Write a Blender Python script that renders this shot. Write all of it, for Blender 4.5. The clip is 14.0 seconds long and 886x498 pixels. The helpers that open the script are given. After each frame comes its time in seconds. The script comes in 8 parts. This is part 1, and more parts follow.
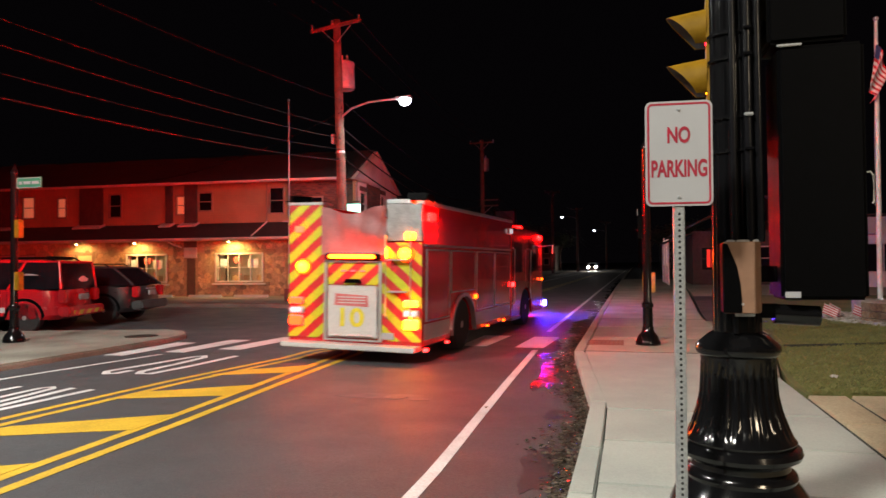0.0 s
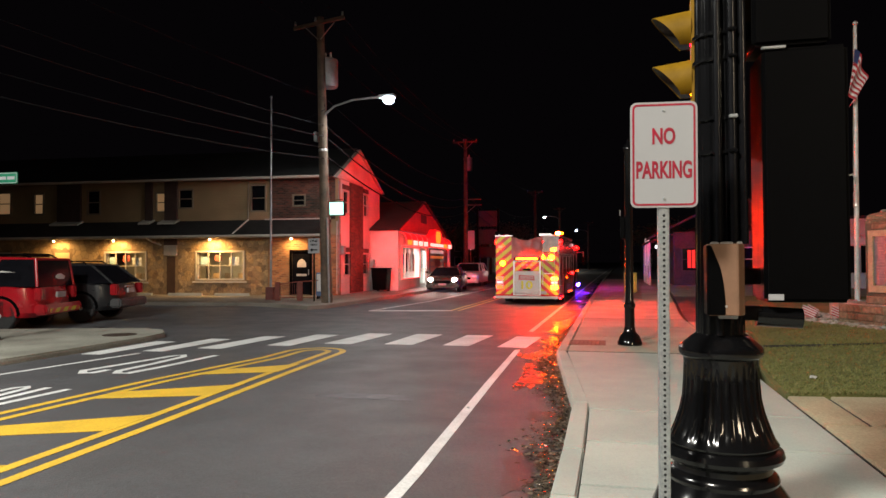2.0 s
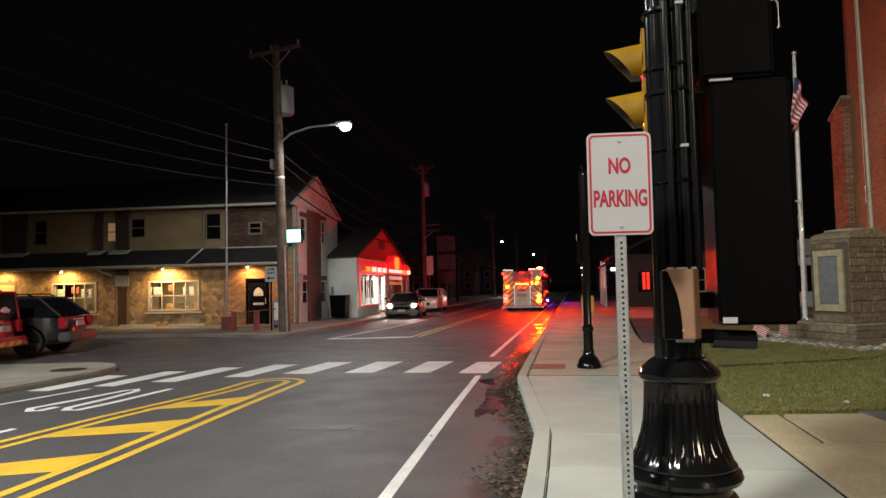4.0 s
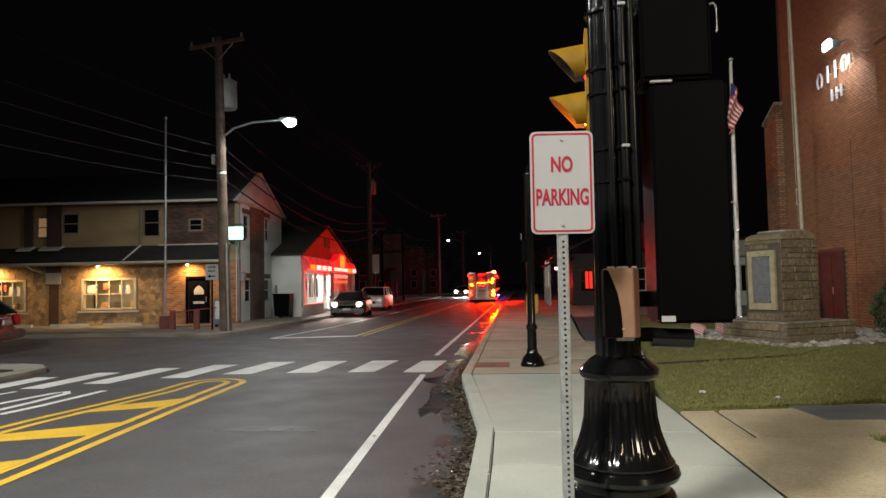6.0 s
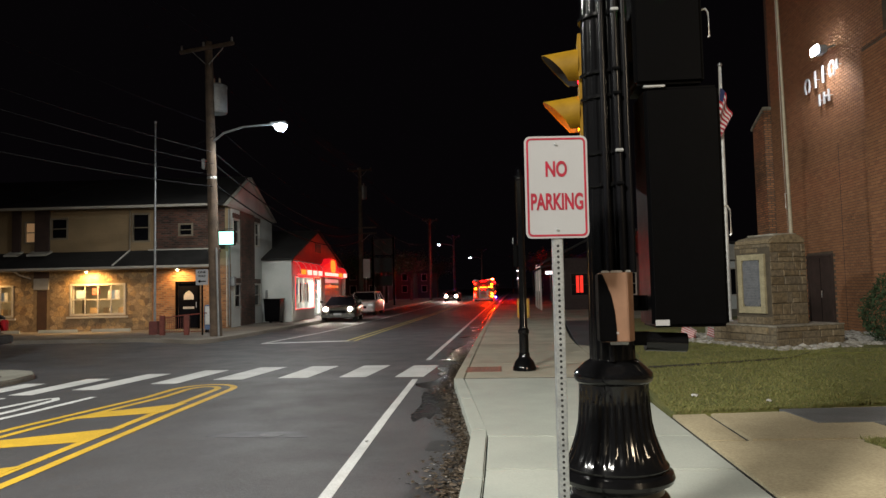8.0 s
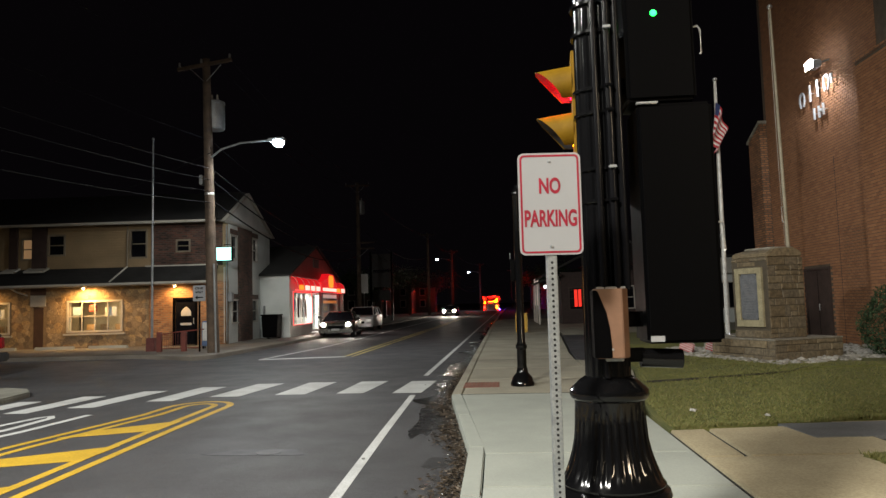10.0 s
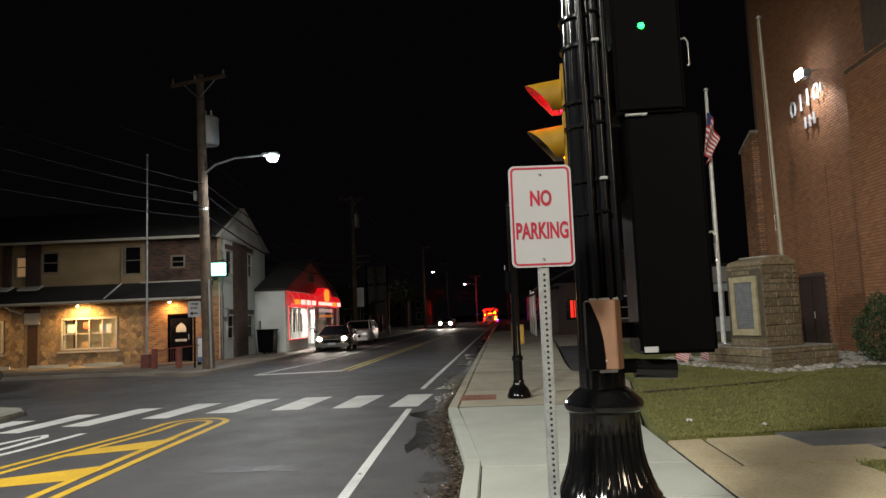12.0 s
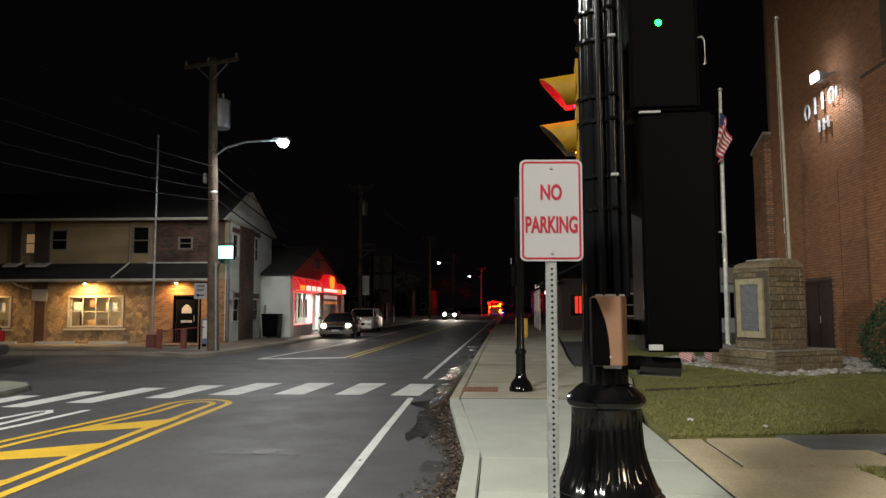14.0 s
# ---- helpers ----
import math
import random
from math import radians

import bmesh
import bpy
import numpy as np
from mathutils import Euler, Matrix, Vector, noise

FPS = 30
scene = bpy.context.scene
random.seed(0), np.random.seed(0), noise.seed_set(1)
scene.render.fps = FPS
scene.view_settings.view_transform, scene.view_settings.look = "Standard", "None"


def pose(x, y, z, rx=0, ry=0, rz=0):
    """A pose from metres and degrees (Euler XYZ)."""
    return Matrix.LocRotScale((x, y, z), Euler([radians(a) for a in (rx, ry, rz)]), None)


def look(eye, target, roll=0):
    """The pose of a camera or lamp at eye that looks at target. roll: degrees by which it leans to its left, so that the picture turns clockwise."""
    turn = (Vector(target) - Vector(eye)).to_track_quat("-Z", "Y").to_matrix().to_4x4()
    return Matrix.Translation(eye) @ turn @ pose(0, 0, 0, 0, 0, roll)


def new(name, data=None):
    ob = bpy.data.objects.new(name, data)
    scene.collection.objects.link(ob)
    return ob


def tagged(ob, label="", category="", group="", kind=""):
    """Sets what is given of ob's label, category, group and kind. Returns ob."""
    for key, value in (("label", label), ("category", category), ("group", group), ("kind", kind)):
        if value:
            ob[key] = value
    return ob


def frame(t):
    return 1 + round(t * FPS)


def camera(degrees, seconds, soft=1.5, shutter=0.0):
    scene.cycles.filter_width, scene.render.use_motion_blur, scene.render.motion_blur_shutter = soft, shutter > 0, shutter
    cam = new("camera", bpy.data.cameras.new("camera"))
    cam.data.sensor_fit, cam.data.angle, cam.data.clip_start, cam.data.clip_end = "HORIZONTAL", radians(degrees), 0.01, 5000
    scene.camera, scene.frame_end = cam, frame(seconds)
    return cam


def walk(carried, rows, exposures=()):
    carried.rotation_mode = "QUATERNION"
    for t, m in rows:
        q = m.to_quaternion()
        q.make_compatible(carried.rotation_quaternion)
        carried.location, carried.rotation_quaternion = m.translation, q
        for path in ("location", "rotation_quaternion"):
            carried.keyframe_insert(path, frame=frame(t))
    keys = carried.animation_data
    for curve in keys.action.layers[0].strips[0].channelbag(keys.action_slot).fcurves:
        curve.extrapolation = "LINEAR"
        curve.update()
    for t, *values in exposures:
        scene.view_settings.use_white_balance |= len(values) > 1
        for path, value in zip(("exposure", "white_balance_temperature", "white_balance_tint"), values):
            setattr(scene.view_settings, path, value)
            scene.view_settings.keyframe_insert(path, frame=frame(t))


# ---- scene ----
import collections

cam = camera(64.8, 14.0, soft=1.45, shutter=0.5)
PATH = [
    (0.0, pose(0.005, -0.062, 1.560, 91.19, 0.59, 14.91)),
    (0.5, pose(-0.006, -0.026, 1.557, 91.28, 0.28, 13.27)),
    (1.0, pose(-0.014, -0.042, 1.553, 90.70, 0.11, 13.65)),
    (1.5, pose(-0.012, -0.015, 1.544, 90.50, 0.08, 13.97)),
    (2.0, pose(-0.007, -0.022, 1.567, 91.10, 0.27, 13.49)),
    (2.5, pose(-0.011, -0.043, 1.584, 92.00, 0.58, 12.68)),
    (3.0, pose(-0.020, -0.048, 1.585, 92.64, 1.09, 11.67)),
    (5.5, pose(-0.023, -0.022, 1.591, 93.23, 0.91, 7.22)),
    (6.0, pose(-0.008, 0.010, 1.586, 92.93, 1.15, 5.70)),
    (6.5, pose(-0.011, 0.021, 1.590, 92.67, 1.13, 4.71)),
    (7.0, pose(-0.025, 0.009, 1.586, 92.61, 1.08, 4.52)),
    (7.5, pose(-0.029, 0.014, 1.585, 92.84, 1.16, 4.81)),
    (8.0, pose(-0.028, 0.008, 1.587, 93.28, 1.30, 4.94)),
    (8.5, pose(-0.021, 0.016, 1.596, 93.71, 1.43, 4.92)),
    (11.0, pose(-0.007, 0.014, 1.600, 94.90, 1.82, 4.69)),
    (11.5, pose(-0.004, 0.020, 1.600, 95.20, 2.16, 4.67)),
    (12.0, pose(0.009, 0.012, 1.604, 95.47, 2.35, 4.52)),
    (12.5, pose(0.013, 0.010, 1.605, 95.67, 1.90, 4.42)),
    (13.0, pose(0.008, 0.009, 1.604, 95.54, 1.08, 4.54)),
    (13.5, pose(-0.000, -0.004, 1.597, 95.10, 0.42, 4.74)),
    (14.0, pose(0.000, -0.000, 1.600, 94.75, 0.25, 4.87)),
]
walk(cam, PATH, [(0.0, -0.2), (0.5, -0.18), (1.2, -0.1), (2.0, -0.1), (3.2, 0.0), (14.0, 0.0)])

# ---- night sky and street lights ----
world = bpy.data.worlds.new("night")
scene.world = world
world.use_nodes = True
world.node_tree.nodes["Background"].inputs[0].default_value = (0.52, 0.4, 0.52, 1)
world.node_tree.nodes["Background"].inputs[1].default_value = 0.0031
scene.view_settings.exposure = 0.0


def lamp(name, at, target, watts, colour, kind="SPOT", spread=150, blend=0.6, size=0.12):
    data = bpy.data.lights.new(name, kind)
    data.energy, data.color, data.shadow_soft_size = watts, colour, size
    if kind == "SPOT":
        data.spot_size, data.spot_blend = radians(spread), blend
    ob = new(name, data)
    ob.matrix_world = look(at, target)
    return ob


COOL = (0.97, 0.97, 0.9)
WARM = (1.0, 0.55, 0.18)
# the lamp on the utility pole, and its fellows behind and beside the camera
lamp("street_light", (-7.55, 23.55, 7.22), (-7.5, 23.5, 0), 1650, COOL, "SPOT", 170, 0.15)
lamp("street_light", (-10.6, 115.9, 8.7), (-9.5, 100.0, 0), 260, COOL, "SPOT", 150, 0.5, 0.3)
lamp("street_light", (-6.9, 149.9, 8.0), (-6.0, 140, 0), 260, COOL, "SPOT", 150, 0.5, 0.3)
lamp("street_light", (-4.8, -4.2, 9.0), (-2.0, 4.5, 0), 10300, (1.0, 0.96, 0.85), "SPOT", 108, 0.6, 0.9)
# added warm fill on the side path, unseen behind the camera, weakens the pole shadow
lamp("street_light", (8.0, -6.0, 6.0), (5.0, 5.0, 0), 2600, (1.0, 0.8, 0.55), "SPOT", 100, 0.6, 0.9)
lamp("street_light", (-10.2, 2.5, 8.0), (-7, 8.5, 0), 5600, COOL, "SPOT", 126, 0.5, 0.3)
# wall lights under the eaves of the stone inn
for px, py, w in ((-17.73, 28.6, 400), (-13.82, 28.85, 150), (-22.6, 28.3, 240), (-25.7, 28.1, 130)):
    lamp("wall_light", (px, py - 0.3, 2.5), (px, py + 0.6, 0.9), w, WARM, "SPOT", 165, 0.5, 0.06)
# flood light on the brick hall, over the letters
lamp("flood_light", (8.78, 20.15, 7.86), (9.2, 20.7, 5.5), 210, (0.9, 0.95, 1.0), "SPOT", 150, 0.5, 0.08)
# ceiling light inside the corner shop, and inside the inn's window
lamp("ceiling_light", (-11.9, 36.4, 2.9), (-12.2, 36.4, 0), 1800, (1.0, 0.93, 0.84), "SPOT", 170, 0.3, 0.3)
lamp("ceiling_light", (-12.1, 40.5, 2.9), (-12.4, 40.5, 0), 1800, (1.0, 0.93, 0.84), "SPOT", 170, 0.3, 0.3)
lamp("ceiling_light", (-17.3, 31.0, 2.6), (-17.3, 31.0, 0), 140, (1.0, 0.75, 0.42), "SPOT", 170, 0.3, 0.3)
lamp("ceiling_light", (-22.2, 30.7, 2.6), (-22.2, 30.7, 0), 120, (1.0, 0.72, 0.38), "SPOT", 170, 0.3, 0.3)

# ---- materials ----
MATS = {}


def surface(name, base, rough=0.6, metal=0.0, second=None, scale=6.0, bump=0.0, fine=60.0, spot=None, rnd=0.0, coat=0.0, spec=0.5, contrast=0.25, speckle=0.5):
    """A principled surface whose colour wanders between base and second at two scales, with fine relief."""
    if name in MATS:
        return MATS[name]
    m = bpy.data.materials.new(name)
    m.use_nodes = True
    nt = m.node_tree
    n, l = nt.nodes, nt.links
    b = n["Principled BSDF"]
    b.inputs["Roughness"].default_value, b.inputs["Metallic"].default_value = rough, metal
    b.inputs["Coat Weight"].default_value = coat
    b.inputs["Specular IOR Level"].default_value = spec
    second = second or tuple(c * (1 - contrast) for c in base)
    tc = n.new("ShaderNodeTexCoord")
    big, small = n.new("ShaderNodeTexNoise"), n.new("ShaderNodeTexNoise")
    big.inputs["Scale"].default_value, small.inputs["Scale"].default_value = scale, fine
    big.inputs["Detail"].default_value, small.inputs["Detail"].default_value = 5, 3
    l.new(tc.outputs["Object"], big.inputs["Vector"]), l.new(tc.outputs["Object"], small.inputs["Vector"])
    mix = n.new("ShaderNodeMix")
    mix.data_type = "RGBA"
    mix.inputs[6].default_value, mix.inputs[7].default_value = (*base, 1), (*second, 1)
    mr = n.new("ShaderNodeMapRange")
    mr.inputs[1].default_value, mr.inputs[2].default_value = 0.38, 0.66
    l.new(big.outputs["Fac"], mr.inputs[0])
    l.new(mr.outputs[0], mix.inputs[0])
    col = mix.outputs[2]
    speck = n.new("ShaderNodeMix")
    speck.data_type, speck.blend_type = "RGBA", "MULTIPLY"
    speck.inputs[0].default_value = speckle
    ramp = n.new("ShaderNodeValToRGB")
    ramp.color_ramp.elements[0].position, ramp.color_ramp.elements[0].color = 0.3, (0.55, 0.55, 0.55, 1)
    ramp.color_ramp.elements[1].position, ramp.color_ramp.elements[1].color = 0.65, (1.15, 1.15, 1.15, 1)
    l.new(small.outputs["Fac"], ramp.inputs[0])
    l.new(col, speck.inputs[6]), l.new(ramp.outputs[0], speck.inputs[7])
    col = speck.outputs[2]
    if rnd:
        info, hsv = n.new("ShaderNodeObjectInfo"), n.new("ShaderNodeHueSaturation")
        val = n.new("ShaderNodeMapRange")
        val.inputs[3].default_value, val.inputs[4].default_value = 1 - rnd, 1 + rnd
        l.new(info.outputs["Random"], val.inputs[0]), l.new(val.outputs[0], hsv.inputs["Value"])
        l.new(col, hsv.inputs["Color"])
        col = hsv.outputs[0]
    l.new(col, b.inputs["Base Color"])
    rr = n.new("ShaderNodeMapRange")
    rr.inputs[3].default_value, rr.inputs[4].default_value = max(rough - 0.1, 0.02), min(rough + 0.12, 1)
    l.new(big.outputs["Fac"], rr.inputs[0]), l.new(rr.outputs[0], b.inputs["Roughness"])
    if bump:
        bp = n.new("ShaderNodeBump")
        bp.inputs["Strength"].default_value, bp.inputs["Distance"].default_value = bump, 0.01
        l.new(small.outputs["Fac"], bp.inputs["Height"]), l.new(bp.outputs[0], b.inputs["Normal"])
    MATS[name] = m
    return m


def glow(name, colour, strength):
    if name in MATS:
        return MATS[name]
    m = bpy.data.materials.new(name)
    m.use_nodes = True
    b = m.node_tree.nodes["Principled BSDF"]
    b.inputs["Base Color"].default_value = (*[c * 0.6 for c in colour], 1)
    b.inputs["Emission Color"].default_value = (*colour, 1)
    b.inputs["Emission Strength"].default_value = strength
    MATS[name] = m
    return m


def glass(name, tint=(0.9, 0.95, 0.95), rough=0.02):
    if name in MATS:
        return MATS[name]
    m = bpy.data.materials.new(name)
    m.use_nodes = True
    b = m.node_tree.nodes["Principled BSDF"]
    b.inputs["Base Color"].default_value = (*tint, 1)
    b.inputs["Transmission Weight"].default_value, b.inputs["Roughness"].default_value = 1, rough
    b.inputs["IOR"].default_value = 1.1
    MATS[name] = m
    return m


def brickwork(name, a, c, mortar, width=0.21, height=0.075, gap=0.011, rough=0.85, tint=0.35):
    """Courses of brick on upright walls, laid along the wall by x + y and up by z."""
    m = bpy.data.materials.new(name)
    m.use_nodes = True
    n, l = m.node_tree.nodes, m.node_tree.links
    b = n["Principled BSDF"]
    tc, sep, add, comb = n.new("ShaderNodeTexCoord"), n.new("ShaderNodeSeparateXYZ"), n.new("ShaderNodeMath"), n.new("ShaderNodeCombineXYZ")
    l.new(tc.outputs["Object"], sep.inputs[0])
    l.new(sep.outputs[0], add.inputs[0]), l.new(sep.outputs[1], add.inputs[1])
    l.new(add.outputs[0], comb.inputs[0]), l.new(sep.outputs[2], comb.inputs[1])
    br = n.new("ShaderNodeTexBrick")
    br.inputs["Color1"].default_value, br.inputs["Color2"].default_value = (*a, 1), (*c, 1)
    br.inputs["Mortar"].default_value = (*mortar, 1)
    br.inputs["Scale"].default_value, br.inputs["Mortar Size"].default_value = 1, gap
    br.inputs["Brick Width"].default_value, br.inputs["Row Height"].default_value = width, height
    br.inputs["Mortar Smooth"].default_value = 0.2
    l.new(comb.outputs[0], br.inputs["Vector"])
    no = n.new("ShaderNodeTexNoise")
    no.inputs["Scale"].default_value, no.inputs["Detail"].default_value = 0.9, 6
    l.new(tc.outputs["Object"], no.inputs["Vector"])
    mr = n.new("ShaderNodeMapRange")
    mr.inputs[1].default_value, mr.inputs[2].default_value, mr.inputs[3].default_value, mr.inputs[4].default_value = 0.3, 0.7, 1 - tint, 1 + tint
    l.new(no.outputs["Fac"], mr.inputs[0])
    hsv = n.new("ShaderNodeHueSaturation")
    l.new(mr.outputs[0], hsv.inputs["Value"]), l.new(br.outputs["Color"], hsv.inputs["Color"])
    l.new(hsv.outputs[0], b.inputs["Base Color"])
    b.inputs["Roughness"].default_value = rough
    bp = n.new("ShaderNodeBump")
    bp.invert = True
    bp.inputs["Strength"].default_value, bp.inputs["Distance"].default_value = 0.7, 0.012
    l.new(br.outputs["Fac"], bp.inputs["Height"]), l.new(bp.outputs[0], b.inputs["Normal"])
    MATS[name] = m
    return m


def siding(name, base, course=0.115):
    """Horizontal boards of vinyl siding: a saw-tooth in height by z."""
    m = surface(name, base, 0.55, scale=0.8, fine=30, contrast=0.18)
    n, l = m.node_tree.nodes, m.node_tree.links
    b = n["Principled BSDF"]
    tc, sep, di, fr = n.new("ShaderNodeTexCoord"), n.new("ShaderNodeSeparateXYZ"), n.new("ShaderNodeMath"), n.new("ShaderNodeMath")
    di.operation, fr.operation = "DIVIDE", "FRACT"
    di.inputs[1].default_value = course
    l.new(tc.outputs["Object"], sep.inputs[0]), l.new(sep.outputs[2], di.inputs[0]), l.new(di.outputs[0], fr.inputs[0])
    bp = n.new("ShaderNodeBump")
    bp.inputs["Strength"].default_value, bp.inputs["Distance"].default_value = 0.8, 0.02
    bp.invert = True
    l.new(fr.outputs[0], bp.inputs["Height"]), l.new(bp.outputs[0], b.inputs["Normal"])
    return m


def island_tint(name, stops, rough=0.8):
    """Colour picked piece by piece from the stops."""
    m = bpy.data.materials.new(name)
    m.use_nodes = True
    n, l = m.node_tree.nodes, m.node_tree.links
    geo, ramp = n.new("ShaderNodeNewGeometry"), n.new("ShaderNodeValToRGB")
    e = ramp.color_ramp.elements
    while len(e) < len(stops):
        e.new(0.5)
    for k, c in enumerate(stops):
        e[k].position, e[k].color = k / (len(stops) - 1), (*c, 1)
    l.new(geo.outputs["Random Per Island"], ramp.inputs[0]), l.new(ramp.outputs[0], n["Principled BSDF"].inputs["Base Color"])
    n["Principled BSDF"].inputs["Roughness"].default_value = rough
    MATS[name] = m
    return m


def piece_tint(name, stops, rough=0.85, bump=0.6, fine=14):
    """Colour picked object by object from the stops, with grain."""
    m = bpy.data.materials.new(name)
    m.use_nodes = True
    n, l = m.node_tree.nodes, m.node_tree.links
    info, ramp, no = n.new("ShaderNodeObjectInfo"), n.new("ShaderNodeValToRGB"), n.new("ShaderNodeTexNoise")
    e = ramp.color_ramp.elements
    while len(e) < len(stops):
        e.new(0.5)
    for k, c in enumerate(stops):
        e[k].position, e[k].color = k / (len(stops) - 1), (*c, 1)
    l.new(info.outputs["Random"], ramp.inputs[0])
    no.inputs["Scale"].default_value, no.inputs["Detail"].default_value = fine, 6
    mix = n.new("ShaderNodeMix")
    mix.data_type, mix.blend_type = "RGBA", "MULTIPLY"
    mix.inputs[0].default_value = 0.8
    r2 = n.new("ShaderNodeValToRGB")
    r2.color_ramp.elements[0].position, r2.color_ramp.elements[0].color = 0.3, (0.4, 0.4, 0.4, 1)
    r2.color_ramp.elements[1].position, r2.color_ramp.elements[1].color = 0.7, (1.2, 1.2, 1.2, 1)
    tc = n.new("ShaderNodeTexCoord")
    l.new(tc.outputs["Object"], no.inputs["Vector"]), l.new(no.outputs["Fac"], r2.inputs[0])
    l.new(ramp.outputs[0], mix.inputs[6]), l.new(r2.outputs[0], mix.inputs[7])
    b = n["Principled BSDF"]
    l.new(mix.outputs[2], b.inputs["Base Color"])
    b.inputs["Roughness"].default_value = rough
    bp = n.new("ShaderNodeBump")
    bp.inputs["Strength"].default_value, bp.inputs["Distance"].default_value = bump, 0.02
    l.new(no.outputs["Fac"], bp.inputs["Height"]), l.new(bp.outputs[0], b.inputs["Normal"])
    MATS[name] = m
    return m


def asphalt_surface():
    """Dark asphalt: fine stone grain, broad worn lanes, damp stains that shine."""
    m = bpy.data.materials.new("asphalt")
    m.use_nodes = True
    n, l = m.node_tree.nodes, m.node_tree.links
    b = n["Principled BSDF"]
    tc = n.new("ShaderNodeTexCoord")
    grain, broad, damp = n.new("ShaderNodeTexVoronoi"), n.new("ShaderNodeTexNoise"), n.new("ShaderNodeTexNoise")
    grain.inputs["Scale"].default_value = 85
    broad.inputs["Scale"].default_value, broad.inputs["Detail"].default_value = 0.45, 7
    damp.inputs["Scale"].default_value, damp.inputs["Detail"].default_value = 1.3, 5
    for t in (grain, broad, damp):
        l.new(tc.outputs["Object"], t.inputs["Vector"])
    ramp = n.new("ShaderNodeValToRGB")
    ramp.color_ramp.elements[0].position, ramp.color_ramp.elements[0].color = 0.32, (0.046, 0.045, 0.048, 1)
    ramp.color_ramp.elements[1].position, ramp.color_ramp.elements[1].color = 0.7, (0.067, 0.067, 0.074, 1)
    l.new(broad.outputs["Fac"], ramp.inputs[0])
    g2 = n.new("ShaderNodeValToRGB")
    g2.color_ramp.elements[0].color, g2.color_ramp.elements[1].color = (0.65, 0.65, 0.65, 1), (1.3, 1.3, 1.3, 1)
    l.new(grain.outputs["Color"], g2.inputs[0])
    mix = n.new("ShaderNodeMix")
    mix.data_type, mix.blend_type = "RGBA", "MULTIPLY"
    mix.inputs[0].default_value = 1
    l.new(ramp.outputs[0], mix.inputs[6]), l.new(g2.outputs[0], mix.inputs[7])
    l.new(mix.outputs[2], b.inputs["Base Color"])
    rr = n.new("ShaderNodeMapRange")
    rr.inputs[1].default_value, rr.inputs[2].default_value, rr.inputs[3].default_value, rr.inputs[4].default_value = 0.35, 0.7, 0.56, 0.7
    l.new(damp.outputs["Fac"], rr.inputs[0]), l.new(rr.outputs[0], b.inputs["Roughness"])
    bp = n.new("ShaderNodeBump")
    bp.inputs["Strength"].default_value, bp.inputs["Distance"].default_value = 0.35, 0.006
    l.new(grain.outputs["Distance"], bp.inputs["Height"]), l.new(bp.outputs[0], b.inputs["Normal"])
    MATS["asphalt"] = m
    return m


def paint(name, base):
    """Road paint, worn through in specks."""
    m = surface(name, base, 0.6, scale=1.6, fine=45, contrast=0.2, bump=0.25)
    return m


ASPHALT = asphalt_surface()
WHITE_LINE = paint("white_road_paint", (0.62, 0.63, 0.63))
# far centre lines: worn, and paler with headlight put into the colour
WORN_LIT_YELLOW = paint("worn_headlit_yellow_paint", (0.62, 0.5, 0.16))
YELLOW_LINE = paint("yellow_road_paint", (0.6, 0.375, 0.028))
CONCRETE = surface("pale_new_concrete", (0.36, 0.38, 0.345), 0.85, second=(0.31, 0.33, 0.3), scale=1.3, fine=70, bump=0.15, rnd=0.05, speckle=0.2)
OLD_CONCRETE = surface("weathered_tan_concrete", (0.41, 0.35, 0.23), 0.88, second=(0.32, 0.27, 0.175), scale=1.1, fine=50, bump=0.3, rnd=0.05)
FAR_CONCRETE = surface("grey_concrete", (0.35, 0.325, 0.255), 0.85, second=(0.26, 0.24, 0.19), scale=0.9, fine=40, bump=0.2, rnd=0.06)
LOT = surface("worn_lot_concrete", (0.2, 0.175, 0.15), 0.85, second=(0.12, 0.105, 0.09), scale=0.5, fine=25, bump=0.2)
JOINT = surface("joint_dirt", (0.035, 0.033, 0.028), 0.95, fine=90)
SOIL = surface("lawn_soil", (0.125, 0.125, 0.034), 0.95, second=(0.085, 0.095, 0.024), scale=1.5, fine=40, bump=0.3)
BLACK = surface("gloss_black_enamel", (0.004, 0.004, 0.0045), 0.13, scale=5, fine=120, coat=0.05, spec=0.32)
BLACK_MATT = surface("matt_black_housing", (0.0014, 0.0014, 0.0017), 0.45, scale=5, fine=60, spec=0.03)
GALV = surface("galvanised_steel", (0.42, 0.44, 0.46), 0.42, 0.75, second=(0.3, 0.32, 0.34), scale=12, fine=90)
DARK_HOLE = surface("punched_hole", (0.01, 0.01, 0.012), 0.8)
SIGN_WHITE = surface("reflective_white_sheet", (0.265, 0.27, 0.285), 0.42, speckle=0.04, scale=3, fine=160, contrast=0.06)
SIGN_RED = surface("sign_red_ink", (0.27, 0.006, 0.026), 0.4, scale=6, fine=60)
BEIGE = surface("beige_painted_steel", (0.185, 0.1, 0.062), 0.45, speckle=0.1, scale=9, fine=50, contrast=0.15)
SIGNAL_YELLOW = surface("federal_yellow_paint", (0.185, 0.1, 0.004), 0.6, spec=0.15, speckle=0.15, scale=9, fine=40)
WOOD_POLE = surface("weathered_pole_wood", (0.1, 0.07, 0.05), 0.9, second=(0.055, 0.04, 0.03), scale=3, fine=35, bump=0.6)
GREY_METAL = surface("grey_painted_metal", (0.22, 0.23, 0.24), 0.45, 0.3, scale=4, fine=40)
WIRE = surface("weathered_cable", (0.011, 0.011, 0.013), 0.8, 0.0, spec=0.05)
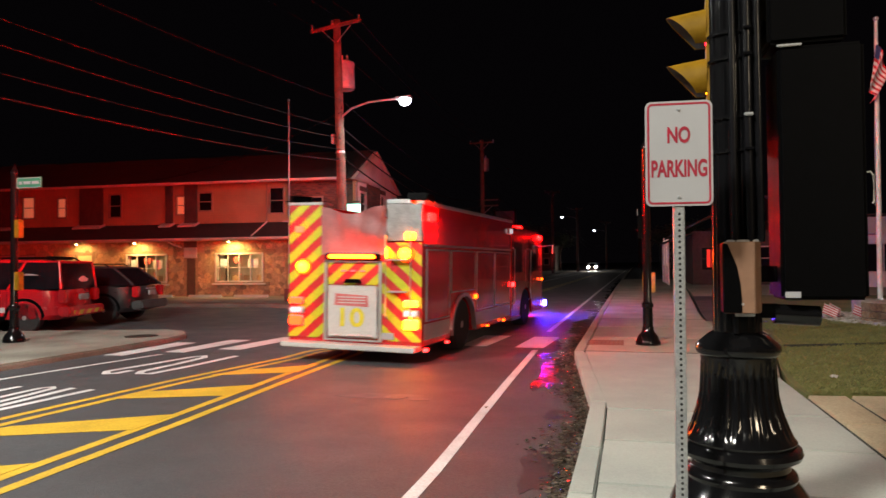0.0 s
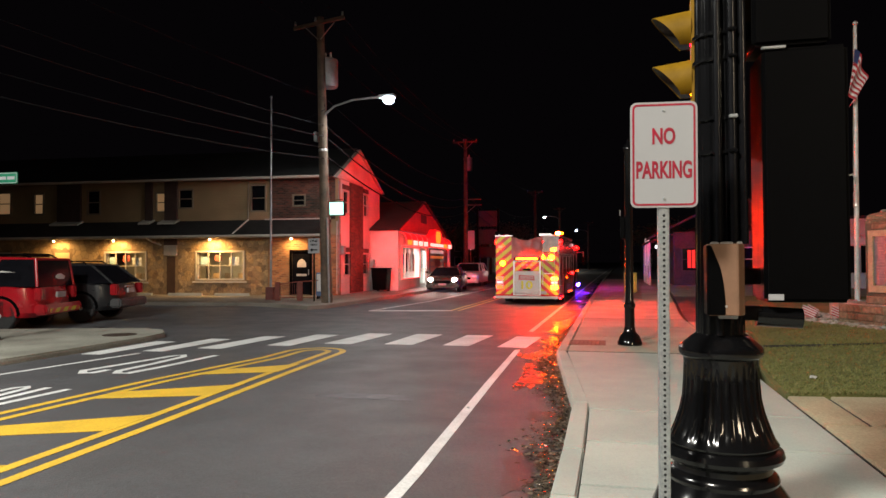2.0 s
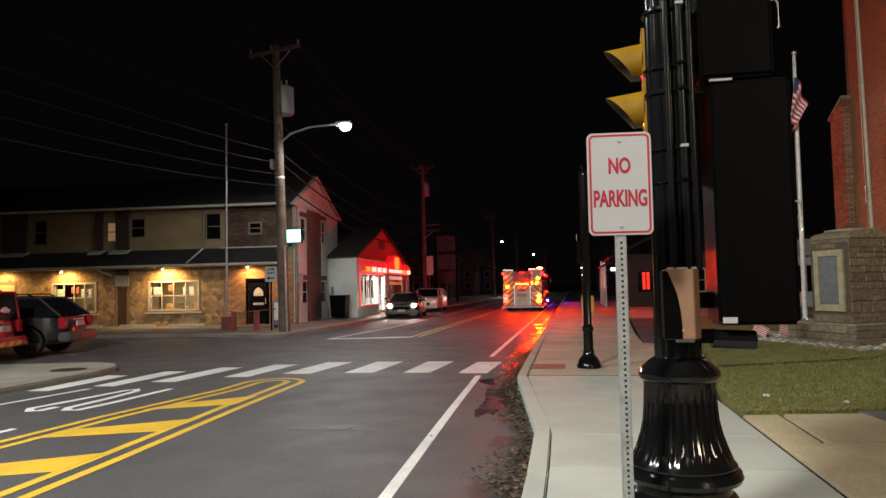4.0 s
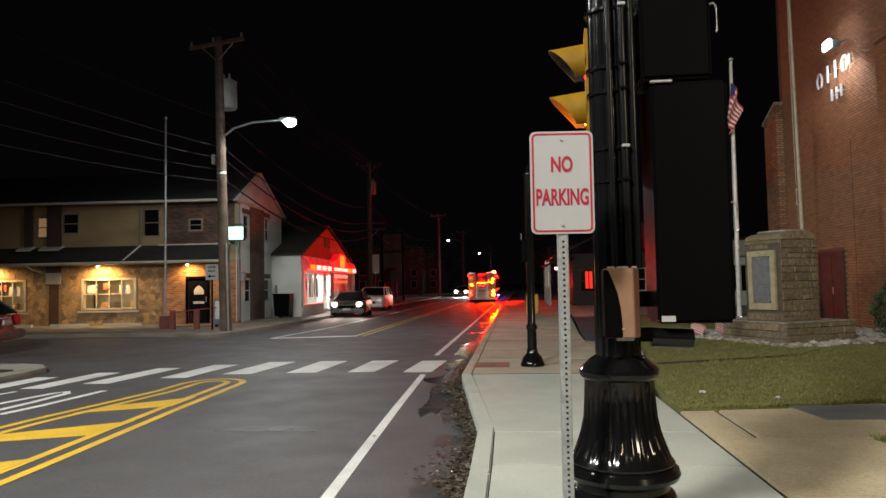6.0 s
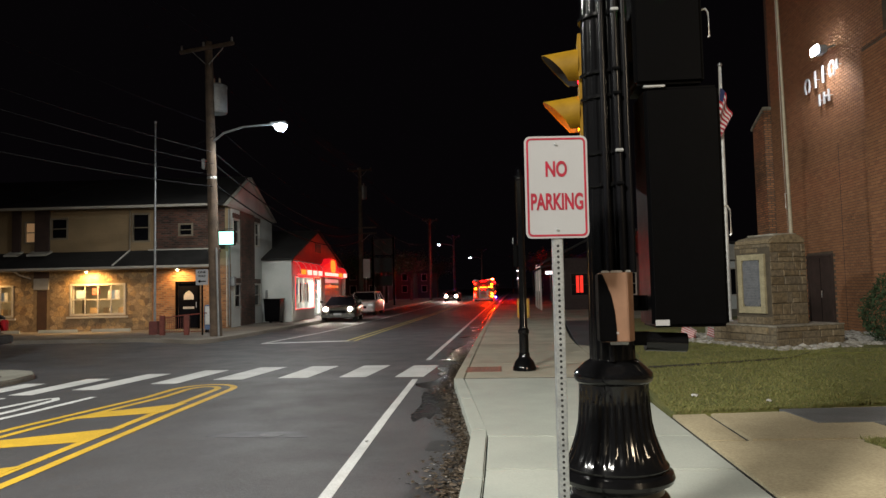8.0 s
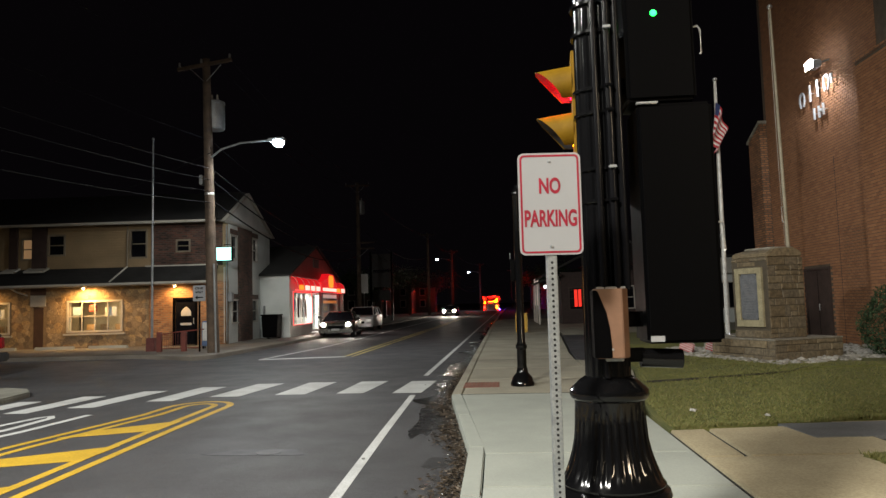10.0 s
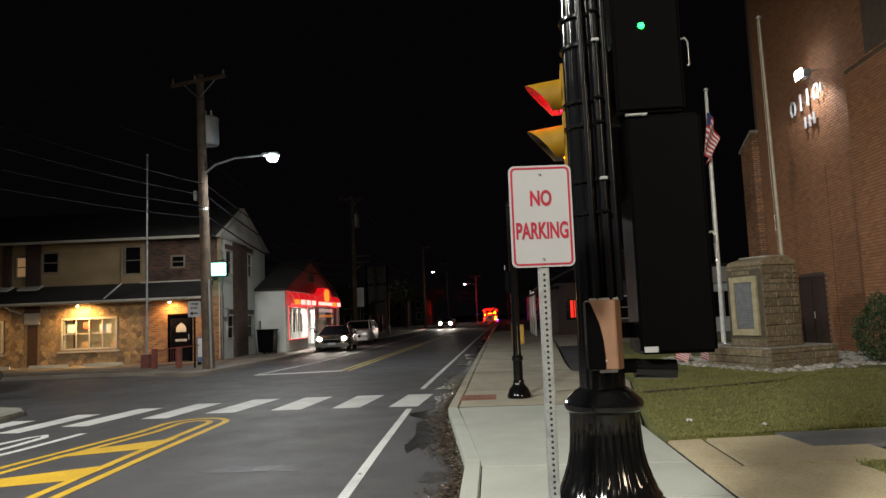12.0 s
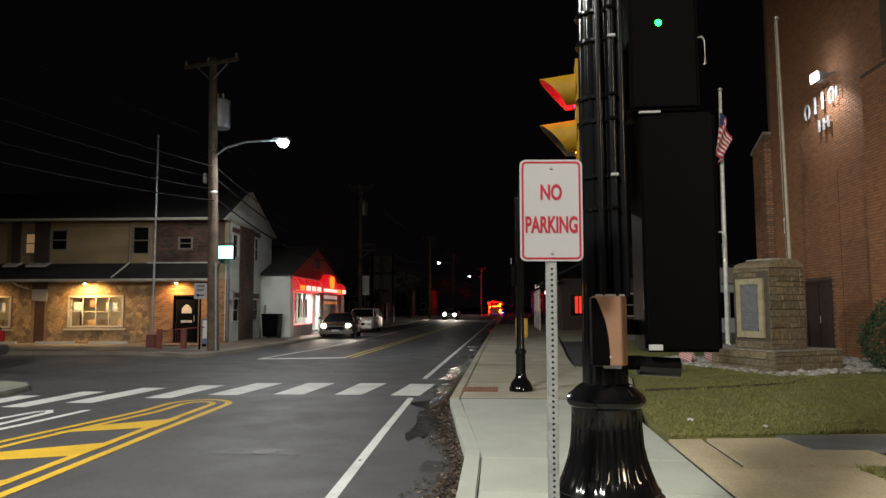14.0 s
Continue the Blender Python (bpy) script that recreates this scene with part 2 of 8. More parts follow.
ALU = surface("brushed_aluminium", (0.6, 0.61, 0.62), 0.33, 0.85, scale=9, fine=80, contrast=0.12)
RUBBER = surface("tyre_rubber", (0.012, 0.012, 0.013), 0.8, scale=20, fine=60)
GLASS_DARK = surface("dark_window_glass", (0.006, 0.006, 0.008), 0.1, scale=2, fine=5, spec=0.12)
RED_BODY = surface("fire_red_enamel", (0.5, 0.012, 0.018), 0.18, scale=2, fine=80, coat=0.6, contrast=0.12)
CHEV_RED = surface("red_reflective_tape", (0.4, 0.012, 0.015), 0.4, scale=6, fine=60, contrast=0.12)
CHEV_LIME = surface("lime_reflective_tape", (0.4, 0.42, 0.012), 0.4, scale=6, fine=60, contrast=0.12)
VINYL = surface("red_vinyl_cover", (0.28, 0.085, 0.085), 0.6, scale=3, fine=60)
PANEL_WHITE = surface("white_enamel", (0.45, 0.44, 0.43), 0.35, scale=3, fine=60, contrast=0.1)
TRIM_WHITE = surface("white_trim_paint", (0.4, 0.38, 0.34), 0.55, scale=2, fine=40, contrast=0.15)
BRICK_HALL = brickwork("orange_brown_brick", (0.34, 0.145, 0.058), (0.16, 0.068, 0.03), (0.08, 0.058, 0.04), 0.22, 0.08, 0.016)
BRICK_INN = brickwork("dark_red_brick", (0.1, 0.036, 0.023), (0.02, 0.011, 0.009), (0.065, 0.05, 0.04), 0.23, 0.08, 0.014)
BAY_BRICK = brickwork("tan_red_bay_brick", (0.32, 0.14, 0.055), (0.13, 0.05, 0.025), (0.2, 0.14, 0.08), 0.23, 0.08, 0.014)
SIDING_TAN = siding("tan_vinyl_siding", (0.26, 0.182, 0.1))
STUCCO = surface("white_stucco", (0.5, 0.52, 0.51), 0.85, second=(0.4, 0.42, 0.41), scale=0.7, fine=60, bump=0.4)
SHINGLE = brickwork("charcoal_shingles", (0.013, 0.012, 0.012), (0.009, 0.008, 0.008), (0.008, 0.008, 0.008), 0.3, 0.14, 0.01)
BOARD_DARK = surface("dark_brown_boards", (0.045, 0.025, 0.02), 0.7, scale=3, fine=40)
DOOR_BROWN = surface("brown_door_paint", (0.06, 0.03, 0.02), 0.55, scale=3, fine=40)
STONE = piece_tint("tan_field_stone", [(0.3, 0.19, 0.09), (0.4, 0.27, 0.13), (0.25, 0.18, 0.11), (0.44, 0.31, 0.17), (0.15, 0.1, 0.06), (0.33, 0.24, 0.14), (0.21, 0.13, 0.07)], bump=1.0, fine=22)
STONE_REST = island_tint("tan_field_stone_far", [(0.3, 0.2, 0.1), (0.42, 0.31, 0.175), (0.3, 0.225, 0.14), (0.24, 0.17, 0.1)])
BRICK_PALETTE = [(0.26, 0.115, 0.052), (0.29, 0.13, 0.058), (0.24, 0.105, 0.048), (0.31, 0.14, 0.064), (0.215, 0.092, 0.043), (0.275, 0.122, 0.054)]
BRICK_ONE = piece_tint("hall_brick", BRICK_PALETTE, 0.85, 0.4, 30)
BRICK_REST = island_tint("hall_bricks_joined", BRICK_PALETTE, 0.85)
HALL_MORTAR = surface("hall_mortar", (0.1, 0.075, 0.052), 0.95, fine=60)
MORTAR = surface("stone_mortar", (0.22, 0.155, 0.09), 0.95, fine=40)
MON_STONE = piece_tint("brown_grey_stone", [(0.12, 0.09, 0.052), (0.17, 0.13, 0.078), (0.145, 0.118, 0.082), (0.21, 0.165, 0.1)])
MON_CORE = surface("stone_joint_mortar", (0.08, 0.065, 0.045), 0.95, fine=50)
CAP_STONE = surface("weathered_cap_stone", (0.3, 0.28, 0.24), 0.9, second=(0.16, 0.14, 0.1), scale=4, fine=30, bump=0.5)
BRONZE = surface("grey_bronze_plaque", (0.19, 0.2, 0.22), 0.45, 0.4, scale=8, fine=60)
LEAF = island_tint("dark_shrub_leaf", [(0.012, 0.03, 0.01), (0.03, 0.06, 0.02), (0.02, 0.045, 0.018)])
GRASS = island_tint("short_lawn_grass", [(0.11, 0.125, 0.03), (0.15, 0.145, 0.04), (0.085, 0.105, 0.024), (0.2, 0.17, 0.065), (0.125, 0.135, 0.034)])
# the palest litter tone stands in for headlight glints on wet leaves
LITTER = island_tint("glinting_leaf_litter", [(0.035, 0.027, 0.02), (0.08, 0.06, 0.042), (0.022, 0.018, 0.014), (0.13, 0.1, 0.075), (0.05, 0.042, 0.034), (0.22, 0.18, 0.145)], 0.13)
PEBBLE = island_tint("white_grey_gravel", [(0.26, 0.25, 0.23), (0.42, 0.41, 0.38), (0.15, 0.14, 0.12), (0.34, 0.32, 0.28)])
RED_AWNING = glow("backlit_red_awning", (1.0, 0.01, 0.018), 0.62)
WET = surface("wet_gutter", (0.03, 0.029, 0.029), 0.22, scale=3, fine=9, bump=1.0)

# ---- shapes ----
def box(bm, x0, x1, y0, y1, z0, z1, m=None):
    v = [bm.verts.new((x, y, z)) for x in (x0, x1) for y in (y0, y1) for z in (z0, z1)]
    for f in ((0, 1, 3, 2), (4, 6, 7, 5), (0, 4, 5, 1), (2, 3, 7, 6), (0, 2, 6, 4), (1, 5, 7, 3)):
        bm.faces.new([v[k] for k in f])
    if m:
        bmesh.ops.transform(bm, matrix=m, verts=v)
    return v


def rounded(x0, x1, y0, y1, z0, z1, r=0.01, seg=2):
    bm = bmesh.new()
    box(bm, x0, x1, y0, y1, z0, z1)
    bmesh.ops.recalc_face_normals(bm, faces=bm.faces)
    bmesh.ops.bevel(bm, geom=bm.edges[:], offset=r, segments=seg, affect="EDGES", clamp_overlap=True)
    return bm


def cyl(bm, a, c, r0, r1=None, n=16, cap=True):
    a, c = Vector(a), Vector(c)
    r1 = r0 if r1 is None else r1
    q = (c - a).to_track_quat("Z", "Y")
    rings = []
    for p, r in ((a, r0), (c, r1)):
        rings.append([bm.verts.new(p + q @ Vector((r * math.cos(2 * math.pi * k / n), r * math.sin(2 * math.pi * k / n), 0))) for k in range(n)])
    for k in range(n):
        bm.faces.new((rings[0][k], rings[0][(k + 1) % n], rings[1][(k + 1) % n], rings[1][k]))
    if cap:
        bm.faces.new(rings[0][::-1]), bm.faces.new(rings[1])


def rod(a, c, r0, r1=None, n=16):
    bm = bmesh.new()
    cyl(bm, a, c, r0, r1, n)
    return bm


def lathe(profile, n=48, flute=None):
    """Turn (radius, z) pairs round z. flute(z) gives the depth of grooves there."""
    bm = bmesh.new()
    rings = []
    for r, z in profile:
        d = flute(z) if flute else 0
        rings.append([bm.verts.new(((r - d * (k % 4 in (0, 1))) * math.cos(2 * math.pi * k / n), (r - d * (k % 4 in (0, 1))) * math.sin(2 * math.pi * k / n), z)) for k in range(n)])
    for a, c in zip(rings, rings[1:]):
        for k in range(n):
            bm.faces.new((a[k], a[(k + 1) % n], c[(k + 1) % n], c[k]))
    bm.faces.new(rings[0][::-1]), bm.faces.new(rings[-1])
    return bm


def tube(points, r, n=6):
    bm = bmesh.new()
    pts = [Vector(p) for p in points]
    rings = []
    for k, p in enumerate(pts):
        d = (pts[min(k + 1, len(pts) - 1)] - pts[max(k - 1, 0)]).normalized()
        q = d.to_track_quat("Z", "Y")
        rings.append([bm.verts.new(p + q @ Vector((r * math.cos(2 * math.pi * j / n), r * math.sin(2 * math.pi * j / n), 0))) for j in range(n)])
    for a, c in zip(rings, rings[1:]):
        for j in range(n):
            bm.faces.new((a[j], a[(j + 1) % n], c[(j + 1) % n], c[j]))
    bm.faces.new(rings[0][::-1]), bm.faces.new(rings[-1])
    return bm


def prism(bm, poly, axis, a, c):
    """Extrude a flat outline along an axis from a to c. The outline's two numbers fill the other two axes in order."""
    def at(p, t):
        return {"x": (t, p[0], p[1]), "y": (p[0], t, p[1]), "z": (p[0], p[1], t)}[axis]
    lo, hi = [bm.verts.new(at(p, a)) for p in poly], [bm.verts.new(at(p, c)) for p in poly]
    bm.faces.new(lo), bm.faces.new(hi[::-1])
    for k in range(len(poly)):
        j = (k + 1) % len(poly)
        bm.faces.new((lo[k], hi[k], hi[j], lo[j]))
    return lo + hi


def slab(poly, axis, a, c, bevel=0.0):
    bm = bmesh.new()
    prism(bm, poly, axis, a, c)
    bmesh.ops.recalc_face_normals(bm, faces=bm.faces)
    if bevel:
        bmesh.ops.bevel(bm, geom=bm.edges[:], offset=bevel, segments=2, affect="EDGES", clamp_overlap=True)
    return bm


def boxed(x0, x1, y0, y1, z0, z1):
    bm = bmesh.new()
    box(bm, x0, x1, y0, y1, z0, z1)
    return bm


def clip_poly(poly, nx, ny, c):
    """The part of an outline where nx*x + ny*y <= c."""
    out = []
    for k, p in enumerate(poly):
        q = poly[(k + 1) % len(poly)]
        a, b = nx * p[0] + ny * p[1] - c, nx * q[0] + ny * q[1] - c
        if a <= 0:
            out.append(p)
        if (a < 0 < b) or (b < 0 < a):
            s = a / (a - b)
            out.append((p[0] + s * (q[0] - p[0]), p[1] + s * (q[1] - p[1])))
    return out


def link(name, bm, material, smooth=True):
    bmesh.ops.recalc_face_normals(bm, faces=bm.faces)
    me = bpy.data.meshes.new(name)
    bm.to_mesh(me)
    bm.free()
    me.materials.append(material)
    if smooth:
        me.shade_smooth()
        me.set_sharp_from_angle(angle=radians(32))
    return new(name, me)


def part(name, bm, material, parent, label=""):
    ob = link(name, bm, material)
    ob.parent = parent
    return tagged(ob, label)


def thing(name, m, label, category, group="", kind=""):
    ob = new(name)
    ob.empty_display_size = 0.1
    ob.matrix_world = m
    return tagged(ob, label, category, group, kind)


def solo(name, bm, material, label, category, kind="", m=None):
    ob = link(name, bm, material)
    if m:
        ob.matrix_world = m
    return tagged(ob, label, category, "", kind)


def pieces(name, verts, faces, material, parent=None):
    me = bpy.data.meshes.new(name)
    me.from_pydata(verts, [], faces)
    me.materials.append(material)
    ob = new(name, me)
    ob.parent = parent
    return ob


def lettering(body, width, height, depth=0.002):
    """Raised letters, centred, in the x-z plane facing -y, fitted to a width and height."""
    cu = bpy.data.curves.new("lettering", "FONT")
    cu.body, cu.align_x, cu.extrude, cu.offset = body, "CENTER", 0.001, 0.029
    ob = new("lettering", cu)
    me = bpy.data.meshes.new_from_object(ob.evaluated_get(bpy.context.evaluated_depsgraph_get()))
    bpy.data.objects.remove(ob)
    bm = bmesh.new()
    bm.from_mesh(me)
    bpy.data.meshes.remove(me)
    xs, ys = [v.co.x for v in bm.verts], [v.co.y for v in bm.verts]
    zs = [v.co.z for v in bm.verts]
    sx, sy = width / (max(xs) - min(xs)), height / (max(ys) - min(ys))
    for v in bm.verts:
        v.co = Vector(((v.co.x - (max(xs) + min(xs)) / 2) * sx, -(v.co.z - min(zs)) / (max(zs) - min(zs)) * depth, (v.co.y - (max(ys) + min(ys)) / 2) * sy))
    return bm


def round_rect(x0, x1, z0, z1, r, n=6):
    out = []
    for cx, cz, a0 in ((x1 - r, z1 - r, 0), (x0 + r, z1 - r, 90), (x0 + r, z0 + r, 180), (x1 - r, z0 + r, 270)):
        for k in range(n + 1):
            a = radians(a0 + 90 * k / n)
            out.append((cx + r * math.cos(a), cz + r * math.sin(a)))
    return out


def ring_band(outer, inner, axis, a, c):
    """A flat band between two outlines of equal count, with thickness."""
    bm = bmesh.new()
    def at(p, t):
        return {"x": (t, p[0], p[1]), "y": (p[0], t, p[1]), "z": (p[0], p[1], t)}[axis]
    V = [[bm.verts.new(at(p, t)) for p in line] for t in (a, c) for line in (outer, inner)]
    n = len(outer)
    for k in range(n):
        j = (k + 1) % n
        for p, q in ((0, 1), (1, 3), (3, 2), (2, 0)):
            bm.faces.new((V[p][k], V[p][j], V[q][j], V[q][k]))
    return bm

# ---- ground, road, kerbs, pavements ----
def ground_sheet():
    bm = bmesh.new()
    bmesh.ops.create_grid(bm, x_segments=8, y_segments=8, size=1500)
    ob = link("road", bm, ASPHALT)
    return tagged(ob, "dark worn asphalt road, damp along the gutter", "road", kind="structure")


ROAD = ground_sheet()


def marking(name, poly, material, z=0.004):
    ob = link(name, slab(poly, "z", z - 0.003, z), material, False)
    ob.parent = ROAD
    return ob


def stripe(name, pts, w, material, z=0.004):
    """A painted line of width w along points."""
    P = [Vector((*p, 0)) for p in pts]
    L, R = [], []
    for k, p in enumerate(P):
        d = (P[min(k + 1, len(P) - 1)] - P[max(k - 1, 0)]).normalized()
        nrm = Vector((-d.y, d.x, 0)) * w / 2
        L.append((p + nrm)[:2]), R.append((p - nrm)[:2])
    bm = bmesh.new()
    lo = [[bm.verts.new((*q, z)) for q in side] for side in (L, R)]
    for k in range(len(P) - 1):
        bm.faces.new((lo[0][k], lo[1][k], lo[1][k + 1], lo[0][k + 1]))
    ob = link(name, bm, material, False)
    ob.parent = ROAD
    return ob


stripe("edge_line", [(-1.42, -6), (-1.43, 5.0), (-1.55, 9.0), (-1.63, 12.4)], 0.105, WHITE_LINE)
stripe("edge_line", [(-1.76, 15.7), (-1.66, 26), (-1.5, 45), (-1.2, 75), (-0.6, 120), (0.4, 190)], 0.11, WHITE_LINE)
stripe("edge_line", [(-9.1, 3.0), (-8.48, 8.07), (-8.03, 10.64)], 0.1, WHITE_LINE)
stripe("edge_line", [(-7.62, 21.6), (-7.1, 27.1), (-6.9, 40), (-6.7, 75), (-6.2, 120)], 0.11, WHITE_LINE)
marking("stop_line", [(-7.65, 21.4), (-5.0, 21.95), (-5.02, 22.25), (-7.67, 21.7)], WHITE_LINE)
for dx in (-0.13, 0.13):
    stripe("centre_line", [(-4.93 + dx, 22.0), (-4.5 + dx, 45), (-4.2 + dx, 75), (-3.6 + dx, 120), (-2.6 + dx, 190)], 0.08, WORN_LIT_YELLOW)
for n0, n1, f0, f1, yn, yf in ((-2.05, -1.52, -1.94, -1.41, 12.75, 14.63), (-3.1, -2.6, -3.02, -2.45, 12.82, 14.75), (-4.25, -3.69, -4.14, -3.56, 12.8, 14.74), (-5.44, -4.88, -5.24, -4.68, 12.66, 14.67),
                               (-6.4, -5.92, -6.27, -5.76, 12.18, 14.23), (-7.44, -6.98, -7.24, -6.76, 11.5, 13.7), (-8.19, -7.79, -8.1, -7.65, 10.95, 13.02), (-8.99, -8.6, -8.94, -8.51, 10.36, 12.38)):
    marking("crosswalk_bar", [(n0, yn), (n1, yn), (f1, yf), (f0, yf)], WHITE_LINE)


def painted_island():
    """Hatched yellow island with a rounded nose, two lines on either flank."""
    for inset in (0.0, 0.26):
        pts = [(-6.75 + inset, 0.5), (-6.27 + inset, 5.9), (-6.04 + inset, 8.2), (-5.62 + inset, 10.6)]
        r, cx, cy = 0.52 - inset, -5.1, 11.35
        for k in range(13):
            a = radians(170 - 170 * k / 12)
            pts.append((cx + r * math.cos(a), cy + (r + 0.12) * math.sin(a)))
        pts += [(-4.5 - inset, 9.1), (-4.33 - inset, 6.0), (-4.26 - inset, 4.0), (-4.2 - inset, 0.5)]
        stripe("island_line", pts, 0.115, YELLOW_LINE)
    for yl0, yl1, yr0, yr1, k in ((1.2, 1.75, 1.9, 2.6, 0), (3.1, 3.6, 3.75, 4.5, 0), (5.0, 5.5, 5.64, 6.36, 0.05), (6.9, 7.4, 7.42, 8.2, 0.12), (8.72, 9.22, 9.22, 10.0, 0.32)):
        xl, xr = -6.05 + k, -4.58 - 0.3 * k
        marking("island_hatch", [(xl - 0.05, yl0), (xr, yr0), (xr - 0.02, yr1), (xl + 0.1, yl1)], YELLOW_LINE, 0.006)


painted_island()


def lane_lettering():
    """Tall worn letter strokes in the far lane, only part of the word in sight."""
    s_path = [(-7.24, 8.9), (-7.27, 8.6), (-7.4, 8.55), (-7.55, 8.75), (-7.4, 9.5), (-7.24, 10.45), (-7.13, 10.6), (-7.0, 10.4), (-6.98, 9.6), (-7.02, 8.85), (-6.92, 8.66), (-6.74, 8.66), (-6.64, 9.3), (-6.58, 10.2), (-6.55, 10.68)]
    stripe("lane_mark", s_path, 0.13, WHITE_LINE)
    stripe("lane_mark", [(-7.3, 5.4), (-7.36, 6.9), (-7.37, 7.34), (-7.28, 7.46), (-7.19, 7.36), (-7.13, 6.9), (-7.05, 5.4)], 0.1, WHITE_LINE)
    stripe("lane_mark", [(-6.85, 5.3), (-6.91, 6.57), (-6.95, 7.45)], 0.11, WHITE_LINE)
    stripe("lane_mark", [(-6.78, 5.2), (-6.69, 6.36), (-6.61, 7.4)], 0.11, WHITE_LINE)
    stripe("lane_mark", [(-7.8, 5.6), (-7.74, 7.4)], 0.11, WHITE_LINE)
    stripe("lane_mark", [(-7.6, 2.4), (-7.55, 4.4)], 0.11, WHITE_LINE)


lane_lettering()


def kerb_x(y):
    """Outer face of the kerb beside the camera."""
    return float(np.interp(y, [-8, 5.5, 7.24, 11.3, 20, 45, 75, 120, 190], [-0.42, -0.375, -0.39, -0.86, -0.84, -0.7, -0.45, 0.1, 1.2]))


def kerb():
    ks = thing("kerb", pose(0, 0, 0), "pale concrete kerb with an angled bump-out", "kerb", kind="structure")
    ys = [-8, -5.4, -2.8, -0.2, 2.1, 4.3, 5.4, 7.2, 9.25, 11.3]
    ys += [11.32, 14.5, 18, 22, 26, 31, 36, 41, 46, 52, 60, 75, 95, 120, 150, 190]
    for a, b in zip(ys, ys[1:]):
        if b - a < 0.1:
            continue
        w = 0.16
        g = 0.004
        poly = [(kerb_x(a), a + g), (kerb_x(a) + w, a + g), (kerb_x(b) + w, b - g), (kerb_x(b), b - g)]
        part("kerb_stone", slab(poly, "z", -0.1, 0.15, 0.012), CONCRETE if b < 11.5 else FAR_CONCRETE, ks)


kerb()


def pavement():
    base = solo("pavement", slab([(-0.3, -8), (1.75, -8), (1.75, 19), (2.66, 34), (3.9, 60), (-0.3, 60), (-0.66, 20), (-0.66, 11.3), (-0.2, 7.2)], "z", -0.1, 0.125), JOINT,
                "pale broom-finished concrete pavement slabs with open joints", "pavement", "structure")
    ys = [-8, -5.8, -3.5, -1.2, 0.0, 1.1, 2.25, 3.4, 4.53, 5.65, 6.88, 11.24]
    g = 0.015
    for a, b in zip(ys, ys[1:]):
        i0, i1 = kerb_x(a) + 0.172, kerb_x(b) + 0.172
        part("slab", slab([(i0, a + g), (1.73, a + g), (1.73, b - g), (i1, b - g)], "z", 0.03, 0.15, 0.006), CONCRETE, base)
    ys = [11.31, 13.4, 15.6, 17.8, 20.0, 22.3, 24.6, 27, 29.5, 32, 35, 38, 41.5, 45, 49, 53, 58]
    for a, b in zip(ys, ys[1:]):
        i0, i1 = kerb_x(a) + 0.172, kerb_x(b) + 0.172
        o0, o1 = (float(np.interp(q, [11, 18.4, 20, 34, 60], [1.73, 1.73, 1.8, 2.62, 3.86])) for q in (a, b))
        part("slab", slab([(i0, a + g), (o0, a + g), (o1, b - g), (i1, b - g)], "z", 0.03, 0.15, 0.006), FAR_CONCRETE, base)
    part("joint_filler", slab([(kerb_x(11.24) + 0.02, 11.238), (1.73, 11.238), (1.73, 11.312), (kerb_x(11.3) + 0.02, 11.312)], "z", 0.1, 0.1475), JOINT, base, "dark dirt-filled joint")
    part("joint_filler", slab([(kerb_x(17.8) + 0.18, 17.772), (1.73, 17.772), (1.73, 17.828), (kerb_x(17.8) + 0.18, 17.828)], "z", 0.1, 0.1515), JOINT, base)
    wedge = [(1.752, 9.2), (1.87, 9.9), (2.59, 14.6), (2.59, 16.42), (1.752, 17.4)]
    part("slab", slab(wedge, "z", 0.03, 0.148, 0.006), FAR_CONCRETE, base)
    pad = solo("tactile_pad", slab([(-0.72, 12.1), (-0.1, 12.12), (-0.1, 12.85), (-0.72, 12.85)], "z", 0.15, 0.156), surface("brick_red_pad", (0.2, 0.085, 0.06), 0.8, scale=4, fine=50),
               "brick-red tactile warning pad set in the pavement", "tactile pad", "structure")
    v, f = [], []
    for i in range(9):
        for j in range(10):
            x, y = -0.69 + i * 0.07, 12.14 + j * 0.072
            k = len(v)
            v += [(x - 0.014, y - 0.014, 0.156), (x + 0.014, y - 0.014, 0.156), (x + 0.014, y + 0.014, 0.156), (x - 0.014, y + 0.014, 0.156), (x, y, 0.163)]
            f += [(k, k + 1, k + 4), (k + 1, k + 2, k + 4), (k + 2, k + 3, k + 4), (k + 3, k, k + 4)]
    pieces("stud", v, f, pad.data.materials[0], pad)
    # side path of older tan slabs
    side = solo("side_path", slab([(1.75, -8), (14, -8), (14, 8.75), (1.78, 7.98)], "z", -0.1, 0.12), JOINT, "weathered tan concrete path slabs with cracked joints", "path", "structure")
    for poly in ([(1.785, 6.66), (2.14, 6.68), (2.15, 8.0), (1.785, 7.96)], [(2.2, 6.7), (3.7, 6.75), (3.62, 8.2), (2.21, 8.02)], [(3.72, 7.62), (5.4, 7.72), (5.4, 8.5), (3.64, 8.35)],
                 [(1.785, 4.9), (3.9, 4.95), (3.75, 6.72), (1.785, 6.63)], [(1.785, 3.2), (4.2, 3.2), (3.92, 4.92), (1.785, 4.87)], [(1.785, 1.0), (4.5, 1.0), (4.22, 3.17), (1.785, 3.17)],
                 [(3.92, 4.95), (7.5, 5.0), (7.5, 6.2), (4.1, 6.1)], [(1.785, -3), (4.8, -3), (4.5, 0.97), (1.785, 0.97)]):
        part("slab", slab(poly, "z", 0.03, 0.15, 0.007), OLD_CONCRETE, side)
